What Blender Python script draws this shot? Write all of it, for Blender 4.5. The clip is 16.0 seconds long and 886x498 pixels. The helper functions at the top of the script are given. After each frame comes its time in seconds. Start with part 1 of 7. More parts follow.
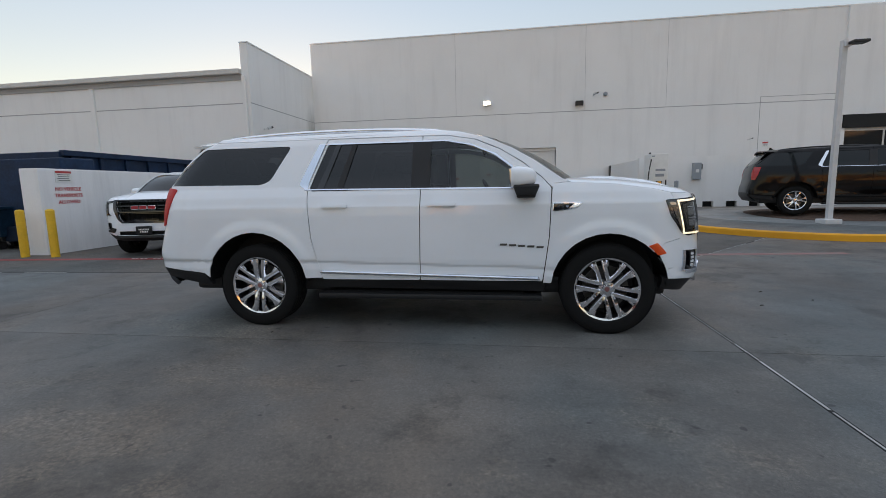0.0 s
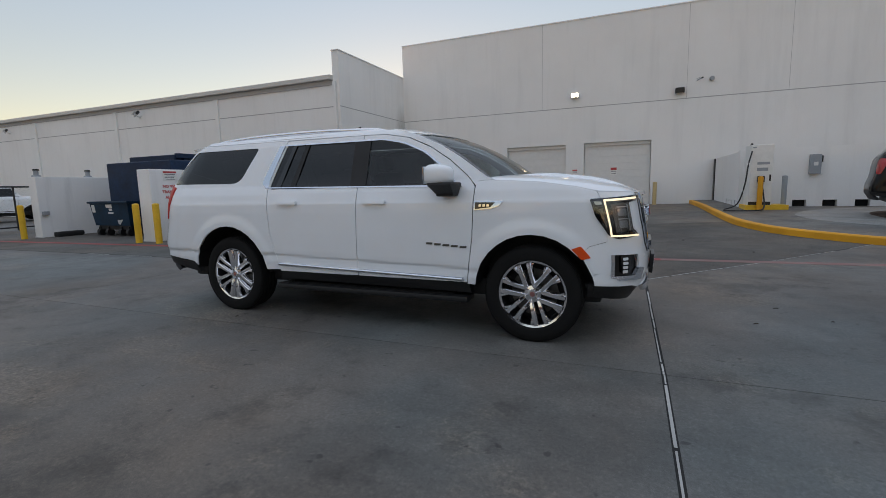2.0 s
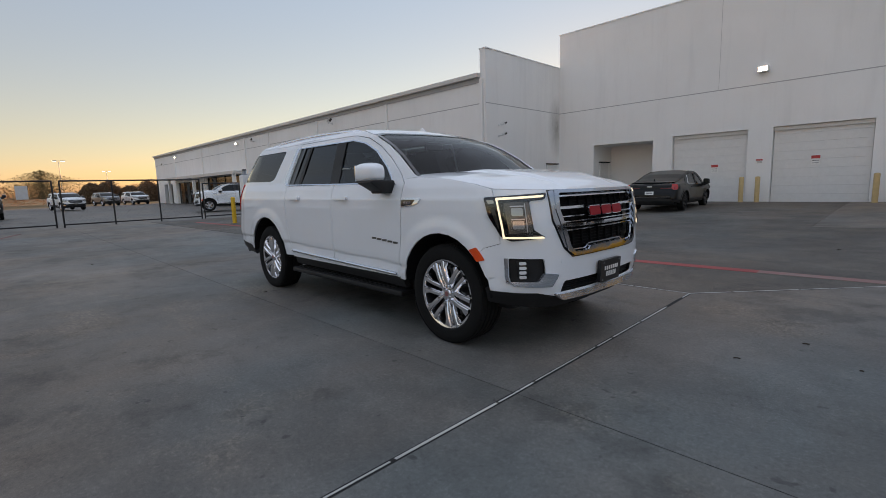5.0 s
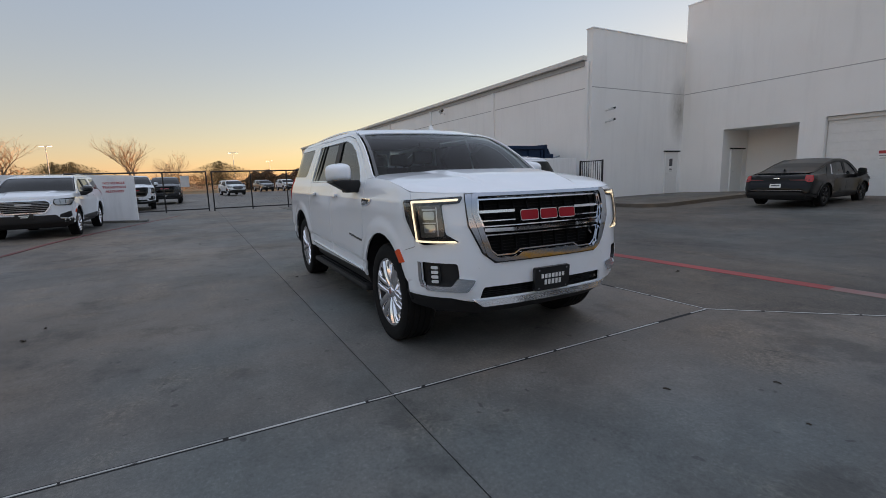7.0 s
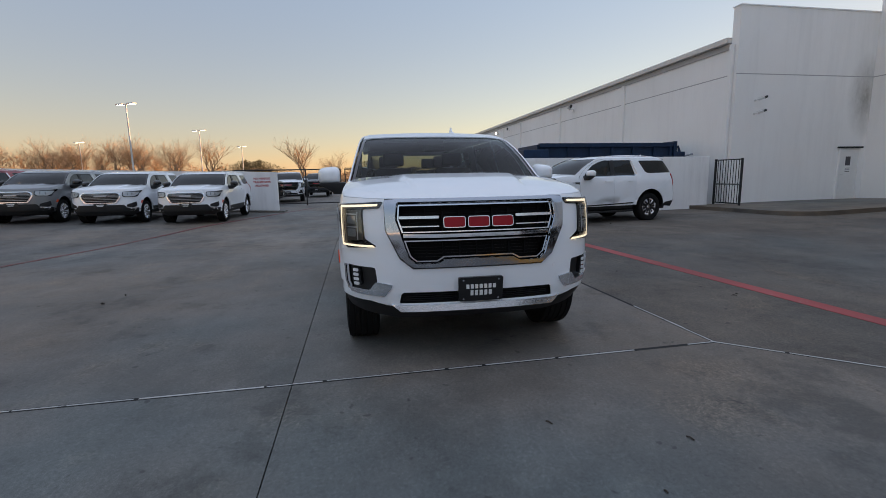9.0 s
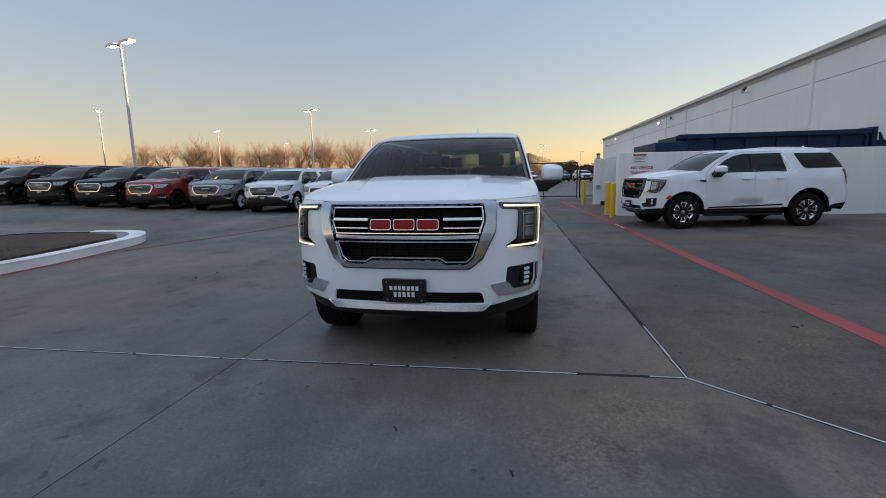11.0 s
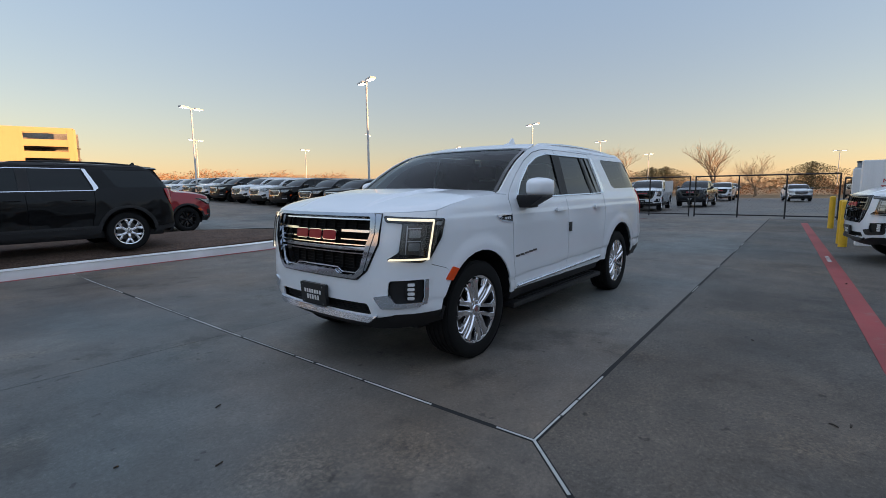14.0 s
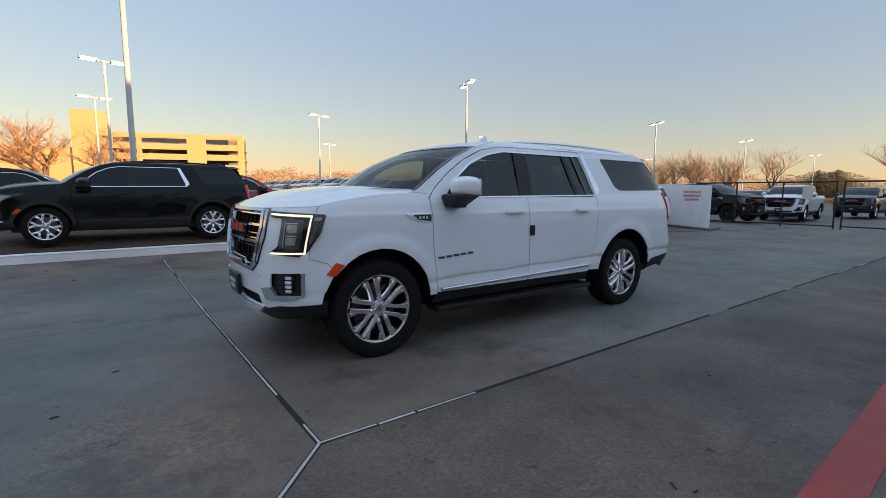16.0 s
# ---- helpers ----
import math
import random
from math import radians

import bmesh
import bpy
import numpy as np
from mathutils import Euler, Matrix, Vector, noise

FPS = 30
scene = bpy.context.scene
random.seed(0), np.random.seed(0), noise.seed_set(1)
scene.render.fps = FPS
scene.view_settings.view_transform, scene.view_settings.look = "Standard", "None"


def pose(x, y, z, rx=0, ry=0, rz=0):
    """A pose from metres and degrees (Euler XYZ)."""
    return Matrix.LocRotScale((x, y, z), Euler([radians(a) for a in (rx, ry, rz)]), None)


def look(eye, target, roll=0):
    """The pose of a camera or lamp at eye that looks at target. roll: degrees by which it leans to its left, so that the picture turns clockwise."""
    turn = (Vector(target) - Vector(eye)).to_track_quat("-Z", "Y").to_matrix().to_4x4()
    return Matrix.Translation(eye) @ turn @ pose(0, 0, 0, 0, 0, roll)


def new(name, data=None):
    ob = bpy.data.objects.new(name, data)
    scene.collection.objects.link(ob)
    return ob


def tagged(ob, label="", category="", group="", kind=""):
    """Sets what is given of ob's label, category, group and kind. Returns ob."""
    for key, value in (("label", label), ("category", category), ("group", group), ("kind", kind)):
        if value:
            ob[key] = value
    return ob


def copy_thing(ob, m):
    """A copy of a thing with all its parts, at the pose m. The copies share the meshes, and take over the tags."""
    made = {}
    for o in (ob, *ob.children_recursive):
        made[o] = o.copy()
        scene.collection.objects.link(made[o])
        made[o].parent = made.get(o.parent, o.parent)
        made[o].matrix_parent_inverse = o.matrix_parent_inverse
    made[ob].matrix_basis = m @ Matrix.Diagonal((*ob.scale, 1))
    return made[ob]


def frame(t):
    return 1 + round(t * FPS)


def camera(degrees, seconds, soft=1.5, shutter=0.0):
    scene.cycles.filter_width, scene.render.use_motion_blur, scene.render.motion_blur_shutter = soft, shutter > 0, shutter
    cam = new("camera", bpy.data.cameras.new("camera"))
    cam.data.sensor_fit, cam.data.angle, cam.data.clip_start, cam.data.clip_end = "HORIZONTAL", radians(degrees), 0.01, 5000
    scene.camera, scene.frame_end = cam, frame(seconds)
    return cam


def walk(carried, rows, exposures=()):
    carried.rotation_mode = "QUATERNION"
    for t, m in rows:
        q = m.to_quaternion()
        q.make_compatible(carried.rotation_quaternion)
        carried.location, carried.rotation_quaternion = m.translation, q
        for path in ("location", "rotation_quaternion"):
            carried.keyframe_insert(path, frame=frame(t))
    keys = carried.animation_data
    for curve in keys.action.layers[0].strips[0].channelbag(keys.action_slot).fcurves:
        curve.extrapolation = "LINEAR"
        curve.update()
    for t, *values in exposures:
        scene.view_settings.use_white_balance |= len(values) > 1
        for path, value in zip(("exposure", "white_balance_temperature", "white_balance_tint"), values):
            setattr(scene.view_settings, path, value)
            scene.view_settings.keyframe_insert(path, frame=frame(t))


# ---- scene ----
cam = camera(87.8, 16.0, 0.35)
PATH = [
    (0, (0.537, 0.521, 1.358), (0.239, 2.481, 1.095), -1.3),
    (0.5, (0.963, 0.56, 1.35), (0.553, 2.5, 1.087), -1.4),
    (1, (1.355, 0.693, 1.323), (0.834, 2.606, 1.061), -1.6),
    (1.5, (1.778, 0.827, 1.329), (1.135, 2.703, 1.067), -1.7),
    (2, (2.169, 0.96, 1.338), (1.404, 2.788, 1.07), -1.4),
    (2.5, (2.52, 1.171, 1.326), (1.636, 2.944, 1.05), -1.5),
    (3, (2.866, 1.318, 1.311), (1.863, 3.025, 1.028), -1.4),
    (3.5, (3.159, 1.505, 1.309), (2.041, 3.139, 1.028), -1.7),
    (4, (3.444, 1.735, 1.325), (2.217, 3.289, 1.046), -1.9),
    (4.2, (3.579, 1.809, 1.307), (2.309, 3.329, 1.032), -1.9),
    (6.3, (4.697, 2.88, 1.377), (3.062, 3.99, 1.071), -1.5),
    (6.5, (4.785, 3.014, 1.402), (3.118, 4.074, 1.091), -1.6),
    (7, (5.013, 3.363, 1.38), (3.27, 4.294, 1.07), -1.6),
    (7.5, (5.196, 3.71, 1.391), (3.389, 4.51, 1.082), -1.5),
    (8, (5.32, 4.105, 1.423), (3.454, 4.757, 1.118), -1.2),
    (8.5, (5.48, 4.479, 1.423), (3.57, 4.986, 1.119), -1.0),
    (9, (5.555, 4.875, 1.407), (3.611, 5.23, 1.099), -1.0),
    (9.2, (5.566, 5.034, 1.419), (3.611, 5.326, 1.111), -1.1),
    (11.3, (5.615, 6.84, 1.449), (3.689, 6.402, 1.132), -1.2),
    (11.5, (5.592, 6.989, 1.449), (3.683, 6.482, 1.136), -1.3),
    (12, (5.414, 7.407, 1.468), (3.556, 6.731, 1.164), -1.4),
    (12.5, (5.269, 7.837, 1.452), (3.475, 7.002, 1.161), -1.2),
    (13, (5.055, 8.197, 1.428), (3.335, 7.214, 1.154), -1.0),
    (13.5, (4.82, 8.554, 1.422), (3.184, 7.432, 1.161), -0.8),
    (14, (4.562, 8.924, 1.425), (3.02, 7.676, 1.171), -0.6),
    (14.5, (4.246, 9.257, 1.411), (2.793, 7.905, 1.161), -0.4),
    (15, (3.92, 9.594, 1.378), (2.558, 8.15, 1.128), -0.4),
    (15.5, (3.557, 9.887, 1.384), (2.291, 8.359, 1.134), 0.0),
    (16, (3.17, 10.121, 1.387), (2.017, 8.506, 1.144), 0.4),
]
walk(cam, [(t, look(eye, target, roll)) for t, eye, target, roll in PATH], [(0, 1.95, 7400, 18), (1.0, 1.80, 7500, 18), (3.5, 1.74, 7500, 21), (8, 1.72, 7200, 21), (12, 1.74, 6650, 17), (16, 1.78, 6600, 16)])

# ---- light: a very low sun behind the tall building, clear sky ----
world = bpy.data.worlds.new("world")
scene.world = world
world.use_nodes = True
wn, wl = world.node_tree.nodes, world.node_tree.links
wn.clear()
sky = wn.new("ShaderNodeTexSky")
sky.sky_type, sky.sun_disc = "NISHITA", False
sky.sun_elevation, sky.sun_rotation = radians(2.4), radians(-26)
sky.altitude, sky.air_density, sky.dust_density, sky.ozone_density = 0, 1.0, 0.1, 1.2
bg = wn.new("ShaderNodeBackground")
bg.inputs["Strength"].default_value = 0.108
wo = wn.new("ShaderNodeOutputWorld")
calm = wn.new("ShaderNodeHueSaturation")
calm.inputs["Saturation"].default_value = 0.95
calm.inputs["Value"].default_value = 0.62
wl.new(sky.outputs[0], calm.inputs["Color"])
# fill light added to the sky colour: brighter towards the unseen top of the dome
dome = wn.new("ShaderNodeTexCoord")
up = wn.new("ShaderNodeSeparateXYZ")
wl.new(dome.outputs["Generated"], up.inputs[0])
sky_fill = wn.new("ShaderNodeValToRGB")
sky_fill.color_ramp.elements.new(0.38)
sky_fill.color_ramp.elements.new(0.7)
for e, (p, c) in zip(sky_fill.color_ramp.elements, ((0.0, (0.50, 0.50, 0.60)), (0.38, (0.48, 0.70, 1.05)), (0.7, (1.12, 1.42, 1.86)), (1.0, (1.6, 2.0, 2.55)))):
    e.position, e.color = p, (*c, 1)
wl.new(up.outputs[2], sky_fill.inputs[0])
sky_sum = wn.new("ShaderNodeMix")
sky_sum.data_type, sky_sum.blend_type = "RGBA", "ADD"
sky_sum.inputs[0].default_value = 1.0
wl.new(sky_fill.outputs[0], sky_sum.inputs[7])
wl.new(calm.outputs[0], sky_sum.inputs[6])
wl.new(sky_sum.outputs[2], bg.inputs[0])
wl.new(bg.outputs[0], wo.inputs[0])
sun = new("sun", bpy.data.lights.new("sun", "SUN"))
sun.data.energy, sun.data.angle, sun.data.color = 3.2, radians(0.6), (1.0, 0.55, 0.24)
_e, _a = radians(2.6), radians(-26)
sun.matrix_world = look(Vector((math.sin(_a) * math.cos(_e), math.cos(_a) * math.cos(_e), math.sin(_e))) * 60, (0, 0, 0))

# ---- materials ----
def lin(r, g, b):
    """Linear colour from 0-255 values."""
    return tuple(((c / 255 + 0.055) / 1.055) ** 2.4 if c > 10 else c / 3295 for c in (r, g, b))


def base_mat(name):
    m = bpy.data.materials.new(name)
    m.use_nodes = True
    nt = m.node_tree
    return m, nt, nt.nodes["Principled BSDF"]


def node(nt, kind, **kw):
    n = nt.nodes.new(kind)
    for k, v in kw.items():
        if k in n.inputs:
            n.inputs[k].default_value = v
    return n


def noise_node(nt, scale, detail=4, rough=0.6, stretch=None, coords="Object", off=0.0):
    tc = nt.nodes.new("ShaderNodeTexCoord")
    mp = nt.nodes.new("ShaderNodeMapping")
    if stretch:
        mp.inputs["Scale"].default_value = stretch
    mp.inputs["Location"].default_value = (off, off * 1.7, off * 0.6)
    nt.links.new(tc.outputs[coords], mp.inputs[0])
    n = node(nt, "ShaderNodeTexNoise", Scale=scale, Detail=detail, Roughness=rough)
    nt.links.new(mp.outputs[0], n.inputs["Vector"])
    return n


def ramp(nt, src, stops):
    r = nt.nodes.new("ShaderNodeValToRGB")
    while len(r.color_ramp.elements) < len(stops):
        r.color_ramp.elements.new(0.5)
    for e, (p, c) in zip(r.color_ramp.elements, stops):
        e.position = p
        e.color = (*c, 1) if isinstance(c, tuple) else (c, c, c, 1)
    nt.links.new(src, r.inputs[0])
    return r


def mixc(nt, a, b, fac, mode="MIX"):
    m = nt.nodes.new("ShaderNodeMix")
    m.data_type, m.blend_type = "RGBA", mode
    for sock, v in ((m.inputs[0], fac), (m.inputs[6], a), (m.inputs[7], b)):
        if isinstance(v, (int, float)):
            sock.default_value = v
        elif isinstance(v, tuple):
            sock.default_value = (*v, 1)
        else:
            nt.links.new(v, sock)
    return m.outputs[2]


def bump(nt, p, src, strength, dist=0.01):
    b = node(nt, "ShaderNodeBump", Strength=strength, Distance=dist)
    nt.links.new(src, b.inputs["Height"])
    nt.links.new(b.outputs[0], p.inputs["Normal"])


def plain(name, col, rough=0.5, metal=0.0, coat=0.0, grain=0.06, gscale=6.0, bmp=0.0, spec=0.5):
    """A surface of one colour with a little uneven grain and gloss."""
    m, nt, p = base_mat(name)
    n1 = noise_node(nt, gscale, 5, 0.65)
    n2 = noise_node(nt, gscale * 9, 3, 0.6)
    f = ramp(nt, n1.outputs[0], [(0.3, 1 - grain), (0.7, 1 + grain)])
    g = ramp(nt, n2.outputs[0], [(0.3, 1 - grain * 0.6), (0.7, 1 + grain * 0.6)])
    c = mixc(nt, mixc(nt, col, f.outputs[0], 1.0, "MULTIPLY"), g.outputs[0], 1.0, "MULTIPLY")
    nt.links.new(c, p.inputs["Base Color"])
    rr = ramp(nt, n1.outputs[0], [(0.25, max(0.0, rough - 0.06)), (0.75, min(1.0, rough + 0.06))])
    nt.links.new(rr.outputs[0], p.inputs["Roughness"])
    p.inputs["Metallic"].default_value = metal
    p.inputs["Coat Weight"].default_value = coat
    p.inputs["Coat Roughness"].default_value = 0.03
    p.inputs["Specular IOR Level"].default_value = spec
    if bmp:
        bump(nt, p, n2.outputs[0], bmp)
    return m


def car_paint(name, col, rough=0.38, metal=0.0, coat=1.0, spec=0.4):
    m, nt, p = base_mat(name)
    n = noise_node(nt, 1.7, 4, 0.6)
    f = ramp(nt, n.outputs[0], [(0.35, 0.965), (0.7, 1.0)])
    nt.links.new(mixc(nt, col, f.outputs[0], 1.0, "MULTIPLY"), p.inputs["Base Color"])
    p.inputs["Roughness"].default_value, p.inputs["Metallic"].default_value = rough, metal
    p.inputs["Coat Weight"].default_value, p.inputs["Coat Roughness"].default_value = coat, 0.025
    p.inputs["Specular IOR Level"].default_value = spec
    fl = noise_node(nt, 900, 1, 0.5)
    bump(nt, p, fl.outputs[0], 0.012, 0.001)
    return m


def tint_glass(name, tint, ior=1.5):
    """Thin tinted glass: clear transmission with a Fresnel gloss."""
    m = bpy.data.materials.new(name)
    m.use_nodes = True
    nt = m.node_tree
    nt.nodes.clear()
    t = nt.nodes.new("ShaderNodeBsdfTransparent")
    t.inputs[0].default_value = (*tint, 1)
    g = nt.nodes.new("ShaderNodeBsdfGlossy")
    g.inputs["Roughness"].default_value = 0.015
    fr = nt.nodes.new("ShaderNodeFresnel")
    fr.inputs[0].default_value = ior
    mx = nt.nodes.new("ShaderNodeMixShader")
    out = nt.nodes.new("ShaderNodeOutputMaterial")
    for a, b in ((fr.outputs[0], mx.inputs[0]), (t.outputs[0], mx.inputs[1]), (g.outputs[0], mx.inputs[2]), (mx.outputs[0], out.inputs[0])):
        nt.links.new(a, b)
    return m


def glow(name, col, power):
    m, nt, p = base_mat(name)
    p.inputs["Base Color"].default_value = (*col, 1)
    p.inputs["Emission Color"].default_value = (*col, 1)
    p.inputs["Emission Strength"].default_value = power
    return m


def concrete(name, lo, hi, scale=0.25, per_slab=0.1, rough=0.62, blot=0.9, pits=0.8, bmp=0.25, agg=0.25, scaled=()):
    """Broom-finished paving with broad stains, tyre grime, pitting and fine sand."""
    m, nt, p = base_mat(name)
    big = noise_node(nt, scale, 5, 0.62, coords="Object")
    mid = noise_node(nt, 2.3, 6, 0.7, off=3.0)
    fine = noise_node(nt, 70, 4, 0.75)
    streak = noise_node(nt, 0.8, 5, 0.65, stretch=(0.25, 1.6, 1), off=7.0)
    c = ramp(nt, big.outputs[0], [(0.34, lo), (0.66, hi)]).outputs[0]
    c = mixc(nt, c, ramp(nt, mid.outputs[0], [(0.3, 0.80), (0.62, 1.06)]).outputs[0], 0.8, "MULTIPLY")
    c = mixc(nt, c, ramp(nt, streak.outputs[0], [(0.35, 0.78), (0.6, 1.0)]).outputs[0], 0.6, "MULTIPLY")
    c = mixc(nt, c, ramp(nt, fine.outputs[0], [(0.3, 0.82), (0.7, 1.14)]).outputs[0], 0.7, "MULTIPLY")
    grit = noise_node(nt, 260, 2, 0.6, off=5.0)
    c = mixc(nt, c, ramp(nt, grit.outputs[0], [(0.32, 0.62), (0.5, 1.0), (0.68, 1.4)]).outputs[0], pits, "MULTIPLY")
    coarse = noise_node(nt, 46, 4, 0.8, off=13.0)
    c = mixc(nt, c, ramp(nt, coarse.outputs[0], [(0.36, 0.60), (0.47, 0.96), (0.55, 1.0), (0.64, 1.5)]).outputs[0], agg, "MULTIPLY")
    worn = noise_node(nt, 0.55, 6, 0.72, off=17.0)
    c = mixc(nt, c, ramp(nt, worn.outputs[0], [(0.40, 0.74), (0.52, 1.0), (0.66, 1.12)]).outputs[0], 0.85, "MULTIPLY")
    spots = noise_node(nt, 9.0, 2, 0.5, off=11.0)
    c = mixc(nt, c, ramp(nt, spots.outputs[0], [(0.25, 0.40), (0.285, 1.0)]).outputs[0], 0.8, "MULTIPLY")
    # damp bluish and brown tyre-rubbed patches
    hue = noise_node(nt, 0.24, 4, 0.6, stretch=(1.0, 0.7, 1), off=23.0)
    c = mixc(nt, c, ramp(nt, hue.outputs[0], [(0.34, (0.78, 0.94, 1.02)), (0.47, (0.99, 0.97, 0.95)), (0.60, (1.18, 1.0, 0.85))]).outputs[0], blot, "MULTIPLY")
    patch = noise_node(nt, 1.1, 7, 0.74, off=31.0)
    c = mixc(nt, c, ramp(nt, patch.outputs[0], [(0.36, 0.54), (0.46, 0.94), (0.58, 1.02), (0.70, 1.26)]).outputs[0], blot, "MULTIPLY")
    # scaled patches where the paste has worn off the grit
    where = noise_node(nt, 0.75, 5, 0.7, off=41.0)
    grains = noise_node(nt, 34, 6, 0.85, off=43.0)
    rough_c = mixc(nt, c, ramp(nt, grains.outputs[0], [(0.40, (0.66, 0.62, 0.58)), (0.49, (1.06, 1.0, 0.92)), (0.57, (1.95, 1.78, 1.55))]).outputs[0], 1.0, "MULTIPLY")
    c = mixc(nt, c, rough_c, ramp(nt, where.outputs[0], [(0.54, 0.0), (0.64, 0.6)]).outputs[0])
    for x, y, r in scaled:
        geo, far, add = (nt.nodes.new(k) for k in ("ShaderNodeNewGeometry", "ShaderNodeVectorMath", "ShaderNodeMath"))
        far.operation = "DISTANCE"
        far.inputs[1].default_value = (x, y, 0)
        nt.links.new(geo.outputs["Position"], far.inputs[0])
        edge = noise_node(nt, 5.0, 6, 0.75, off=x)
        add.operation = "MULTIPLY_ADD"
        nt.links.new(edge.outputs[0], add.inputs[0])
        add.inputs[1].default_value = 1.6 * r
        nt.links.new(far.outputs["Value"], add.inputs[2])
        c = mixc(nt, c, rough_c, ramp(nt, add.outputs[0], [(1.1 * r, 0.6), (1.75 * r, 0.0)]).outputs[0])
    info = nt.nodes.new("ShaderNodeObjectInfo")
    c = mixc(nt, c, ramp(nt, info.outputs["Random"], [(0.0, 1 - per_slab), (1.0, 1 + per_slab)]).outputs[0], 1.0, "MULTIPLY")
    nt.links.new(c, p.inputs["Base Color"])
    nt.links.new(ramp(nt, mid.outputs[0], [(0.3, rough - 0.1), (0.7, rough + 0.12)]).outputs[0], p.inputs["Roughness"])
    bump(nt, p, fine.outputs[0], bmp, 0.004)
    return m


def stucco(name, col, dirt=0.06):
    """Painted tilt-up concrete: broad unevenness, faint drip streaks, fine sand."""
    m, nt, p = base_mat(name)
    big = noise_node(nt, 0.35, 4, 0.6)
    drip = noise_node(nt, 1.2, 5, 0.7, stretch=(1.3, 1.3, 0.12), off=2.0)
    fine = noise_node(nt, 45, 4, 0.7)
    c = mixc(nt, col, ramp(nt, big.outputs[0], [(0.3, 1 - dirt * 0.5), (0.7, 1.03)]).outputs[0], 1.0, "MULTIPLY")
    c = mixc(nt, c, ramp(nt, drip.outputs[0], [(0.30, 1 - dirt), (0.5, 1.0)]).outputs[0], 1.0, "MULTIPLY")
    c = mixc(nt, c, ramp(nt, fine.outputs[0], [(0.3, 0.965), (0.7, 1.03)]).outputs[0], 1.0, "MULTIPLY")
    nt.links.new(c, p.inputs["Base Color"])
    p.inputs["Roughness"].default_value = 0.85
    bump(nt, p, fine.outputs[0], 0.18, 0.006)
    return m


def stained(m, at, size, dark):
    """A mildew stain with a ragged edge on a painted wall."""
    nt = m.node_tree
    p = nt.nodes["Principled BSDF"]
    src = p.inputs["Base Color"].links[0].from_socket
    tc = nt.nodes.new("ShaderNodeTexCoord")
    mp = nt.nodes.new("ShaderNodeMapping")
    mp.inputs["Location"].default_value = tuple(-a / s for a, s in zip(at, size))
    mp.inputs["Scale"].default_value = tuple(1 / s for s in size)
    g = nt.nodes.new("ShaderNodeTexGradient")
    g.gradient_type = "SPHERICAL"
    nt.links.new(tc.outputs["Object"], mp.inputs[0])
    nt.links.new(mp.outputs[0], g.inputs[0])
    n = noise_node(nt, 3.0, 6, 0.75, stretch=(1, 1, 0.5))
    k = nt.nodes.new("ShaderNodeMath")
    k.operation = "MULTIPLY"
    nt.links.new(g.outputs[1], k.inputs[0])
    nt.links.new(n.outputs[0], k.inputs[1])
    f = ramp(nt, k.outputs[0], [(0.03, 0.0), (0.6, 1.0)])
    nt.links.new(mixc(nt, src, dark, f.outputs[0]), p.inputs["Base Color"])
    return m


def speckled(name, stops, scale, rough=0.9, bmp=0.6, dist=0.03):
    m, nt, p = base_mat(name)
    n = noise_node(nt, scale, 6, 0.75)
    b = noise_node(nt, scale * 0.12, 4, 0.6)
    c = mixc(nt, ramp(nt, n.outputs[0], stops).outputs[0], ramp(nt, b.outputs[0], [(0.3, 0.75), (0.7, 1.2)]).outputs[0], 1.0, "MULTIPLY")
    nt.links.new(c, p.inputs["Base Color"])
    p.inputs["Roughness"].default_value = rough
    bump(nt, p, n.outputs[0], bmp, dist)
    return m


M_SLAB = concrete("paving concrete", (0.118, 0.112, 0.104), (0.182, 0.168, 0.150), blot=0.95, agg=0.6, scaled=((2.85, 7.3, 0.42), (3.3, 6.9, 0.4)))
M_SLABOLD = concrete("worn aggregate concrete", (0.092, 0.086, 0.077), (0.146, 0.134, 0.119), 0.5, 0.05, 0.8, 0.7, 1.0, 0.7, 0.9)
M_WALK = concrete("sidewalk concrete", (0.22, 0.215, 0.205), (0.32, 0.31, 0.29), per_slab=0.03, blot=0.5)
M_SUBBASE = plain("joint bed", (0.05, 0.048, 0.045), 0.9, grain=0.3)
M_SEAL = speckled("joint sealant", [(0.34, (0.10, 0.10, 0.10)), (0.42, (0.52, 0.52, 0.50))], 9.0, 0.7, 0.2, 0.003)
M_GROOVE = plain("open joint", (0.014, 0.014, 0.014), 0.9, grain=0.2)
M_GROUND = concrete("far paving", (0.115, 0.108, 0.10), (0.165, 0.155, 0.144), 0.06, blot=0.5)
M_FIELD = speckled("dry winter grass", [(0.3, (0.10, 0.07, 0.035)), (0.55, (0.22, 0.15, 0.07)), (0.75, (0.16, 0.14, 0.06))], 0.8)
M_WALL = stucco("white wall paint", (0.85, 0.845, 0.835))
M_WALL2 = stucco("low wall paint", (0.86, 0.86, 0.86), 0.14)
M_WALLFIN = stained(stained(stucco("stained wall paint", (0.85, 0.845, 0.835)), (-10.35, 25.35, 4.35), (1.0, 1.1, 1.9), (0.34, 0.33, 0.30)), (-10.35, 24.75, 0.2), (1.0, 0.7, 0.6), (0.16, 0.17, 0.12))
M_TRIM = plain("metal coping", (0.62, 0.60, 0.57), 0.45, grain=0.05)
M_SEAMS = plain("wall reveal and gutter shade", (0.42, 0.42, 0.42), 0.9)
M_DOORW = plain("door paint white", (0.74, 0.74, 0.73), 0.5, grain=0.04)
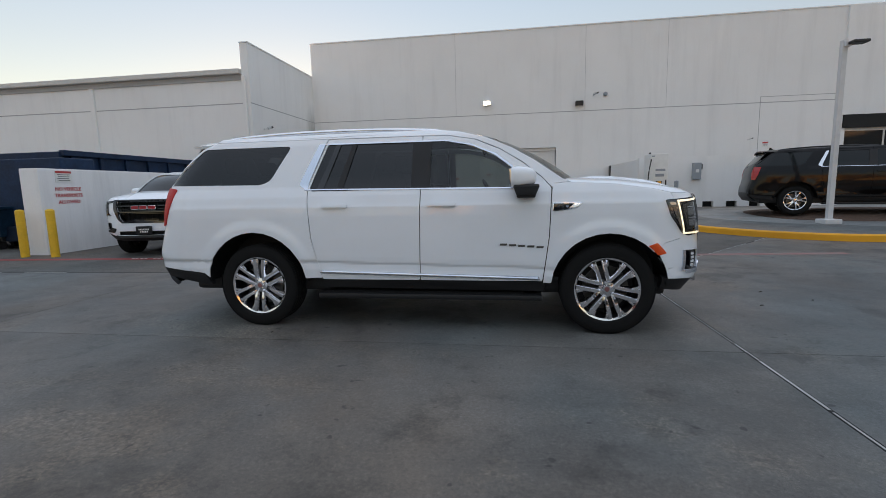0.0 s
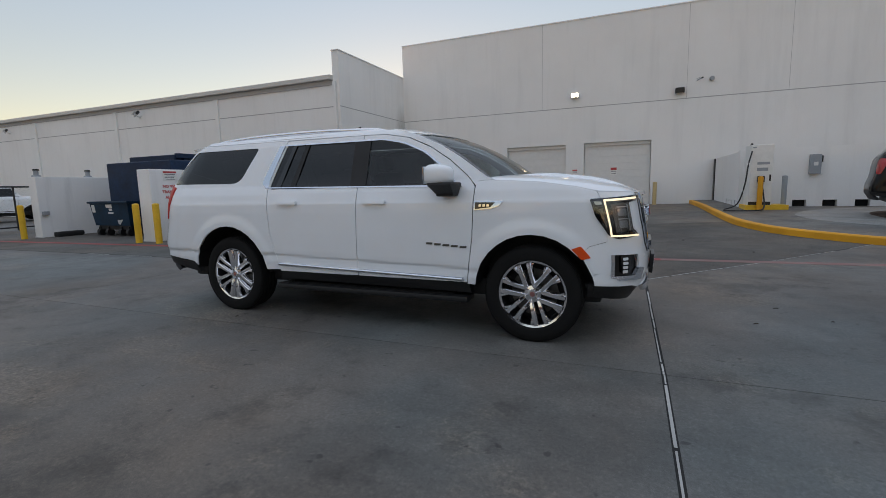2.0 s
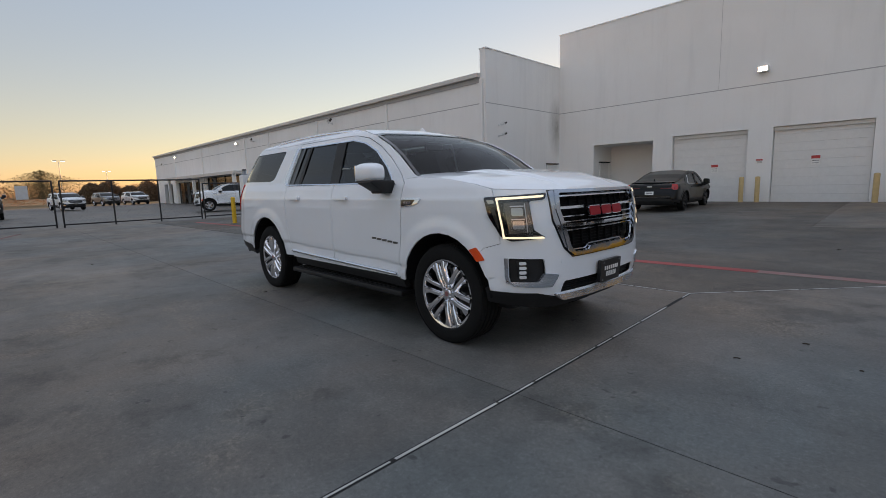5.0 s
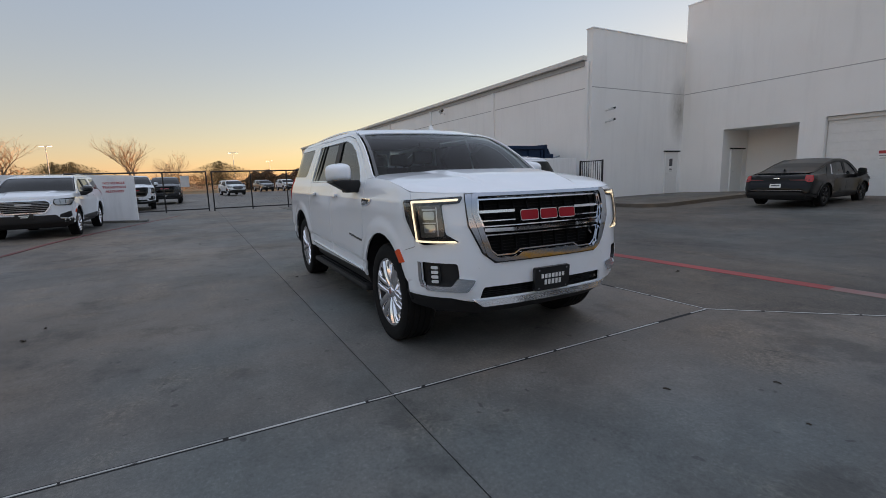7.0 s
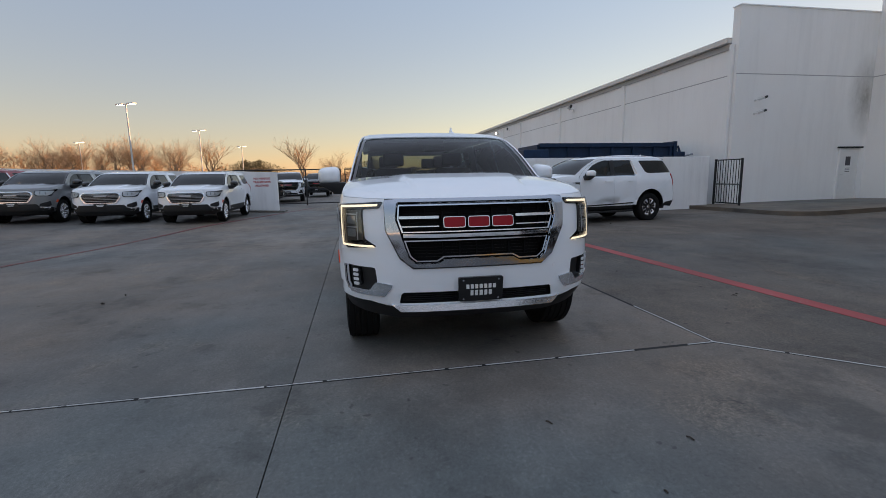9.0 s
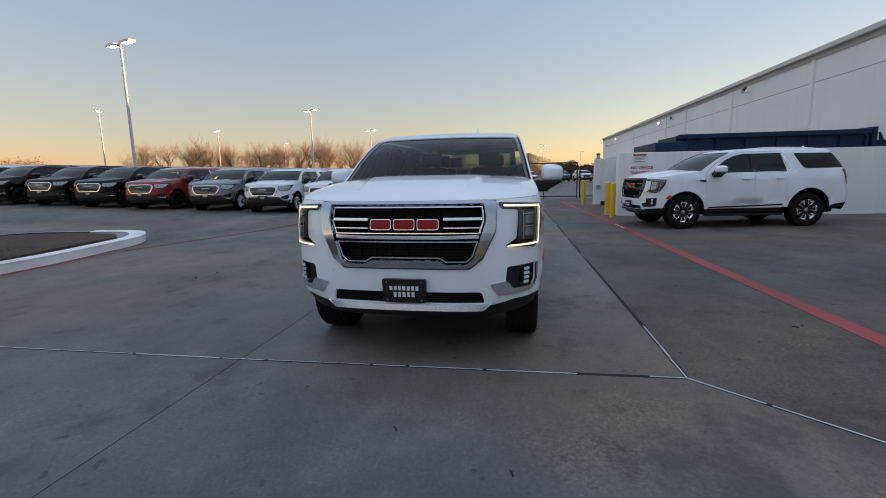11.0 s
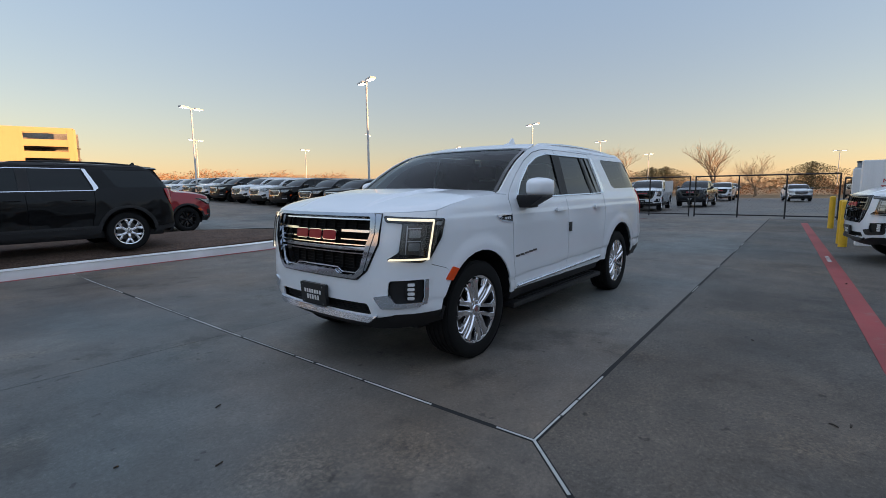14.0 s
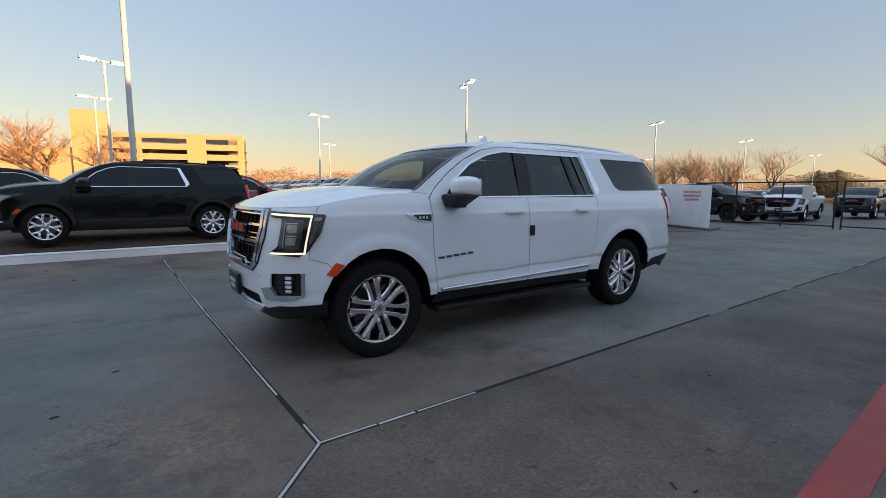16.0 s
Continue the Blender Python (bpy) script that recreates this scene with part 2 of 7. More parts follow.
M_RED = speckled("worn red paint", [(0.28, (0.26, 0.15, 0.13)), (0.40, (0.32, 0.055, 0.052)), (0.8, (0.34, 0.04, 0.042))], 5.0, 0.7, 0.15, 0.003)
M_REDF = speckled("faded red paint", [(0.30, (0.20, 0.17, 0.15)), (0.55, (0.26, 0.13, 0.12)), (0.8, (0.27, 0.10, 0.095))], 4.0, 0.8, 0.15, 0.003)
M_REDL = speckled("thin worn red line", [(0.36, (0.13, 0.11, 0.10)), (0.50, (0.20, 0.075, 0.07)), (0.8, (0.24, 0.05, 0.05))], 6.0, 0.8, 0.15, 0.003)
M_YEL = plain("yellow safety paint", (0.80, 0.47, 0.03), 0.45, grain=0.12, gscale=3)
M_YELK = speckled("yellow kerb paint", [(0.25, (0.45, 0.28, 0.06)), (0.34, (0.78, 0.34, 0.012)), (0.8, (0.82, 0.37, 0.016))], 4.0, 0.6, 0.15, 0.004)
M_BEIGE = plain("beige bollard paint", (0.62, 0.45, 0.22), 0.55, grain=0.1)
M_WHITEK = speckled("white kerb paint", [(0.22, (0.45, 0.42, 0.38)), (0.30, (0.84, 0.84, 0.83)), (0.8, (0.88, 0.88, 0.88))], 5.0, 0.6, 0.2, 0.004)
M_MULCH = speckled("brown mulch", [(0.3, (0.03, 0.02, 0.015)), (0.5, (0.11, 0.065, 0.045)), (0.7, (0.19, 0.12, 0.085))], 22.0, 0.95, 0.9, 0.05)
M_NAVY = plain("navy steel paint", (0.008, 0.026, 0.064), 0.5, grain=0.3, gscale=2.0, spec=0.25)
M_NAVYD = plain("dark blue steel", (0.005, 0.013, 0.03), 0.55, grain=0.3, spec=0.25)
M_BLACKM = plain("black metal", (0.012, 0.012, 0.013), 0.45)
M_POLE = plain("pale pole paint", (0.62, 0.62, 0.62), 0.45)
M_GREYBOX = plain("grey enclosure", (0.30, 0.33, 0.36), 0.45)
M_DARK = plain("dark recess", (0.012, 0.012, 0.012), 0.8)
M_SIGN = plain("white sign sheet", (0.78, 0.78, 0.76), 0.4)
M_SIGNRED = plain("red sign ink", (0.50, 0.05, 0.05), 0.5)
M_SIGNDK = plain("dark sign ink", (0.06, 0.06, 0.07), 0.5)
M_CABLE = plain("black cable", (0.015, 0.015, 0.015), 0.55)
M_LAMPON = glow("lit lamp lens", (1.0, 0.86, 0.62), 4.0)
M_LENS = plain("lamp lens", (0.75, 0.74, 0.70), 0.2)
M_OCHRE = stucco("ochre precast", (0.60, 0.43, 0.20), 0.06)
M_BARK = speckled("bark", [(0.3, (0.14, 0.10, 0.07)), (0.7, (0.34, 0.24, 0.16))], 9.0)
M_TWIG = plain("winter twigs", (0.40, 0.25, 0.14), 0.9, grain=0.3)
M_BUSH = plain("russet leaves", (0.34, 0.15, 0.055), 0.9, grain=0.4, gscale=3)
M_SCRUB = plain("dark brown brush", (0.12, 0.075, 0.042), 0.9, grain=0.4, gscale=3)
M_GREENL = plain("evergreen leaves", (0.11, 0.09, 0.035), 0.8, grain=0.4, gscale=3)
M_STORE = tint_glass("storefront glass", (0.05, 0.055, 0.06))


# ---- building helpers ----
def finish(bm, name, material, smooth=None):
    bm.normal_update()
    if smooth is not None:
        for f in bm.faces:
            f.smooth = True
        for e in bm.edges:
            if len(e.link_faces) == 2 and e.calc_face_angle(0) > radians(smooth):
                e.smooth = False
    me = bpy.data.meshes.new(name)
    bm.to_mesh(me)
    bm.free()
    for m in material if isinstance(material, (list, tuple)) else (material,):
        me.materials.append(m)
    return me


def part(name, bm, material, parent=None, label="", smooth=None, at=None):
    ob = new(name, finish(bm, name, material, smooth))
    if parent:
        ob.parent = parent
    if at is not None:
        ob.matrix_basis = at
    if label:
        ob["label"] = label
    return ob


def thing(name, label, category, at=None, group="", kind=""):
    ob = new(name)
    ob.empty_display_size = 0.2
    if at is not None:
        ob.matrix_basis = at
    return tagged(ob, label, category, group, kind)


def box(x0, y0, z0, x1, y1, z1, bev=0.0, bm=None, m=None):
    bm = bm or bmesh.new()
    t = bmesh.new()
    bmesh.ops.create_cube(t, size=1)
    for v in t.verts:
        v.co = Vector(((x0 + x1) / 2 + v.co.x * (x1 - x0), (y0 + y1) / 2 + v.co.y * (y1 - y0), (z0 + z1) / 2 + v.co.z * (z1 - z0)))
    if bev:
        bmesh.ops.bevel(t, geom=t.edges[:], offset=bev, segments=2, affect="EDGES", profile=0.6)
    return merge(bm, t, m)


def merge(bm, t, m=None):
    if m is not None:
        t.transform(m)
    me = bpy.data.meshes.new("t")
    t.to_mesh(me)
    t.free()
    bm.from_mesh(me)
    bpy.data.meshes.remove(me)
    return bm


def rod(p0, p1, r0, r1=None, n=10, bm=None, caps=True):
    """A straight round bar between two points."""
    bm = bm or bmesh.new()
    r1 = r0 if r1 is None else r1
    p0, p1 = Vector(p0), Vector(p1)
    d = p1 - p0
    q = d.to_track_quat("Z", "Y")
    rings = []
    for p, r in ((p0, r0), (p1, r1)):
        rings.append([bm.verts.new(p + q @ Vector((r * math.cos(2 * math.pi * i / n), r * math.sin(2 * math.pi * i / n), 0))) for i in range(n)])
    for i in range(n):
        bm.faces.new((rings[0][i], rings[0][(i + 1) % n], rings[1][(i + 1) % n], rings[1][i]))
    if caps:
        bm.faces.new(rings[0][::-1])
        bm.faces.new(rings[1])
    return bm


def hose(pts, r, n=8, bm=None):
    """A round bar along a bent line."""
    bm = bm or bmesh.new()
    pts = [Vector(p) for p in pts]
    rings = []
    for i, p in enumerate(pts):
        d = (pts[min(i + 1, len(pts) - 1)] - pts[max(i - 1, 0)]).normalized()
        a = d.cross(Vector((0, 0, 1)) if abs(d.z) < 0.95 else Vector((1, 0, 0))).normalized()
        b = d.cross(a)
        rings.append([bm.verts.new(p + r * (a * math.cos(2 * math.pi * k / n) + b * math.sin(2 * math.pi * k / n))) for k in range(n)])
    for r0, r1 in zip(rings, rings[1:]):
        for k in range(n):
            bm.faces.new((r0[k], r0[(k + 1) % n], r1[(k + 1) % n], r1[k]))
    bm.faces.new(rings[0][::-1])
    bm.faces.new(rings[-1])
    bmesh.ops.recalc_face_normals(bm, faces=bm.faces[:])
    return bm


def smooth_line(pts, n=6):
    """Catmull-Rom through the points."""
    P = [Vector(p) for p in pts]
    P = [2 * P[0] - P[1]] + P + [2 * P[-1] - P[-2]]
    out = []
    for i in range(1, len(P) - 2):
        for k in range(n):
            t = k / n
            out.append(0.5 * (2 * P[i] + (P[i + 1] - P[i - 1]) * t + (2 * P[i - 1] - 5 * P[i] + 4 * P[i + 1] - P[i + 2]) * t * t + (3 * P[i] - 3 * P[i + 1] + P[i + 2] - P[i - 1]) * t ** 3))
    return out + [P[-2]]


def lerp(x, xs, ys):
    return float(np.interp(x, xs, ys))


def sstep(t):
    t = min(1.0, max(0.0, t))
    return t * t * (3 - 2 * t)


def gz(x, y):
    """Height of the lot: it climbs gently to the tall building, and again to the parked rows."""
    k = sstep((x - 2.0) / 3.0)
    north = (0.25 + 0.03 * k) * sstep((y - 12.5 + 3.5 * k) / (12.5 + 1.5 * k)) * min(1.0, max(0.35, (x + 14) / 8))
    d = max(0.0, -0.8 - y)
    south = 0.033 * min(d, 26.0) * d / (d + 1.0)
    return north + south + 0.09 * sstep((-5.5 - x) / 4.5) * sstep((2.4 - y) / 3.0) * sstep((24 + x) / 6)


def slab_bm(poly, top=0.0, depth=0.06, fine=None, zf=None, bev=0.006):
    """A flat prism from a plan outline, its top following the ground."""
    bm = bmesh.new()
    vs = [bm.verts.new((x, y, 0)) for x, y in poly]
    bm.faces.new(vs)
    if fine:
        xs, ys = [p[0] for p in poly], [p[1] for p in poly]
        for lo, hi, no in ((min(xs), max(xs), (1, 0, 0)), (min(ys), max(ys), (0, 1, 0))):
            k = math.ceil(lo / fine) * fine
            while k < hi:
                bmesh.ops.bisect_plane(bm, geom=bm.verts[:] + bm.edges[:] + bm.faces[:], plane_co=Vector(no) * k, plane_no=no)
                k += fine
    bm.normal_update()
    bm.faces.ensure_lookup_table()
    if bm.faces[0].normal.z < 0:
        bmesh.ops.reverse_faces(bm, faces=bm.faces[:])
    rim = [e for e in bm.edges if e.is_boundary]
    r = bmesh.ops.extrude_edge_only(bm, edges=rim)
    low = [v for v in r["geom"] if isinstance(v, bmesh.types.BMVert)]
    lowset = set(low)
    for v in bm.verts:
        v.co.z = (zf(v.co.x, v.co.y) if zf else 0) + top - (depth if v in lowset else 0)
    bmesh.ops.recalc_face_normals(bm, faces=bm.faces[:])
    return bm


def words(name, text, size, material, parent, m, extrude=0.002, label=""):
    """Letters in the built-in font, as a mesh."""
    cu = bpy.data.curves.new(name, "FONT")
    cu.body, cu.size, cu.extrude, cu.align_x, cu.align_y = text, size, extrude, "CENTER", "CENTER"
    cu.resolution_u, cu.offset = 2, 0.03 * size
    tmp = bpy.data.objects.new("tmp", cu)
    scene.collection.objects.link(tmp)
    bpy.context.view_layer.update()
    me = bpy.data.meshes.new_from_object(tmp.evaluated_get(bpy.context.evaluated_depsgraph_get()))
    bpy.data.objects.remove(tmp)
    me.materials.clear()
    me.materials.append(material)
    ob = new(name, me)
    if parent:
        ob.parent = parent
    ob.matrix_basis = m
    if label:
        ob["label"] = label
    return ob


# ---- ground ----
def ground_sheet():
    """One sheet: fine under the lot, then out to the horizon."""
    bm = bmesh.new()
    xs = [-3000, -800, -300, -130, -100, -70, -45, -30, -22, -18, -14, -10, -6, -2, 2, 6, 10, 14, 18, 24, 40, 90, 300, 800, 3000]
    ys = [-3000, -800, -300, -160, -110, -80, -50, -38, -30, -27, -24, -20, -16, -12, -9, -7, -5, -4, -3, -2, -1, 0, 1, 2.4, 6, 12.5, 14, 16, 18, 20, 22, 24, 25.4, 28, 60, 120, 300, 800, 3000]
    g = [[bm.verts.new((x, y, gz(x, y) - 0.05)) for y in ys] for x in xs]
    for i in range(len(xs) - 1):
        for j in range(len(ys) - 1):
            f = bm.faces.new((g[i][j], g[i + 1][j], g[i + 1][j + 1], g[i][j + 1]))
            cx, cy = (xs[i] + xs[i + 1]) / 2, (ys[j] + ys[j + 1]) / 2
            f.material_index = 1 if cx < -70 or cy < -80 else 0
            f.smooth = True
    return part("ground", bm, [M_GROUND, M_FIELD])


tagged(ground_sheet(), "grey concrete lot running out to dry grass fields", "ground", kind="structure")
pavement = tagged(thing("pavement", "grey concrete paving slabs with sealed joints and tyre stains", "pavement"), kind="structure")


def shrink(poly, d):
    """A convex outline moved in by d on each side."""
    c = Vector((sum(p[0] for p in poly) / len(poly), sum(p[1] for p in poly) / len(poly)))
    out, n = [], len(poly)
    for i in range(n):
        a, b, e = Vector(poly[i - 1]), Vector(poly[i]), Vector(poly[(i + 1) % n])
        n1, n2 = Vector((-(b - a).y, (b - a).x)).normalized(), Vector((-(e - b).y, (e - b).x)).normalized()
        n1 = n1 if n1.dot(c - b) > 0 else -n1
        n2 = n2 if n2.dot(c - b) > 0 else -n2
        out.append(b + (n1 + n2) * (d / (1 + n1.dot(n2))))
    return [tuple(v) for v in out]


XJ = (-20.9, -12.6, -5.06, 2.40, 10.0, 18.0, 30.0)
def y_mid(x):
    """The long sealed joint runs a degree off the grid."""
    return 7.77 + 0.0187 * (x - 2.33)


CJ = (2.325, 7.77)   # where the sealed joints meet
def bay(xa, xb, ya, yb):
    return [(xa, ya), (xb, ya), (xb, yb), (xa, yb)]


SLABS = []
for xa, xb in zip(XJ[:2], XJ[1:3]):
    SLABS += [[(xa, 4.37), (xb, 4.37), (xb, y_mid(xb)), (xa, y_mid(xa))], bay(xa, xb, -3.1, 4.37)]
    SLABS += [[(xa, y_mid(xa)), (xb, y_mid(xb)), (xb, 16.3), (xa, 16.3)], bay(xa, xb, 16.3, 25.5)]
SLABS += [[(-5.06, 4.37), (2.39, 4.37), CJ, (-5.06, y_mid(-5.06))], [(-5.06, -3.1), (2.42, -3.1), (2.39, 4.37), (-5.06, 4.37)]]
SLABS += [[(-5.06, y_mid(-5.06)), CJ, (10, 16.1), (10, 16.3), (-5.06, 16.3)], bay(-5.06, 2.325, 16.3, 25.5)]
SLABS += [[(2.42, -3.1), (10, -3.1), (10, 4.37), (2.39, 4.37)], bay(10, 18, -3.1, 4.37), bay(18, 30, -3.1, 4.37)]
SLABS += [[(2.39, 4.37), (10, 4.37), (10, 16.1), CJ], [(10, 4.37), (18, 4.37), (18, 24.7), (10, 16.1)], bay(18, 30, 4.37, 24.7)]
SLABS += [bay(2.325, 10, 16.3, 25.5), [(10, 16.1), (18, 24.7), (18, 25.5), (10, 25.5)]]
for ya, yb in ((-10.6, -3.1), (-18.1, -10.6), (-25.6, -18.1)):
    for xa, xb in zip(XJ[:-1], XJ[1:]):
        SLABS.append([(xa, ya), (xb, ya), (xb, yb), (xa, yb)])
for s in SLABS:
    old = sum(p[0] for p in s) / len(s) < 3 and sum(p[1] for p in s) / len(s) > 7.8
    part("slab", slab_bm(shrink(s, 0.0035), 0.0, 0.06, 0.75 if old else 1.5, gz), M_SLABOLD if old else M_SLAB, pavement)


def band(pts, width, top, thick=0.004, zf=gz):
    """A thin painted or poured strip along a line on the ground."""
    bm = bmesh.new()
    pts = [Vector(p) for p in pts]
    fine = [pts[0]]
    for a, b in zip(pts, pts[1:]):
        k = max(1, int((b - a).length / 0.35))
        fine += [a.lerp(b, (i + 1) / k) for i in range(k)]
    rows = []
    for i, p in enumerate(fine):
        d = (fine[min(i + 1, len(fine) - 1)] - fine[max(i - 1, 0)]).normalized()
        nn = Vector((-d.y, d.x)) * width / 2
        rows.append([bm.verts.new((q.x, q.y, zf(q.x, q.y) + top - dz)) for q in (p - nn, p + nn) for dz in (0, thick)])
    for a, b in zip(rows, rows[1:]):
        bm.faces.new((a[0], a[2], b[2], b[0]))
        bm.faces.new((a[1], a[0], b[0], b[1]))
        bm.faces.new((a[2], a[3], b[3], b[2]))
    bmesh.ops.recalc_face_normals(bm, faces=bm.faces[:])
    return bm


SEALS = [[CJ, (-20.8, y_mid(-20.8))], [(2.42, -1.5), (2.39, 4.37), CJ], [CJ, (10, 16.1)]]
rj = random.Random(8)
for s in SEALS:
    part("joint_groove", band(s, 0.036, 0.0010), M_GROOVE, pavement, "dark open joint in the concrete")
    for a, b in zip(s, s[1:]):
        a, b = Vector(a), Vector(b)
        ln, q = (b - a).length, 0.0
        while q < ln - 0.05:
            run = min(rj.uniform(0.2, 0.9), ln - q)
            p0, p1 = a.lerp(b, q / ln), a.lerp(b, (q + run) / ln)
            bare = s is SEALS[0] and q > 0.7 and rj.random() < 0.8
            away = (p0 - Vector(CJ)).length
            if -9 < p0.x < 7.5 and not bare:
                off = Vector((-(b - a).y, (b - a).x)).normalized() * rj.uniform(-0.0035, 0.0035)
                part("joint_seal", band([tuple(p0 + off), tuple(p1 + off)], rj.uniform(0.011, 0.017) if away < 1.5 or p0.y < 3.5 else rj.uniform(0.008, 0.013), 0.0035), M_SEAL, pavement, "cracked pale joint sealant")
            q += run + rj.choice((0.012, 0.02, 0.03, 0.5 if q > 1.2 else 0.02))
for name, pts in (("red_line_gate", [(-18.3, 8.6), (-5.45, 9.27), (2.6, 9.665)]), ("red_line_fade", [(2.6, 9.665), (6.6, 9.86)]), ("red_line_row", [(-18.4, 2.75), (-14.9, 1.75), (-11.3, 0.78), (-7.8, -0.02), (-5.2, -0.72), (-3.4, -1.25), (-2.6, -1.5)])):
    ob = part("trim", band(pts, 0.21 if "gate" in name or "fade" in name else 0.10, 0.012 if "row" in name else 0.004, 0.012), M_REDF if "fade" in name else M_REDL if "row" in name else M_RED)
    tagged(ob, "worn red fire lane stripe painted on the concrete", "road marking", kind="structure")


# ---- walls ----
def slab_wall(name, label, x0, y0, z0, x1, y1, z1, holes=(), axis="y", material=None):
    """A thick wall with openings through it. axis: the way that its thickness runs. holes: (along0, z0, along1, z1)."""
    bm = bmesh.new()
    lo, hi = (x0, x1) if axis == "y" else (y0, y1)
    us = sorted({lo, hi, *[h[0] for h in holes], *[h[2] for h in holes]})
    zs = sorted({z0, z1, *[h[1] for h in holes], *[h[3] for h in holes]})
    solid = lambda i, j: 0 <= i < len(us) - 1 and 0 <= j < len(zs) - 1 and not any(h[0] <= (us[i] + us[i + 1]) / 2 <= h[2] and h[1] <= (zs[j] + zs[j + 1]) / 2 <= h[3] for h in holes)
    a, b = (y0, y1) if axis == "y" else (x0, x1)
    V = {}
    def vert(i, j, k):
        if (i, j, k) not in V:
            d = (a, b)[k]
            V[i, j, k] = bm.verts.new((us[i], d, zs[j]) if axis == "y" else (d, us[i], zs[j]))
        return V[i, j, k]
    for i in range(len(us) - 1):
        for j in range(len(zs) - 1):
            if not solid(i, j):
                continue
            for k in (0, 1):
                bm.faces.new([vert(*q, k) for q in ((i, j), (i + 1, j), (i + 1, j + 1), (i, j + 1))])
            for di, dj, e in ((-1, 0, ((i, j), (i, j + 1))), (1, 0, ((i + 1, j), (i + 1, j + 1))), (0, -1, ((i, j), (i + 1, j))), (0, 1, ((i, j + 1), (i + 1, j + 1)))):
                if not solid(i + di, j + dj):
                    bm.faces.new((vert(*e[0], 0), vert(*e[1], 0), vert(*e[1], 1), vert(*e[0], 1)))
    bmesh.ops.recalc_face_normals(bm, faces=bm.faces[:])
    return tagged(part(name, bm, material or M_WALL), label, "wall", kind="structure")


YM, XF, YL = 25.55, -10.35, 19.2
TOPM = 9.25
wall_north = slab_wall("wall_north", "tall white painted tilt-up concrete wall with a reveal line", XF, YM, -0.3, 15.9, YM + 0.4, TOPM,
                       [(-8.25, -0.3, -5.15, 3.2), (-4.25, -0.3, -1.18, 3.3), (-0.3, -0.3, 2.8, 3.32)])
for z in (5.1,):
    part("reveal", box(XF, YM - 0.004, z - 0.018, 15.9, YM + 0.02, z + 0.018), M_SEAMS, wall_north)
part("reveal", box(12.4, YM - 0.004, 0, 12.425, YM + 0.02, 5.37), M_SEAMS, wall_north)
part("reveal", box(12.4, YM - 0.004, 5.36, 15.9, YM + 0.02, 5.385), M_SEAMS, wall_north)
for x in (-2.4, 4.2, 8.1):
    part("reveal", box(x, YM - 0.003, 5.1, x + 0.012, YM + 0.02, TOPM), M_SEAMS, wall_north)
part("coping", box(XF - 0.02, YM - 0.03, TOPM, 60, YM + 0.45, TOPM + 0.06, 0.01), M_WALL, wall_north)
# low screen wall round the charging equipment
SCUP = (7.06, 7.89, 8.74, 9.57, 10.40)
low_front = slab_wall("wall_screen_front", "low white painted screen wall with dark scupper openings", 5.48, 19.9, -0.1, 12.6, 20.1, 2.36, [(x, 0.385, x + 0.39, 0.61) for x in SCUP])
for x in SCUP:
    part("scupper", box(x - 0.03, 20.08, 0.36, x + 0.42, 20.12, 0.64), M_DARK, low_front, "dark scupper opening")
low_side = slab_wall("wall_screen_side", "low white painted screen wall with small weep notches and a black end", 5.48, 20.1, -0.1, 5.68, 25.2, 2.29, [(y, 0.38, y + 0.16, 0.60) for y in (20.35, 20.85, 21.4, 22.0)], axis="x")
part("end_trim", box(5.44, 25.2, 0.2, 5.70, 25.5, 2.29, 0.01), M_BLACKM, low_side, "black end joint")
# recess with a side door, and the room behind the shutters
for nm, b in (("recess_side", (-8.45, YM + 0.4, 0, -8.25, 27.6, 3.4)), ("recess_side", (-5.15, YM + 0.4, 0, -4.95, 27.6, 3.4)), ("recess_back", (-8.45, 27.6, 0, -4.95, 27.8, 3.4)), ("recess_top", (-8.45, YM + 0.4, 3.2, -4.95, 27.8, 3.4))):
    part(nm, box(*b), M_WALL, wall_north)
# the north building's body behind its walls
tagged(part("wall_back", box(XF + 0.05, YM + 4.0, -0.3, 60, YM + 60, TOPM - 0.4), M_WALL), "white building body behind the tall wall", "wall", kind="structure")
tagged(part("wall_roof", box(XF + 0.05, YM + 0.42, TOPM - 0.6, 60, YM + 4.0, TOPM - 0.4), M_TRIM), "flat roof deck behind the parapet", "roof", kind="structure")

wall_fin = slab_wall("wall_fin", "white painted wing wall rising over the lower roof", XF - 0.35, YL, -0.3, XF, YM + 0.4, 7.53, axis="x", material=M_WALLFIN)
part("reveal", box(XF - 0.02, YL, 5.085, XF + 0.004, YM, 5.12), M_SEAMS, wall_fin)
part("coping", box(XF - 0.38, YL - 0.03, 7.53, XF + 0.03, YM, 7.58, 0.01), M_WALL, wall_fin)

wall_low = slab_wall("wall_low", "long white single-storey concrete wall with pilasters", -71, YL, -1.2, XF - 0.35, YL + 0.35, 6.2,
                     [(-61.0, -1.2, -52.6, 2.6), (-50.2, -1.2, -40.0, 2.9), (-67.5, -1.2, -63.5, 2.5)])
part("reveal", box(-71, YL - 0.004, 5.075, XF - 0.36, YL + 0.02, 5.115), M_SEAMS, wall_low)
part("coping", box(-71.1, YL - 0.22, 6.27, XF - 0.34, YL + 0.4, 6.48, 0.03), M_TRIM, wall_low, "weathered metal gutter")
# grey band: the gutter's shadow line put in as colour, closing the gap below it
part("coping", box(-71.1, YL - 0.05, 6.05, XF - 0.34, YL + 0.38, 6.275), M_SEAMS, wall_low)
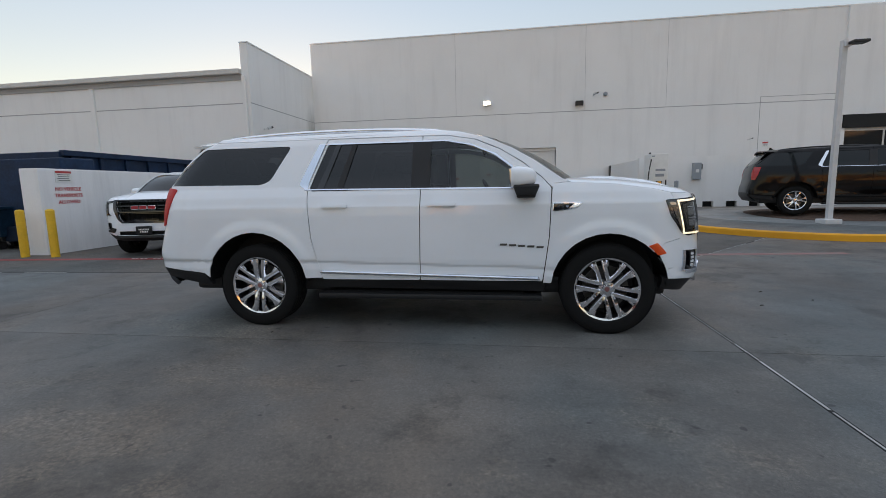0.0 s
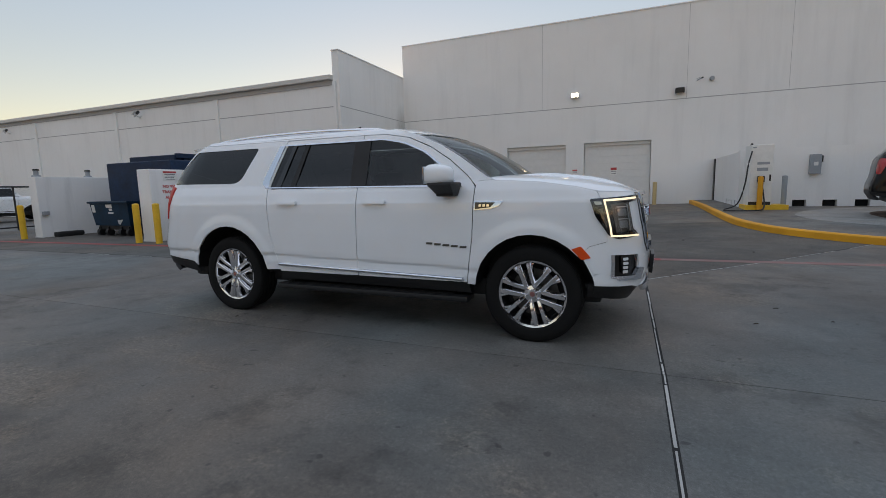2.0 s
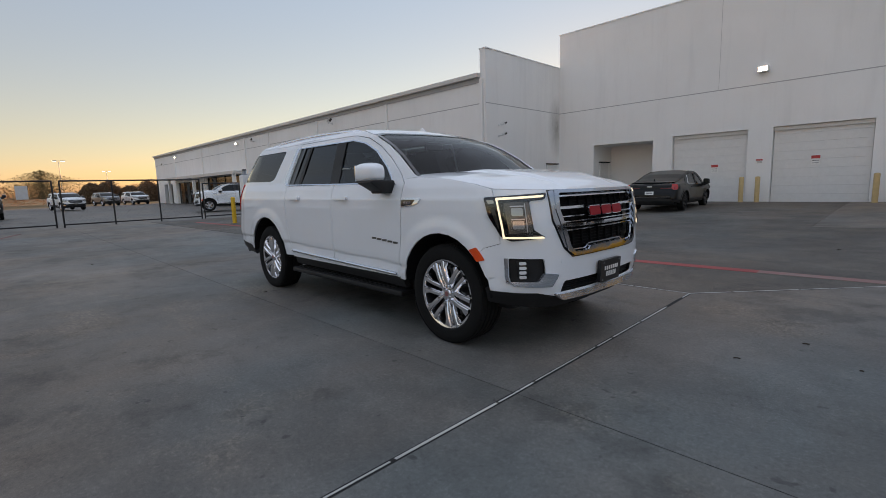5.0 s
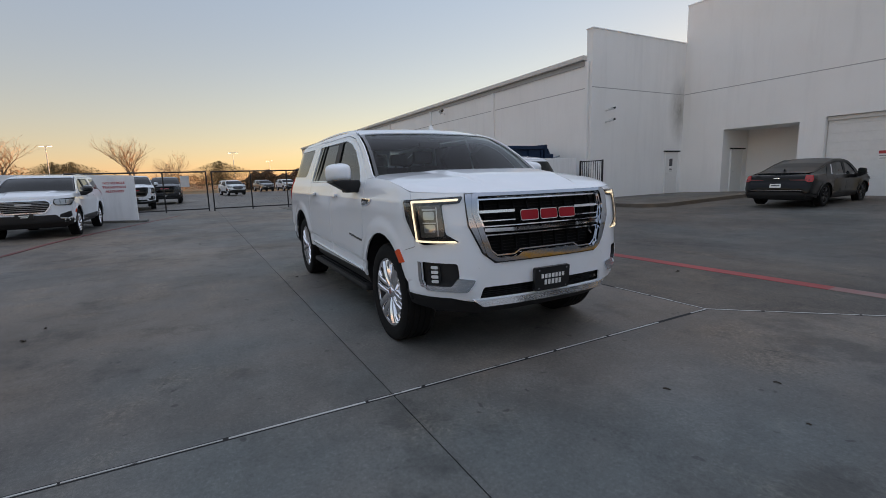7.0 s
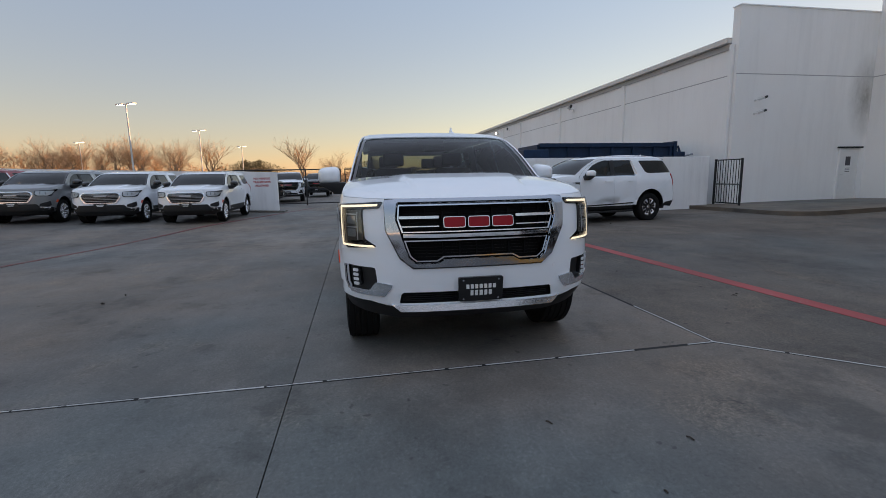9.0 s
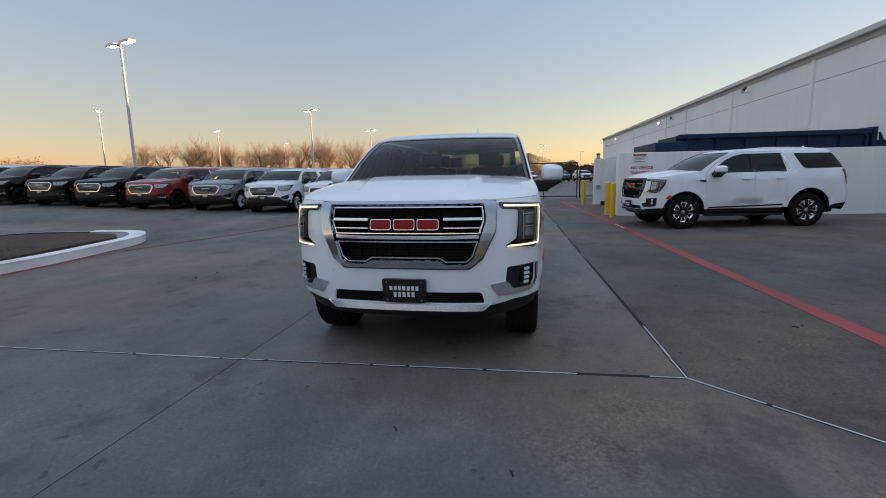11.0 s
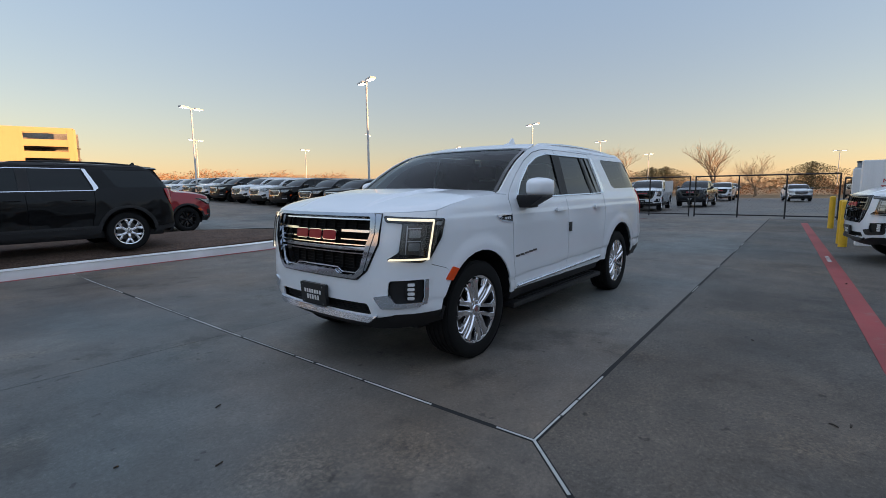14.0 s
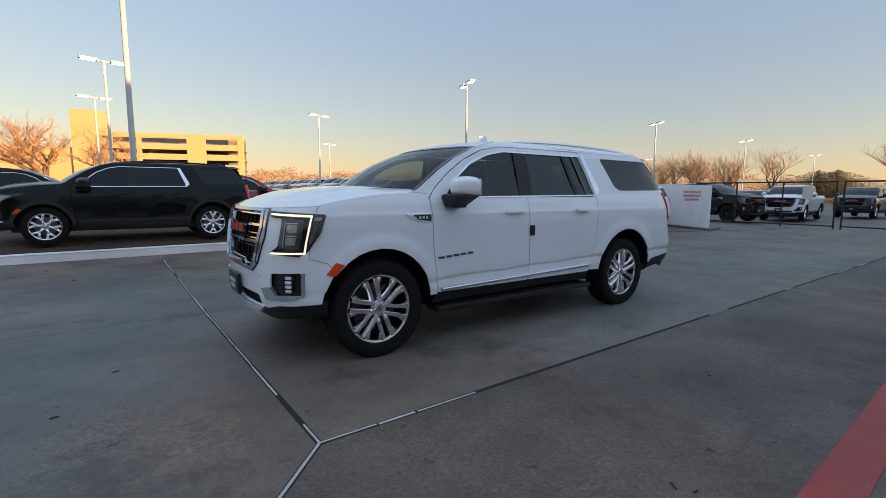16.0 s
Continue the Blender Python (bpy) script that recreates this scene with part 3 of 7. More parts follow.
for x in (-17.9, -25.9, -33.9, -38.95, -50.9, -61.5):
    part("pilaster", box(x - 0.11, YL - 0.10, -1.0, x + 0.11, YL, 6.05, 0.01), M_WALL, wall_low)
part("downpipe", box(XF - 0.30, YL - 0.14, 0.1, XF - 0.14, YL - 0.02, 6.2, 0.02), M_WALL, wall_low)
for x0, x1, zt in ((-61.0, -52.6, 2.6), (-50.2, -40.0, 2.9)):
    for k in range(4):
        w = (x1 - x0) / 4
        part("pane", box(x0 + k * w + 0.06, YL + 0.16, -0.9, x0 + (k + 1) * w - 0.06, YL + 0.19, zt - 0.1), M_STORE, wall_low, "dark bay glazing")
        part("mullion", box(x0 + k * w - 0.06, YL + 0.12, -1.0, x0 + k * w + 0.06, YL + 0.22, zt), M_BLACKM, wall_low)
part("canopy", box(-62, YL - 1.1, 2.9, -39.4, YL, 3.2, 0.02), M_TRIM, wall_low)
for x in (-61.3, -51.6, -39.8):
    part("canopy_post", box(x - 0.15, YL - 1.05, -1.0, x + 0.15, YL - 0.75, 2.9, 0.02), M_WALL, wall_low)
tagged(part("wall_low_roof", box(-71, YL + 0.36, 5.9, XF - 0.4, YL + 60, 6.15), M_TRIM), "flat roof of the long low building", "roof", kind="structure")
tagged(part("wall_low_back", box(-71, YL + 6.0, -1.2, XF - 0.4, YL + 6.4, 6.0), M_WALL), "inner wall of the service bays", "wall", kind="structure")
tagged(part("wall_low_end", box(-71.0, YL + 0.36, -1.2, -70.6, YL + 60, 6.2), M_WALL), "end wall of the long low building", "wall", kind="structure")

# added out of view: blocks the orange horizon so chrome reflects neutral grey
tagged(part("reflection_wall", box(45.0, -60, -0.3, 45.4, YM - 0.3, 9.0), M_WALL), "plain unseen white wall added for the chrome reflections", "wall", kind="structure")

# showroom part with a dark glass band
wall_show = slab_wall("wall_showroom", "white showroom wall with a dark glazed band", 15.9, YM - 0.12, -0.3, 60, YM + 0.3, TOPM, [(16.1, 0.2, 40, 4.35)])
part("band", box(15.98, YM - 0.2, 3.75, 60, YM - 0.12, 4.35), M_DARK, wall_show)
part("window_frame", box(16.1, YM - 0.02, 3.60, 40, YM + 0.06, 3.75), M_TRIM, wall_show)
for i in range(14):
    x = 16.1 + 1.7 * i
    part("mullion", box(x, YM - 0.02, 0.2, x + 0.07, YM + 0.06, 3.6), M_TRIM, wall_show)
    part("pane", box(x + 0.07, YM + 0.01, 0.2, x + 1.7, YM + 0.03, 3.6), M_STORE, wall_show)


# ---- roll-up doors ----
def shutter(name, x0, x1, top, label):
    d = thing(name, label, "garage door", kind="structure")
    n = 9
    for i in range(n):
        h = (top - 0.2) / n
        part("panel", box(x0 + 0.02, YM + 0.20, 0.22 + i * h + 0.0015, x1 - 0.02, YM + 0.25, 0.22 + (i + 1) * h, 0.006), M_DOORW, d)
    part("hood", box(x0 + 0.01, YM + 0.12, top - 0.16, x1 - 0.01, YM + 0.20, top - 0.012, 0.01), M_DOORW, d)
    part("threshold", box(x0, YM + 0.18, 0.18, x1, YM + 0.28, 0.235), M_DARK, d)
    return d


door_1 = shutter("door_1", -0.3, 2.8, 3.32, "closed white sectional roll-up garage door")
door_2 = shutter("door_2", -4.25, -1.18, 3.3, "closed white sectional roll-up garage door")


def notice(name, m, w, h, header, lines, parent_label, cat="sign", text=True):
    s = thing(name, parent_label, cat, m)
    part("sheet", box(-w / 2, -0.004, -h / 2, w / 2, 0.004, h / 2, 0.002), M_SIGN, s)
    part("header", box(-w / 2 + 0.01, -0.007, h / 2 - header, w / 2 - 0.01, -0.003, h / 2 - 0.01), M_SIGNRED, s)
    for i in range(lines):
        z = h / 2 - header - (i + 0.8) * (h - header) / (lines + 0.6)
        part("text_bar", box(-w * (0.38 - 0.05 * (i % 2)), -0.007, z - h * 0.025, w * (0.38 - 0.04 * (i % 3)), -0.003, z + h * 0.025), M_SIGNDK, s)
    return s


notice("wall_sign", pose(1.13, YM + 0.19, 1.90), 0.30, 0.38, 0.13, 2, "red and white notice on the garage door")
notice("wall_sign", pose(-2.45, YM + 0.19, 1.72), 0.29, 0.36, 0.12, 2, "red and white notice on the garage door")
notice("wall_sign", pose(-0.72, YM - 0.006, 1.95), 0.26, 0.19, 0.07, 2, "small red and white notice between the garage doors")
notice("wall_sign", pose(12.75, YM - 0.006, 3.12), 0.27, 0.24, 0.08, 2, "small white notice high on the wall")


def steel_door(name, m, w, h, label):
    d = thing(name, label, "door", m, kind="structure")
    part("leaf", box(-w / 2, -0.03, 0, w / 2, 0.01, h, 0.006), M_DOORW, d)
    for x in (-w / 2 - 0.05, w / 2):
        part("jamb", box(x, -0.045, 0, x + 0.05, 0.01, h), M_WALL, d)
    part("drip_cap", box(-w / 2 - 0.12, -0.10, h + 0.01, w / 2 + 0.12, 0.01, h + 0.07, 0.01), M_DARK, d, "dark rain hood over the door")
    part("handle", rod((-w / 2 + 0.08, -0.05, 1.0), (-w / 2 + 0.2, -0.05, 1.0), 0.014), M_POLE, d)
    part("hinge_plate", box(w / 2 - 0.01, -0.036, h * 0.5, w / 2 + 0.01, -0.03, h * 0.5 + 0.1), M_POLE, d)
    return d


fd = steel_door("door_3", pose(XF + 0.012, 24.75, 0.24, 0, 0, 90), 0.92, 2.05, "closed white steel door with a notice")
part("window", box(-0.16, -0.036, 1.36, 0.08, -0.029, 1.72, 0.004), M_SIGNDK, fd)
part("notice", box(-0.2, -0.034, 1.04, 0.12, -0.028, 1.32), M_SIGN, fd)
for z in (1.1, 1.17, 1.24):
    part("text_bar", box(-0.15, -0.037, z, 0.08, -0.033, z + 0.025), M_SIGNDK, fd)
steel_door("door_4", pose(-8.238, 26.7, 0.24, 0, 0, 90), 0.9, 2.05, "closed white steel door inside the recess")


# ---- wall fittings ----
def wall_pack(x, y, z, lit, rz=0.0):
    s = thing("wall_light", "boxy wall-mounted floodlight, " + ("lit" if lit else "unlit") + ", on the white wall", "wall light", pose(x, y, z, 0, 0, rz))
    part("housing", box(-0.19, -0.24, -0.12, 0.19, 0.02, 0.12, 0.03), M_SIGN if lit else M_BLACKM, s)
    part("lens", box(-0.16, -0.262, -0.10, 0.16, -0.235, 0.07, 0.01) if lit else box(-0.14, -0.2, -0.128, 0.14, -0.02, -0.115), M_LAMPON if lit else M_LENS, s)
    return s


wall_pack(-0.75, YM, 5.68, True)
wall_pack(3.92, YM, 5.46, False)
wall_pack(-40.5, YL, 5.7, True)
wall_pack(-60.4, YL, 5.7, True)


def camera_arm(x, y, z, rz, label="small white security camera on an arm", mat=None, size=1.0):
    s = thing("security_camera", label, "camera", pose(x, y, z, 0, 0, rz) @ Matrix.Diagonal((size, size, size, 1)))
    part("base", rod((0, 0, 0), (0, -0.03, 0), 0.06, n=14), mat or M_POLE, s)
    part("arm", hose([(0, -0.02, 0), (0.02, -0.16, 0.02), (0.12, -0.26, 0.03)], 0.018), mat or M_POLE, s)
    part("body", rod((0.02, -0.28, 0.01), (0.30, -0.34, 0.12), 0.05, 0.06, 12), mat or M_POLE, s)
    part("lens", rod((0.29, -0.338, 0.115), (0.44, -0.37, 0.175), 0.066, n=12), M_BLACKM, s)
    part("sun_shield", box(0.0, -0.36, 0.09, 0.34, -0.26, 0.105), mat or M_POLE, s, at=pose(0, 0, 0, 0, -20, -12))
    return s


for z in (4.12, 3.62):
    camera_arm(XF, 20.1, z, 90, "small white security camera with a dark lens on an arm", None, 0.68)
camera_arm(4.62, YM, 5.85, 0, "small dark camera dome arm on the wall", M_GREYBOX, 0.5)
camera_arm(11.95, YM, 3.36, 0, "small white security camera beside the sign", None, 0.4)
camera_arm(-66.5, YL, 5.0, 0)
camera_arm(-36.9, YL, 5.6, 0)
camera_arm(-23.85, YL, 5.65, 0, "white box security camera hanging under the coping", None, 1.15)
fan = thing("wall_vent", "round grey vent hood on the white wall", "vent", pose(5.2, YM, 5.87))
part("hood", rod((0, 0, 0), (0, -0.14, 0), 0.10, 0.085, 18), M_GREYBOX, fan)
part("flange", rod((0, 0, 0), (0, -0.02, 0), 0.12, n=18), M_TRIM, fan)

# ---- raised walk by the wing wall ----
def kerb_slab(name, poly, h, mat, label, edge=0.15, edge_mat=None, zf=gz):
    s = thing(name, label, "kerb", kind="structure")
    bm = slab_bm(poly, h, h + 0.05, 1.2, zf)
    part("top", bm, mat, s)
    return s


arc = lambda cx, cy, r, a0, a1, n=8: [(cx + r * math.cos(radians(a0 + (a1 - a0) * i / n)), cy + r * math.sin(radians(a0 + (a1 - a0) * i / n))) for i in range(n + 1)]
kerb_slab("sidewalk_north", [(XF, YM)] + [(XF, 17.45)] + [(-7.2, 17.45)] + arc(-6.6, 18.45, 1.0, -90, 0) + [(-5.55, 22.4), (-5.55, YM)], 0.13, concrete("old walk concrete", (0.115, 0.104, 0.09), (0.20, 0.182, 0.158)), "raised concrete walk with a dirty kerb along the wing wall")

# ---- right-hand island with the yellow kerb ----
KERB = smooth_line([(4.5, 25.5), (4.52, 20.4), (4.54, 18.6), (4.59, 16.9), (4.69, 15.5), (4.99, 14.2), (5.4, 13.38), (5.9, 12.73), (6.45, 12.17), (7.2, 11.68), (8.2, 11.37), (11, 10.95), (20, 10.2), (30, 9.8)], 6)
KERB = [(v.x, v.y) for v in KERB]
ISL_H = 0.15
kerb_slab("island_walk", [(x + 0.12, y + 0.05) for x, y in KERB] + [(30.1, 25.2), (4.9, 25.5)], ISL_H, M_SLAB, "raised concrete island walk beside the tall wall")
part_k = thing("kerb_yellow", "curved concrete kerb painted safety yellow", "kerb", kind="structure")


def kerb_run(line, w, h, bev=0.025, zf=gz):
    bm = bmesh.new()
    sec = [(0, -0.08), (0.005, h - bev), (bev, h), (w - 0.01, h + 0.002), (w, h - 0.01), (w, -0.08)]
    rows = []
    for i, p in enumerate(line):
        a, b = Vector(line[max(i - 1, 0)]), Vector(line[min(i + 1, len(line) - 1)])
        d = (b - a).normalized()
        nn = Vector((-d.y, d.x))
        rows.append([bm.verts.new((p[0] + nn.x * o, p[1] + nn.y * o, zf(p[0], p[1]) + z)) for o, z in sec])
    for r0, r1 in zip(rows, rows[1:]):
        for k in range(len(sec) - 1):
            bm.faces.new((r0[k], r1[k], r1[k + 1], r0[k + 1]))
    bm.faces.new(rows[0])
    bm.faces.new(rows[-1][::-1])
    bmesh.ops.recalc_face_normals(bm, faces=bm.faces[:])
    return bm


part("kerb", kerb_run(KERB, 0.17, ISL_H + 0.004), M_YELK, part_k)
def oval(cx, cy, a, b, p, n=44):
    """A rounded-off oval outline; p = 2 is an ellipse."""
    return [(cx + a * math.copysign(abs(math.cos(2 * math.pi * k / n)) ** (2 / p), math.cos(2 * math.pi * k / n)), cy + b * math.copysign(abs(math.sin(2 * math.pi * k / n)) ** (2 / p), math.sin(2 * math.pi * k / n))) for k in range(n)]


tagged(part("trim", slab_bm(oval(11.3, 16.3, 5.0, 3.55, 2.0), ISL_H + 0.004, 0.03, 1.0, gz), M_WALK), "pale concrete apron round the planting bed", "pavement", kind="structure")
tagged(part("mulch_bed", slab_bm(oval(11.3, 16.2, 3.3, 2.2, 2.8), ISL_H + 0.012, 0.03, 0.6, lambda x, y: gz(x, y) + 0.10 * sstep(2 - 2 * math.hypot((x - 11.3) / 3.3, (y - 16.2) / 2.2))), M_MULCH), "dark oval mulch bed under the black SUV", "planting bed", kind="structure")

# ---- white kerb island with the mulch bed ----
wk = thing("kerb_white", "rounded concrete kerb painted white", "kerb", kind="structure")
WK2 = [(v.x, v.y) for v in smooth_line([(-3.95, -3.75), (-4.15, -3.15), (-4.02, -2.72), (-3.45, -2.27), (-2.42, -2.03), (-1.2, -1.85), (0.3, -1.79), (2.4, -1.71), (4.5, -1.6), (9, -1.5), (16, -1.4), (30, -1.3)], 6)]
BACK = [(v.x, v.y) for v in smooth_line([(-3.95, -3.75), (-3.45, -4.75), (-2.4, -5.3), (-1.0, -5.35), (1.5, -5.6), (4.2, -6.75), (12, -8.1), (30, -9.2)], 5)]
part("kerb", kerb_run(WK2[::-1], -0.30, 0.16), M_WHITEK, wk)
tagged(part("trim", band([(x, y + 0.332) for x, y in WK2 if -2.7 < x < 17 and y > -2.2], 0.075, 0.007, 0.008), M_RED), "thin red paint line along the foot of the white kerb", "road marking", kind="structure")
part("back_kerb", kerb_run(BACK, -0.14, 0.165), M_WALK, wk, "thin pale kerb edge behind the bed")
bed = [(x, y - 0.24) for x, y in WK2 if x > -3.5 and y > -2.5] + [(30, -9.0), (12, -7.95), (4.2, -6.6), (1.5, -5.47), (-1.0, -5.22), (-2.35, -5.17), (-3.33, -4.68), (-3.75, -3.7), (-3.86, -3.15), (-3.78, -2.85)]
tagged(part("mulch_bed", slab_bm(bed, 0.15, 0.2, 0.5, lambda x, y: gz(x, y) + 0.09 * sstep((-1.95 - y) / 0.6) * sstep((x + 3.6) / 2.5) * sstep((y + 6.5) / 2.0)), M_MULCH), "bed of brown crushed mulch behind the white kerb", "planting bed", kind="structure")
part("trim", band([(x, y + 0.06) for x, y in WK2 if x > -3.0], 0.11, 0.012, 0.02), M_RED, wk, "thin red line along the kerb")


# ---- refuse enclosure ----
M_TYRE_Y = plain("black rubber", (0.012, 0.012, 0.012), 0.8, grain=0.2)
M_NAVYT = plain("teal navy steel", (0.008, 0.032, 0.062), 0.5, grain=0.35, gscale=2.5, spec=0.25)
def screen_wall(name, x0, x1, y0, y1, h, label):
    w = thing(name, label, "wall", kind="structure")
    part("wall", box(x0, y0, -0.2, x1, y1, h, 0.02), M_WALL2, w)
    part("stain_course", box(x0 - 0.006, y0 - 0.006, -0.1, x1 + 0.006, y1 + 0.006, 0.05), M_WALL2, w)
    return w


screen_wall("wall_enclosure_east", -10.72, -10.22, 9.72, 18.2, 2.02, "white painted block screen wall beside the compactor")
screen_wall("wall_enclosure_west", -16.15, -15.75, 9.8, 19.1, 1.98, "white painted block screen wall with dirty streaks")
wr = thing("wall_row", "long white painted block wall behind the parked row", "wall", kind="structure")
part("wall", slab_bm([(-15.9, -70), (-15.6, -70), (-15.6, 1.46), (-15.9, 1.46)], 1.72, 2.0, 1.2, gz), M_WALL2, wr)
tagged(part("baseboard", slab_bm([(-16.2, -70), (-15.25, -70), (-15.25, 1.75), (-16.2, 1.75)], 0.07, 0.2, 1.2, gz), M_SLAB), "low dark kerb under the white wall", "kerb", kind="structure")
s = thing("wall_lettering", "faded red painted lettering on the white wall", "sign", pose(-10.216, 10.42, 1.38, 90, 0, 90))
for i, w in enumerate(("NO VEHICLE", "TRANSPORTS", "ALLOWED")):
    words("lettering", w, 0.118, M_SIGNRED, s, pose(0, 0.155 - 0.155 * i, 0))
notice("wall_sign", pose(-10.212, 10.33, 1.84, 0, 0, 90), 0.42, 0.27, 0.06, 4, "small red-edged white notice on the screen wall")
s = thing("wall_lettering", "faded red painted lettering on the long white wall", "sign", pose(-15.595, 0.85, 1.33, 90, 0, 90))
for i, w in enumerate(("NO VEHICLE", "TRANSPORTS", "ALLOWED")):
    words("lettering", w, 0.118, M_SIGNRED, s, pose(0, 0.15 - 0.15 * i, 0))


def bollard(x, y, h=1.07, r=0.085, mat=None, label="round steel bollard painted yellow", h0=0.0, top_mat=None):
    b = thing("bollard", label, "bollard", pose(x, y, gz(x, y) + h0), group="bollards")
    part("post", rod((0, 0, -0.05), (0, 0, h - 0.02), r, n=20), mat or M_YEL, b, smooth=40)
    bm = bmesh.new()
    bmesh.ops.create_uvsphere(bm, u_segments=20, v_segments=8, radius=r)
    bmesh.ops.delete(bm, geom=[v for v in bm.verts if v.co.z < -0.001], context="VERTS")
    for v in bm.verts:
        v.co.z = v.co.z * 0.45 + h - 0.02
    part("cap", bm, top_mat or mat or M_YEL, b, smooth=60)
    return b


bollard(-10.52, 9.45)
bollard(-9.74, 9.47)
bollard(-15.85, 9.35)
for y in (9.95, 11.5):
    c = thing("wall_fitting", "small grey capped pipe fitting on the wall top", "fitting", pose(-15.95, y, 1.98))
    part("base", rod((0, 0, -0.01), (0, 0, 0.05), 0.13, 0.12, 14), M_GREYBOX, c)
    part("pipe", rod((0, 0, 0.04), (0, 0, 0.2), 0.07, n=14), M_GREYBOX, c)
    part("cap", rod((0, 0, 0.2), (0, 0, 0.25), 0.095, 0.08, 14), M_BLACKM, c)
c = thing("wall_box", "small grey outlet box on the block wall", "electrical box", pose(-15.74, 9.95, 0.78))
part("box", box(-0.01, -0.09, -0.06, 0.09, 0.09, 0.07, 0.01), M_GREYBOX, c)
c = thing("wheel_stop", "dark rubber block lying at the wall foot", "block", pose(-15.5, 10.45, 0))
part("block", box(-0.14, -0.4, 0, 0.14, 0.4, 0.16, 0.05), M_TYRE_Y, c)
for x, y in ((-1.2, 25.0), (-0.62, 25.0), (3.0, 25.0)):
    bollard(x, y, 1.05, 0.09, M_BEIGE, "round steel bollard with faded beige paint")
bollard(5.81, 18.38, 1.05, 0.075, M_YELK, "slim bollard with worn yellow paint and grey top", 0.15)
bollard(6.57, 18.9, 1.05, 0.075, M_GREYBOX, "slim plain grey steel bollard", 0.15)

comp = thing("trash_compactor", "large navy blue steel trash compactor container in the enclosure", "compactor", pose(-13.2, 14.2, 0))
part("container", box(-1.1, -2.25, 0.35, 1.15, 3.75, 2.62, 0.03), M_NAVY, comp)
part("hopper", box(-0.85, -3.2, 0.5, 2.2, -2.2, 2.36, 0.03), M_NAVY, comp)
part("ram_housing", box(-0.6, -3.35, 0.2, 2.1, -2.2, 0.6, 0.03), M_NAVYD, comp)
for y in (-1.9, -0.95, 0.0, 0.95, 1.9, 2.85, 3.6):
    part("rib", box(1.15, y - 0.05, 0.4, 1.23, y + 0.05, 2.5, 0.01), M_NAVY, comp)
part("top_rail", box(1.1, -2.2, 2.5, 1.27, 3.8, 2.66, 0.02), M_NAVY, comp)
part("tailgate_frame", box(-1.2, 3.7, 0.3, 1.3, 3.84, 2.72, 0.02), M_NAVY, comp)
part("rail", box(-1.0, -2.2, 0.02, -0.8, 3.7, 0.36), M_BLACKM, comp)
part("rail", box(0.8, -2.2, 0.02, 1.0, 3.7, 0.36), M_BLACKM, comp)
part("latch_bar", rod((1.0, 4.1, 2.05), (1.35, 4.55, 2.2), 0.035), M_GREYBOX, comp)
part("latch_arm", box(1.05, 3.84, 1.9, 1.2, 4.3, 2.3, 0.03), M_NAVY, comp)
part("latch_horn", rod((1.12, 4.1, 2.2), (1.12, 4.0, 2.55), 0.08, 0.03, 8), M_NAVY, comp)

dump = thing("dumpster", "small dark blue steel dumpster with white labels and a torn sheet", "dumpster", pose(-13.6, 11.12, 0))
bm = bmesh.new()
W0, W1 = 0.95, 0.86
prism = [(-W1, -0.42, 0.34), (W1, -0.42, 0.34), (W1, 0.42, 0.34), (-W1, 0.42, 0.34), (-W0, -0.5, 1.1), (W0, -0.5, 1.1), (W0, 0.5, 1.1), (-W0, 0.5, 1.1)]
pv = [bm.verts.new(p) for p in prism]
for f in ((0, 1, 2, 3), (4, 7, 6, 5), (0, 4, 5, 1), (1, 5, 6, 2), (2, 6, 7, 3), (3, 7, 4, 0)):
    bm.faces.new([pv[i] for i in f])
bmesh.ops.recalc_face_normals(bm, faces=bm.faces[:])
part("body", bm, M_NAVYT, dump)
part("lip", box(-1.0, -0.55, 1.06, 1.0, 0.55, 1.13, 0.015), M_NAVYT, dump)
part("lifting_pocket", box(-1.12, -0.3, 0.62, -0.9, 0.35, 0.98, 0.04), M_BLACKM, dump)
part("skid", box(-0.8, -0.36, 0.2, 0.8, 0.36, 0.36, 0.02), M_BLACKM, dump)
for x in (-0.72, -0.3, 0.35, 0.72):
    for y in (-0.34, 0.34):
        part("caster", rod((x - 0.06, y, 0.12), (x + 0.06, y, 0.12), 0.12, n=14), M_BLACKM, dump)
        part("caster_leg", box(x - 0.04, y - 0.06, 0.12, x + 0.04, y + 0.06, 0.3), M_BLACKM, dump)
for x0, z0, x1, z1 in ((-0.88, 0.74, -0.72, 1.02), (-0.14, 0.92, 0.16, 1.03), (-0.02, 0.82, 0.14, 0.9), (-0.08, 0.56, 0.18, 0.78)):
    zm = (z0 + z1) / 2
    yy = -0.42 - 0.08 * (zm - 0.5) / 0.6
    part("label_plate", box(x0, -0.004, z0 - zm, x1, 0.004, z1 - zm), M_SIGN, dump, "white paper label", at=pose(0, yy - 0.006, zm, 8, 0, 0))
bm = bmesh.new()
tv = [bm.verts.new(p) for p in ((0.3, -0.44, 0.52), (0.58, -0.44, 0.54), (0.45, -0.47, 0.36), (0.36, -0.46, 0.42))]
bm.faces.new(tv)
bmesh.ops.solidify(bm, geom=bm.faces[:], thickness=0.006)
part("torn_sheet", bm, M_SIGN, dump, "torn hanging white sheet")

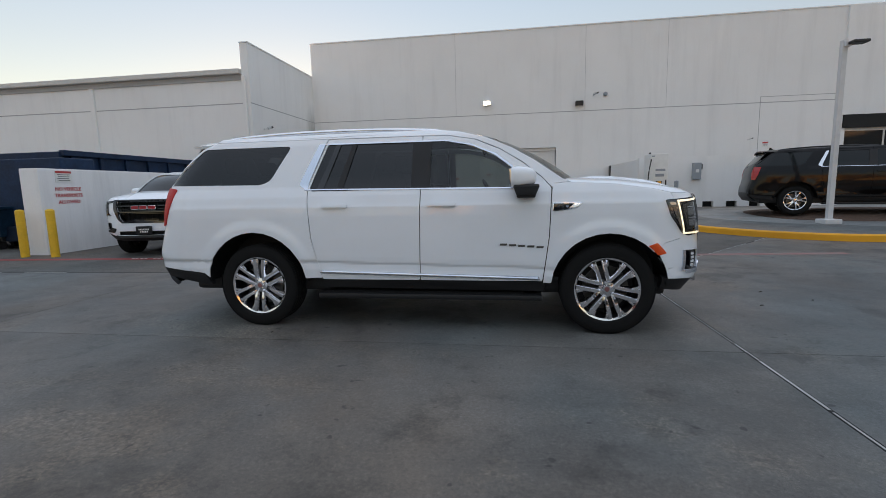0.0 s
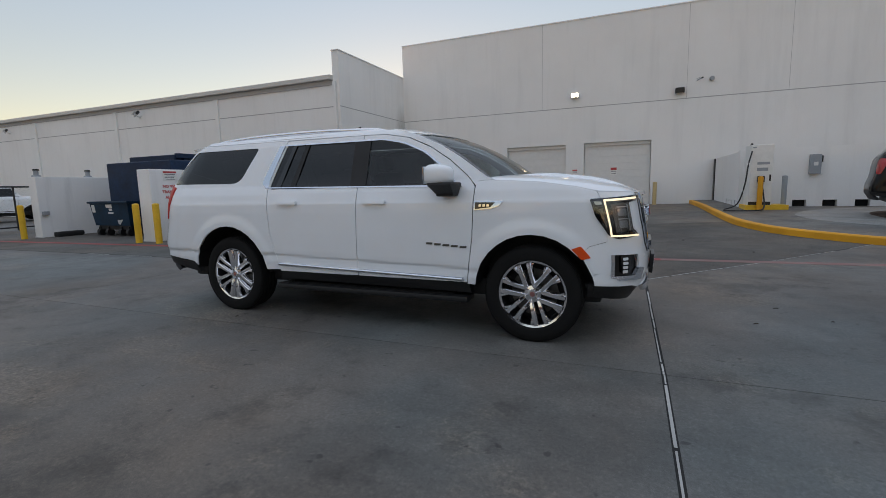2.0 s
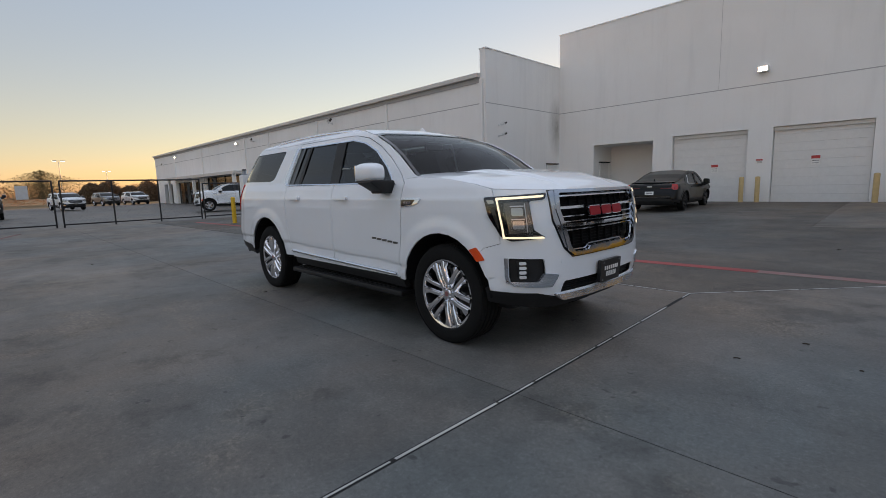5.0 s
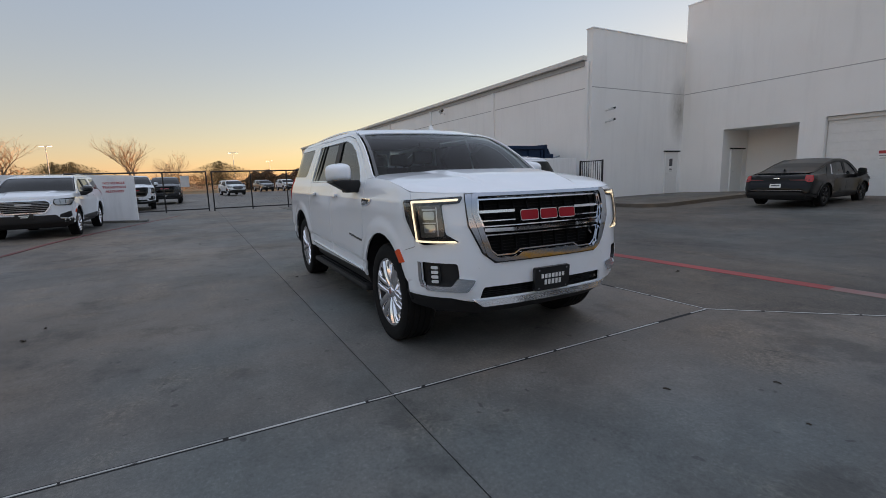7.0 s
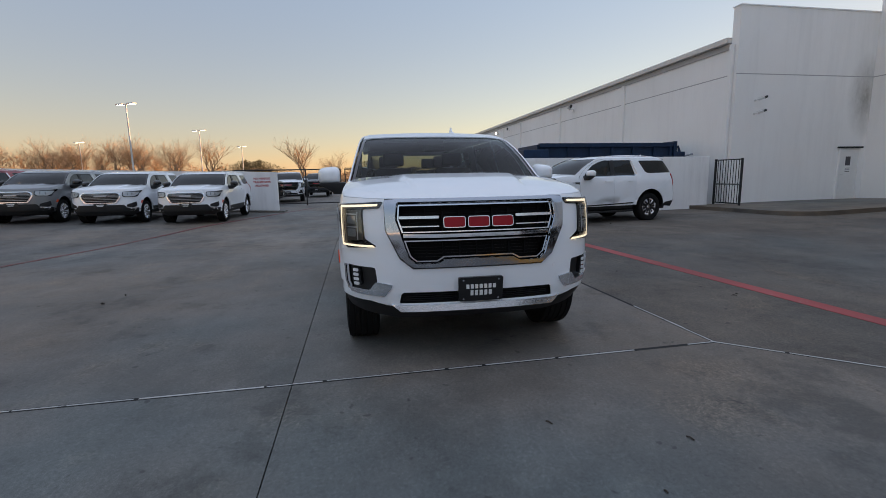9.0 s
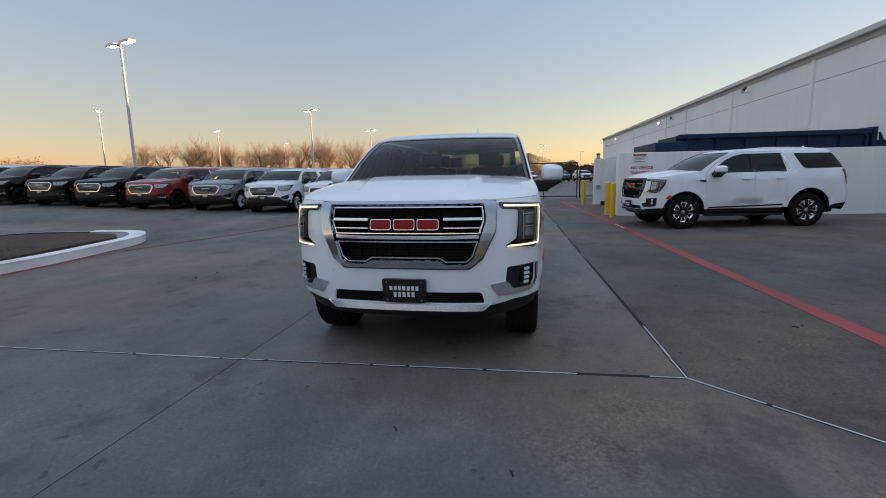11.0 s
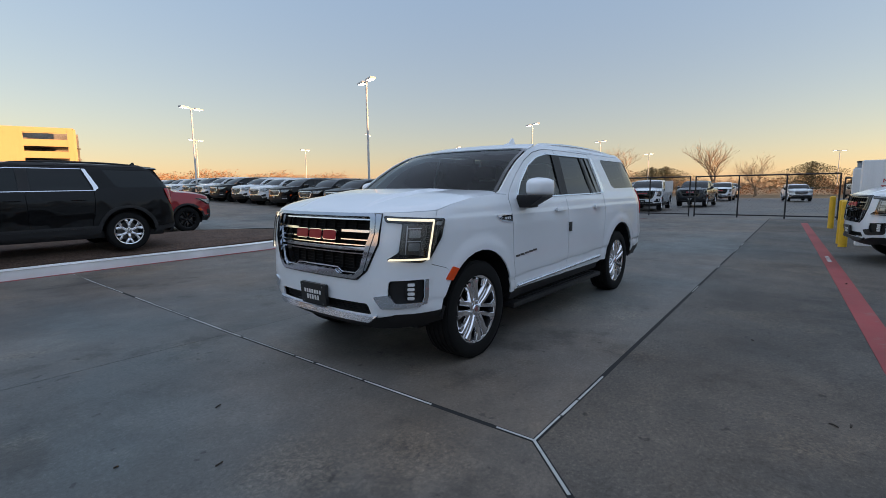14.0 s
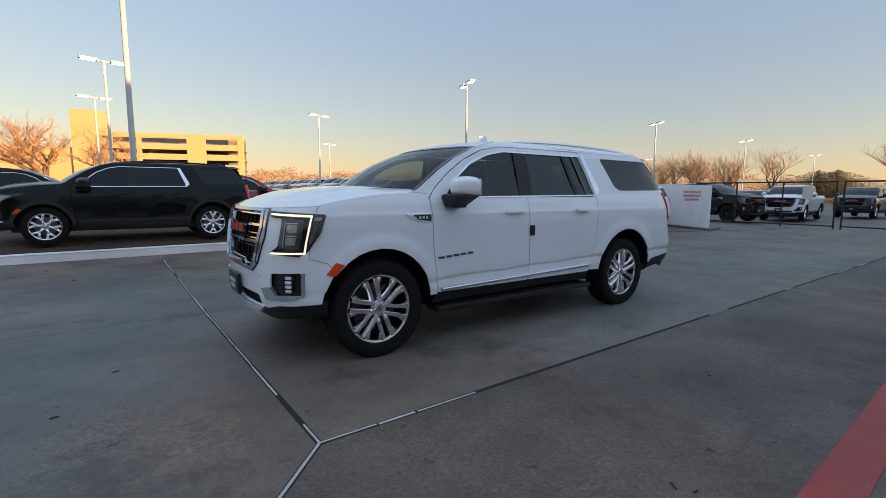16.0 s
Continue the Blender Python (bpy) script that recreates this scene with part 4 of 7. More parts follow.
# ---- gate and fence ----
def fence_panel(y0, y1, h, x=-21.0):
    """A framed black chain-link leaf."""
    f = thing("chainlink_gate", "black steel gate leaf with thin chain-link mesh", "gate", pose(x, 0, 0), group="gate leaves")
    for z in (0.12, h):
        part("rail", rod((0, y0, z), (0, y1, z), 0.03 if z < 1 else 0.035), M_BLACKM, f)
    n = max(1, round((y1 - y0) / 2.0))
    for i in range(n + 1):
        y = y0 + (y1 - y0) * i / n
        part("post", rod((0, y, 0.0), (0, y, h + 0.02), 0.033), M_BLACKM, f)
    bm = bmesh.new()
    step = 0.16
    k = int((y1 - y0 + h) / step) + 1
    for s in (1, -1):
        for i in range(k):
            a = y0 - h + i * step if s > 0 else y0 + i * step
            p0, p1 = (a, 0.12), (a + s * (h - 0.12), h)
            ya, za, yb, zb = p0[0], p0[1], p1[0], p1[1]
            for lim, lower in ((y0, True), (y1, False)):
                if (ya < lim) == lower and (yb < lim) == lower and ya != lim:
                    ya = None
                    break
                if (ya < lim) == lower:
                    za += (lim - ya) * s
                    ya = lim
                if (yb < lim) == lower:
                    zb -= (yb - lim) * s
                    yb = lim
            if ya is None or abs(yb - ya) < 0.02:
                continue
            rod((0, ya, za), (0, yb, zb), 0.0014, n=3, bm=bm, caps=False)
    tagged(part("mesh", bm, M_BLACKM, f, "thin black chain-link wire"), kind="stuff")
    return f


for a, b in ((-1.6, 4.0), (4.25, 9.65)):
    fence_panel(a, b, 1.95)
for a, b in ((9.8, 13.4), (13.5, 19.0)):
    fence_panel(a, b, 1.75)
s = thing("gate_sign", "plain pale metal plate wired to the gate", "sign", pose(-20.95, 3.05, 1.5))
part("plate", box(-0.006, -0.19, -0.27, 0.006, 0.19, 0.27, 0.003), M_POLE, s)

wg = thing("wicket_gate", "narrow black steel bar gate beside the wing wall", "gate", pose(XF + 0.25, 18.55, gz(-10, 18.5) + 0.13))
for x in (-0.2, 1.05):
    part("post", box(x - 0.03, -0.03, 0, x + 0.03, 0.03, 1.72), M_BLACKM, wg)
for z in (0.08, 0.78, 1.68):
    part("rail", box(-0.2, -0.015, z - 0.02, 1.05, 0.015, z + 0.02), M_BLACKM, wg)
for i in range(9):
    x = -0.08 + i * 0.125
    part("bar", box(x - 0.009, -0.009, 0.06, x + 0.009, 0.009, 1.68), M_BLACKM, wg)

# ---- vehicle charger ----
cx, cy, cz = 5.87, 18.98, gz(5.87, 18.9) + ISL_H
ch = thing("charging_station", "tall white electric vehicle charging cabinet with black cables", "charger", pose(cx, cy, cz))
part("cabinet", box(-0.33, -0.4, 0.12, 0.30, 0.4, 2.05, 0.025), M_SIGN, ch)
part("plinth", box(-0.42, -0.5, -0.02, 0.75, 0.45, 0.14, 0.01), M_YEL, ch, "yellow painted plinth")
part("screen", box(-0.14, -0.412, 1.22, 0.16, -0.398, 1.32), M_GREYBOX, ch)
part("holster", box(-0.12, -0.46, 0.86, 0.08, -0.395, 1.06, 0.015), M_BLACKM, ch)
part("card_reader", box(0.2, -0.415, 0.9, 0.25, -0.398, 1.1, 0.004), M_BLACKM, ch)
part("decal", box(-0.14, -0.405, 1.42, 0.2, -0.399, 1.5), M_GREYBOX, ch)
part("side_decal", box(-0.28, -0.405, 1.94, -0.18, -0.399, 1.98), M_GREYBOX, ch)
part("vent", box(-0.33, -0.42, 0.13, 0.27, -0.395, 0.24), M_BLACKM, ch)
part("cable", hose(smooth_line([(-0.3, -0.42, 1.85), (-0.42, -0.6, 1.4), (-0.5, -0.7, 0.8), (-0.7, -0.85, 0.2), (-1.1, -1.1, 0.03), (-1.0, -1.5, 0.02), (-0.3, -1.4, 0.02), (0.0, -0.9, 0.06), (0.05, -0.6, 0.4), (-0.02, -0.45, 0.95)], 5), 0.022), M_CABLE, ch)
part("antenna", rod((-0.24, 0, 2.05), (-0.24, 0, 2.12), 0.05, 0.03), M_BLACKM, ch)
mb = thing("switch_box", "grey electrical disconnect box with a side lever on the wall", "electrical box", pose(7.59, 19.9, 1.78))
part("cabinet", box(-0.15, -0.16, -0.32, 0.15, 0.0, 0.32, 0.015), M_GREYBOX, mb)
part("label_plate", box(-0.06, -0.166, -0.05, 0.06, -0.158, 0.07), M_SIGN, mb)
part("lever", box(0.15, -0.12, 0.06, 0.20, -0.07, 0.27, 0.01), M_BLACKM, mb)


# ---- lot lamps ----
def lot_lamp(x, y, h=7.6, rz=0.0, heads=2, r=0.075, base=True):
    p = thing("street_lamp", "tall slim pole lamp with flat lit heads in the lot", "street lamp", pose(x, y, 0, 0, 0, rz), group="lot lamps")
    part("pole", rod((0, 0, 0), (0, 0, h), r, r * 0.72, 12), M_POLE, p, smooth=40)
    if base:
        part("footing", rod((0, 0, -0.1), (0, 0, 0.35), r * 3, n=16), M_WALK, p)
    for s in ((1, -1) if heads == 2 else (1,)):
        part("arm", box(0, -0.03, h - 0.06, s * 0.4, 0.03, h, 0.005), M_POLE, p)
        hd = part("head", box(s * 0.62 - 0.36, -0.17, h - 0.06, s * 0.62 + 0.36, 0.17, h + 0.05, 0.02), M_POLE, p)
        part("lens", box(s * 0.62 - 0.28, -0.13, h - 0.072, s * 0.62 + 0.28, 0.13, h - 0.058), M_LAMPON, hd)
    return p


for x, y, rz in ((-13.8, -11.4, 70), (-36.3, -12.9, 60), (-57, -13.9, 60), (-86, -15.6, 60), (-11, -27.4, 20), (-31, -30.4, 40), (-50.4, -32.5, 50), (-75, -36.4, 60), (-37.2, -51.2, 20), (-20.4, -48.7, 20), (3.1, -18.3, 10), (3.75, -29.5, 10), (-103, 11.5, 90), (-146, 24.8, 90)):
    lot_lamp(x, y, 7.6, rz)
lot_lamp(2.5, -9.2, 11.5, 40, 2, 0.1)
pl = thing("street_lamp", "square white pole lamp on a wide base plate", "street lamp", pose(8.59, 13.7, gz(8.6, 13.7) + ISL_H))
part("pole", box(-0.06, -0.06, 0, 0.06, 0.06, 4.5, 0.01), M_POLE, pl)
part("base_plate", box(-0.2, -0.2, 0, 0.2, 0.2, 0.12, 0.02), M_POLE, pl)
part("head", box(0.02, -0.32, 4.36, 0.38, -0.05, 4.43, 0.02), M_BLACKM, pl)
part("arm", box(-0.03, -0.12, 4.33, 0.1, 0.0, 4.45, 0.01), M_POLE, pl)

fl = thing("stripe_lettering", "worn white letter bars painted across the red stripe", "road marking", pose(-7.05, 9.185, 0.0115, 0, 0, 2.8))
for k, wd in enumerate((0.07, 0.03, 0.07, 0.07, 0.0, 0.06, 0.07, 0.08, 0.06)):
    if wd:
        part("text_bar", box(-0.45 + 0.10 * k, -0.032, -0.002, -0.45 + 0.10 * k + wd * 0.6, 0.032, 0.0015), M_SIGN, fl)


# ---- litter on the slabs ----
rl = random.Random(3)
def twig_bit(x, y, ln, rz):
    t = thing("twig", "short dry dark twig lying on the concrete", "twig", pose(x, y, gz(x, y) + 0.004, 0, 0, rz), group="litter")
    part("stick", hose([(-ln / 2, 0, 0), (-ln * 0.1, ln * 0.08, 0.003), (ln / 2, -ln * 0.04, 0.001)], 0.0045, 5), M_BARKD, t)


def leaf_bit(x, y, sz, rz):
    t = thing("leaf", "small curled dead leaf on the concrete", "leaf", pose(x, y, gz(x, y) + 0.002, 0, 0, rz), group="litter")
    bm = bmesh.new()
    mid = [bm.verts.new((sz * (k - 2) / 2, 0, 0.002 + 0.01 * abs(k - 2) / 2)) for k in range(5)]
    for s in (-1, 1):
        edge = [bm.verts.new((sz * (k - 2) / 2 * 0.9, s * sz * 0.45 * (1 - ((k - 2) / 2.2) ** 2), 0.006 + 0.012 * (k % 2))) for k in range(5)]
        for k in range(4):
            bm.faces.new((mid[k], mid[k + 1], edge[k + 1], edge[k]))
    bmesh.ops.recalc_face_normals(bm, faces=bm.faces[:])
    bmesh.ops.solidify(bm, geom=bm.faces[:], thickness=0.002)
    part("blade", bm, M_BARKD, t)


M_BARKD = plain("dark dry litter", (0.05, 0.038, 0.028), 0.9, grain=0.3)
for x, y, ln, rz in ((1.08, 9.1, 0.07, 60), (3.24, 5.9, 0.06, 30), (3.9, 6.17, 0.03, 10), (1.03, 9.18, 0.05, 0), (-0.48, 8.55, 0.03, 80), (3.55, 6.57, 0.06, 20), (-1.78, 4.57, 0.05, 100)):
    twig_bit(x, y, ln * 0.75, rz)
for k in range(9):
    leaf_bit(rl.uniform(-7, 4.6), rl.choice((rl.uniform(-0.8, 4.2), rl.uniform(7.2, 13))), rl.uniform(0.015, 0.035), rl.uniform(0, 360))


# ---- vehicles ----
M_WHITE = car_paint("white car paint", (0.865, 0.895, 0.93))
M_BLACK = car_paint("black car paint", (0.003, 0.003, 0.0035), 0.3, coat=0.4, spec=0.1)
M_REDP = car_paint("dark red car paint", (0.30, 0.010, 0.015), 0.35, 0.3)
M_SILVER = car_paint("grey metallic car paint", (0.22, 0.23, 0.24), 0.35, 0.6)
M_GRAPH = car_paint("dark graphite car paint", (0.02, 0.023, 0.028), 0.35, 0.4)
M_GLASSD = tint_glass("privacy glass", (0.035, 0.04, 0.042), 1.7)
M_GLASSF = tint_glass("front side glass", (0.36, 0.40, 0.38), 1.65)
M_GLASSW = tint_glass("windshield glass", (0.42, 0.52, 0.49), 1.32)
M_GLASSO = plain("dark parked glass", (0.010, 0.013, 0.014), 0.04, grain=0.02, spec=0.36)
M_CHROME = plain("chrome", (0.76, 0.80, 0.86), 0.09, 1.0, grain=0.02)
M_CHROMEF = plain("chrome of the grille surround", (0.46, 0.49, 0.54), 0.08, 1.0, grain=0.03)
M_SATIN = plain("bright satin trim", (0.76, 0.80, 0.86), 0.16, 0.9, grain=0.03)
M_CHROMED = plain("smoked chrome", (0.42, 0.43, 0.45), 0.38, 0.7, grain=0.04)
M_ALLOY = plain("polished alloy", (0.90, 0.90, 0.92), 0.11, 1.0, grain=0.04)
M_ALLOYD = plain("dark alloy", (0.02, 0.02, 0.022), 0.35, 0.6)
M_TRIMB = plain("black car trim", (0.008, 0.008, 0.009), 0.55, grain=0.1)
M_GLOSSB = plain("gloss black trim", (0.008, 0.008, 0.009), 0.08, coat=0.6, grain=0.03)
M_TYRE = plain("tyre rubber", (0.008, 0.008, 0.008), 0.85, grain=0.15, bmp=0.1, spec=0.25)
M_LENSC = tint_glass("lamp cover", (0.92, 0.94, 0.95))
M_LENSR = plain("red tail lens", (0.42, 0.012, 0.012), 0.12, coat=0.5, grain=0.1)
M_TAILON = glow("lit red tail lens", (0.38, 0.010, 0.009), 0.03)
M_LENSD = plain("dark red lens", (0.13, 0.006, 0.006), 0.12, coat=0.5)
M_AMBER = plain("amber lens", (0.78, 0.075, 0.008), 0.2, coat=0.5)
M_DRL = glow("running light", (1.0, 0.90, 0.66), 0.30)
M_LED = plain("fog lens", (0.84, 0.85, 0.86), 0.15, 0.1, coat=0.5)
M_DRLOFF = plain("unlit light strip", (0.45, 0.45, 0.45), 0.15, coat=0.5)
M_BOWL = plain("smoked lamp bowl", (0.17, 0.16, 0.15), 0.22, 0.6)
M_LENSG = plain("grey projector lens", (0.52, 0.53, 0.54), 0.08, 0.5, coat=0.6)
M_REFL = plain("lamp reflector", (0.72, 0.73, 0.75), 0.25, 0.35, coat=0.4)
M_SEAT = plain("dark seat leather", (0.028, 0.029, 0.03), 0.6, grain=0.1)
M_LINER = plain("grey roof lining", (0.10, 0.10, 0.10), 0.9)
M_EMBR = plain("red emblem enamel", (0.34, 0.012, 0.02), 0.38, spec=0.25)
M_VOID = plain("black grille plastic", (0.004, 0.004, 0.0045), 0.7, grain=0.1, spec=0.2)
M_CAPR = plain("dull red cap badge", (0.36, 0.16, 0.15), 0.3, 0.5)
M_PLATE = plain("dealer plate black", (0.01, 0.01, 0.011), 0.35)
M_DISC = plain("brake disc steel", (0.16, 0.155, 0.15), 0.35, 1.0)


def fill2d(loops, step, step2=None):
    """A flat mesh of an outline with holes, cut into a fine grid: points and faces."""
    bm = bmesh.new()
    edges = []
    for lp in loops:
        vs = [bm.verts.new((a, b, 0)) for a, b in lp]
        edges += [bm.edges.new((vs[i], vs[(i + 1) % len(vs)])) for i in range(len(vs))]
    bmesh.ops.triangle_fill(bm, use_beauty=True, edges=edges)
    A = [p[0] for p in loops[0]]
    B = [p[1] for p in loops[0]]
    for lo, hi, no, st in ((min(A), max(A), (1, 0, 0), step), (min(B), max(B), (0, 1, 0), step2 or step)):
        k = math.floor(lo / st) * st + st
        while k < hi - 1e-4:
            bmesh.ops.bisect_plane(bm, geom=bm.verts[:] + bm.edges[:] + bm.faces[:], plane_co=Vector(no) * k, plane_no=no)
            k += st
    bmesh.ops.remove_doubles(bm, verts=bm.verts[:], dist=1e-5)
    return bm


def surf(name, f, loops, material, parent, step=0.14, off=0.0, th=0.014, label="", step2=None):
    """A sheet of thickness th on the surface f(a, b), with the surface's own normals."""
    bm = fill2d(loops, step, step2)
    pts, nor = {}, {}
    e = 0.004
    for v in bm.verts:
        a, b = v.co.x, v.co.y
        p = f(a, b)
        n = (f(a + e, b) - f(a - e, b)).cross(f(a, b + e) - f(a, b - e))
        n = n.normalized() if n.length > 1e-12 else Vector((0, 0, 1))
        core = Vector((max(-1.0, min(1.0, p.x)), 0, 0.75))
        if n.dot(p - core) < 0:
            n = -n
        pts[v], nor[v] = p + n * off, n
    verts, faces, ln = [], [], []
    idx = {}
    for v in bm.verts:
        idx[v] = len(verts)
        verts.append(pts[v])
    for fc in bm.faces:
        vs = list(fc.verts)
        g = (pts[vs[1]] - pts[vs[0]]).cross(pts[vs[2]] - pts[vs[0]])
        if g.dot(nor[vs[0]] + nor[vs[1]] + nor[vs[2]]) < 0:
            vs.reverse()
        faces.append([idx[v] for v in vs])
        ln += [nor[v] for v in vs]
    if th:
        back = {}
        for ed in bm.edges:
            if not ed.is_boundary:
                continue
            a, b = ed.verts
            quad = []
            for v in (a, b):
                quad.append(len(verts))
                verts.append(pts[v])
            for v in (b, a):
                quad.append(len(verts))
                verts.append(pts[v] - nor[v] * th)
            mid = sum((pts[v] for v in ed.link_faces[0].verts), Vector()) / len(ed.link_faces[0].verts)
            q = [verts[i] for i in quad]
            n = (q[1] - q[0]).cross(q[2] - q[0])
            n = n.normalized() if n.length > 1e-12 else nor[a]
            if n.dot((pts[a] + pts[b]) / 2 - mid) < 0:
                quad.reverse()
                n = -n
            faces.append(quad)
            ln += [n] * 4
    me = bpy.data.meshes.new(name)
    me.from_pydata(verts, [], faces)
    me.polygons.foreach_set("use_smooth", [True] * len(faces))
    me.normals_split_custom_set([tuple(n) for n in ln])
    me.materials.append(material)
    bm.free()
    ob = new(name, me)
    ob.parent = parent
    if label:
        ob["label"] = label
    return ob


def rnd(poly, r, n=4):
    """Round an outline's corners; a third number in a point is its own radius."""
    out, k = [], len(poly)
    for i in range(k):
        p0, p, p1 = Vector(poly[i - 1][:2]), Vector(poly[i][:2]), Vector(poly[(i + 1) % k][:2])
        rr = poly[i][2] if len(poly[i]) > 2 else r
        u, v = (p0 - p), (p1 - p)
        d = min(rr, u.length * 0.45, v.length * 0.45)
        if d < 1e-4:
            out.append(tuple(p))
            continue
        a, b = p + u.normalized() * d, p + v.normalized() * d
        for j in range(n + 1):
            t = j / n
            out.append(tuple((1 - t) ** 2 * a + 2 * t * (1 - t) * p + t * t * b))
    return out


def arch_pts(cx, cz, r, z0, n=14):
    """An arch from its front foot over the top to its rear foot, both at z0."""
    a0 = math.asin((z0 - cz) / r)
    return [(cx + r * math.cos(a0 + (math.pi - 2 * a0) * i / n), cz + r * math.sin(a0 + (math.pi - 2 * a0) * i / n)) for i in range(n + 1)]


class Shape:
    """The skin of a large SUV as functions; warp turns it into other vehicles."""

    def __init__(self, xmap=None, zmap=None, ky=1.0, drop=None):
        self.xm, self.zm, self.ky, self.drop, self.rim = xmap, zmap, ky, drop, None
        line = smooth_line([(1.9, 1.0), (2.2, 0.995), (2.40, 0.94), (2.54, 0.80), (2.615, 0.60), (2.655, 0.32), (2.665, 0.0)], 8)
        pts = [Vector((-2.4, 1.0)), *line]
        head = smooth_line([(-2.70, 0.0), (-2.695, 0.45), (-2.67, 0.80), (-2.60, 0.95), (-2.40, 1.0)], 6)[:-1]
        self.cx = [p.x for p in head + pts]
        self.cy = [p.y for p in head + pts]
        s = [0.0]
        for i in range(1, len(self.cx)):
            s.append(s[-1] + math.hypot(self.cx[i] - self.cx[i - 1], self.cy[i] - self.cy[i - 1]))
        k = next(i for i, x in enumerate(self.cx) if x > 1.85)
        sh = self.cx[k] - s[k]
        self.s = [v + sh for v in s]
        self.u0 = self.s[-1]
        self.r0 = self.s[0]
        self.split = len(head)

    def S(self, x, z):
        """Outline point on the side, by how far forward it lies."""
        return (lerp(x, self.cx, self.s), z)

    def F(self, y, z):
        """Outline point on the front, by how far across it lies (negative: right)."""
        k = self.split
        u = lerp(abs(y), self.cy[k:][::-1], self.s[k:][::-1])
        return (u if y <= 0 else 2 * self.u0 - u, z)

    def R(self, y, z):
        k = self.split + 1
        u = lerp(abs(y), self.cy[:k], self.s[:k])
        return (u if y <= 0 else 2 * self.r0 - u, z)

    HZ = (0.25, 0.40, 0.475, 0.56, 0.618, 0.634, 0.652, 0.70, 0.90, 1.10, 1.20, 1.225, 1.30, 1.345, 1.40, 1.60, 1.80, 1.86, 1.90, 1.95)
    HW = (0.93, 0.965, 0.998, 1.012, 1.008, 1.006, 1.020, 1.024, 1.029, 1.029, 1.024, 1.016, 0.998, 0.980, 0.955, 0.902, 0.843, 0.815, 0.775, 0.70)
    FZ = (0.25, 0.40, 0.48, 0.56, 0.70, 0.85, 1.00, 1.15, 1.22, 1.28, 1.4)
    FX = (-0.16, -0.06, 0.0, 0.015, 0.02, 0.01, 0.0, -0.025, -0.042, -0.07, -0.3)
    RZ = (0.3, 0.55, 0.75, 1.0, 1.35, 1.44, 1.82, 1.9)
    RX = (0.10, -0.02, -0.03, 0.03, 0.06, 0.08, 0.30, 0.40)
    ARCH = ((1.735, 0.43, 0.50), (-1.665, 0.43, 0.53))

    def body(self, u, z, raw=False):
        """Point of the skin round the car: right side for u below the front centre, left beyond."""
        sgn = -1
        if u > self.u0:
            u, sgn = 2 * self.u0 - u, 1
        elif u < self.r0:
            u, sgn = 2 * self.r0 - u, 1
        x, y = lerp(u, self.s, self.cx), lerp(u, self.s, self.cy)
        fold = sstep((z - 0.50) / 0.06) * sstep((0.88 - z) / 0.12)
        w = lerp(z + 0.022 * max(-1.3, min(1.3, x)) * fold, self.HZ, self.HW)
        for ax, az, r in self.ARCH:
            d = math.hypot(x - ax, z - az)
            if z > 0.3 and y > 0.5:
                w += 0.014 * (1 - sstep((d - r - 0.03) / 0.12)) * sstep((1.12 - z) / 0.06)
        if x > 1.2:
            x += lerp(z, self.FZ, self.FX) * sstep((x - 1.6) / 0.9)
        elif x < -1.9:
            x += lerp(z, self.RZ, self.RX) * sstep((-1.9 - x) / 0.7)
        p = Vector((x, sgn * y * w, z))
        return p if raw else self.warp(p)

    def edge(self):
        """The line where the bonnet meets wings and front, one half, rear to middle."""
        if not self.rim:
            u0, u1 = self.S(1.25, 0)[0], self.u0
            ku = [self.S(x, 0)[0] for x in (1.25, 1.40, 1.82, 2.19, 2.315)] + [self.F(y, 0)[0] for y in (-0.80, -0.4, 0.0)]
            kz = (1.375, 1.386, 1.362, 1.316, 1.274, 1.262, 1.258, 1.256)
            us = [u0 + (u1 - u0) * k / 60 for k in range(61)]
            self.rim = [self.body(u, lerp(u, ku, kz), True) for u in us]
        return self.rim

    AZ = (1.30, 1.40, 1.585, 1.70, 1.80, 1.88, 1.935)
    AX = (1.44, 1.33, 1.075, 0.88, 0.66, 0.40, 0.16)

    def screen(self, y, z):
        w = lerp(z, self.HZ, self.HW) - 0.03
        return self.warp(Vector((lerp(z, self.AZ, self.AX) + 0.02 + 0.21 * (1 - min(1, abs(y) / w) ** 2.2), y, z)))

    def roof(self, x, y):
        z = lerp(x, (-2.6, -2.3, -1.5, -0.6, 0.0, 0.25, 0.40, 0.53), (1.885, 1.92, 1.955, 1.962, 1.952, 1.94, 1.925, 1.905)) - 0.085 * (abs(y) / 0.82) ** 3.2
        return self.warp(Vector((x, y, z)))

    def hood(self, x, y):
        ze = lerp(x, (1.2, 1.40, 1.82, 2.19, 2.36, 2.5, 2.6), (1.40, 1.385, 1.362, 1.316, 1.286, 1.264, 1.252))
        cr = lerp(x, (1.2, 2.15, 2.40, 2.58), (0.055, 0.06, 0.045, 0.012))
        t = abs(y) / 1.0
        yc = 0.40 + 0.12 * sstep((2.5 - x) / 1.0)
        bulge = 0.022 * (1 - sstep((abs(y) - yc) / 0.055)) * sstep((x - 1.45) / 0.3) * sstep((2.56 - x) / 0.3)
        z = ze + cr * (1 - min(1, t) ** 3.5) + bulge
        d, zr = 9.0, z
        q = Vector((x, -abs(y)))
        rim = self.edge()
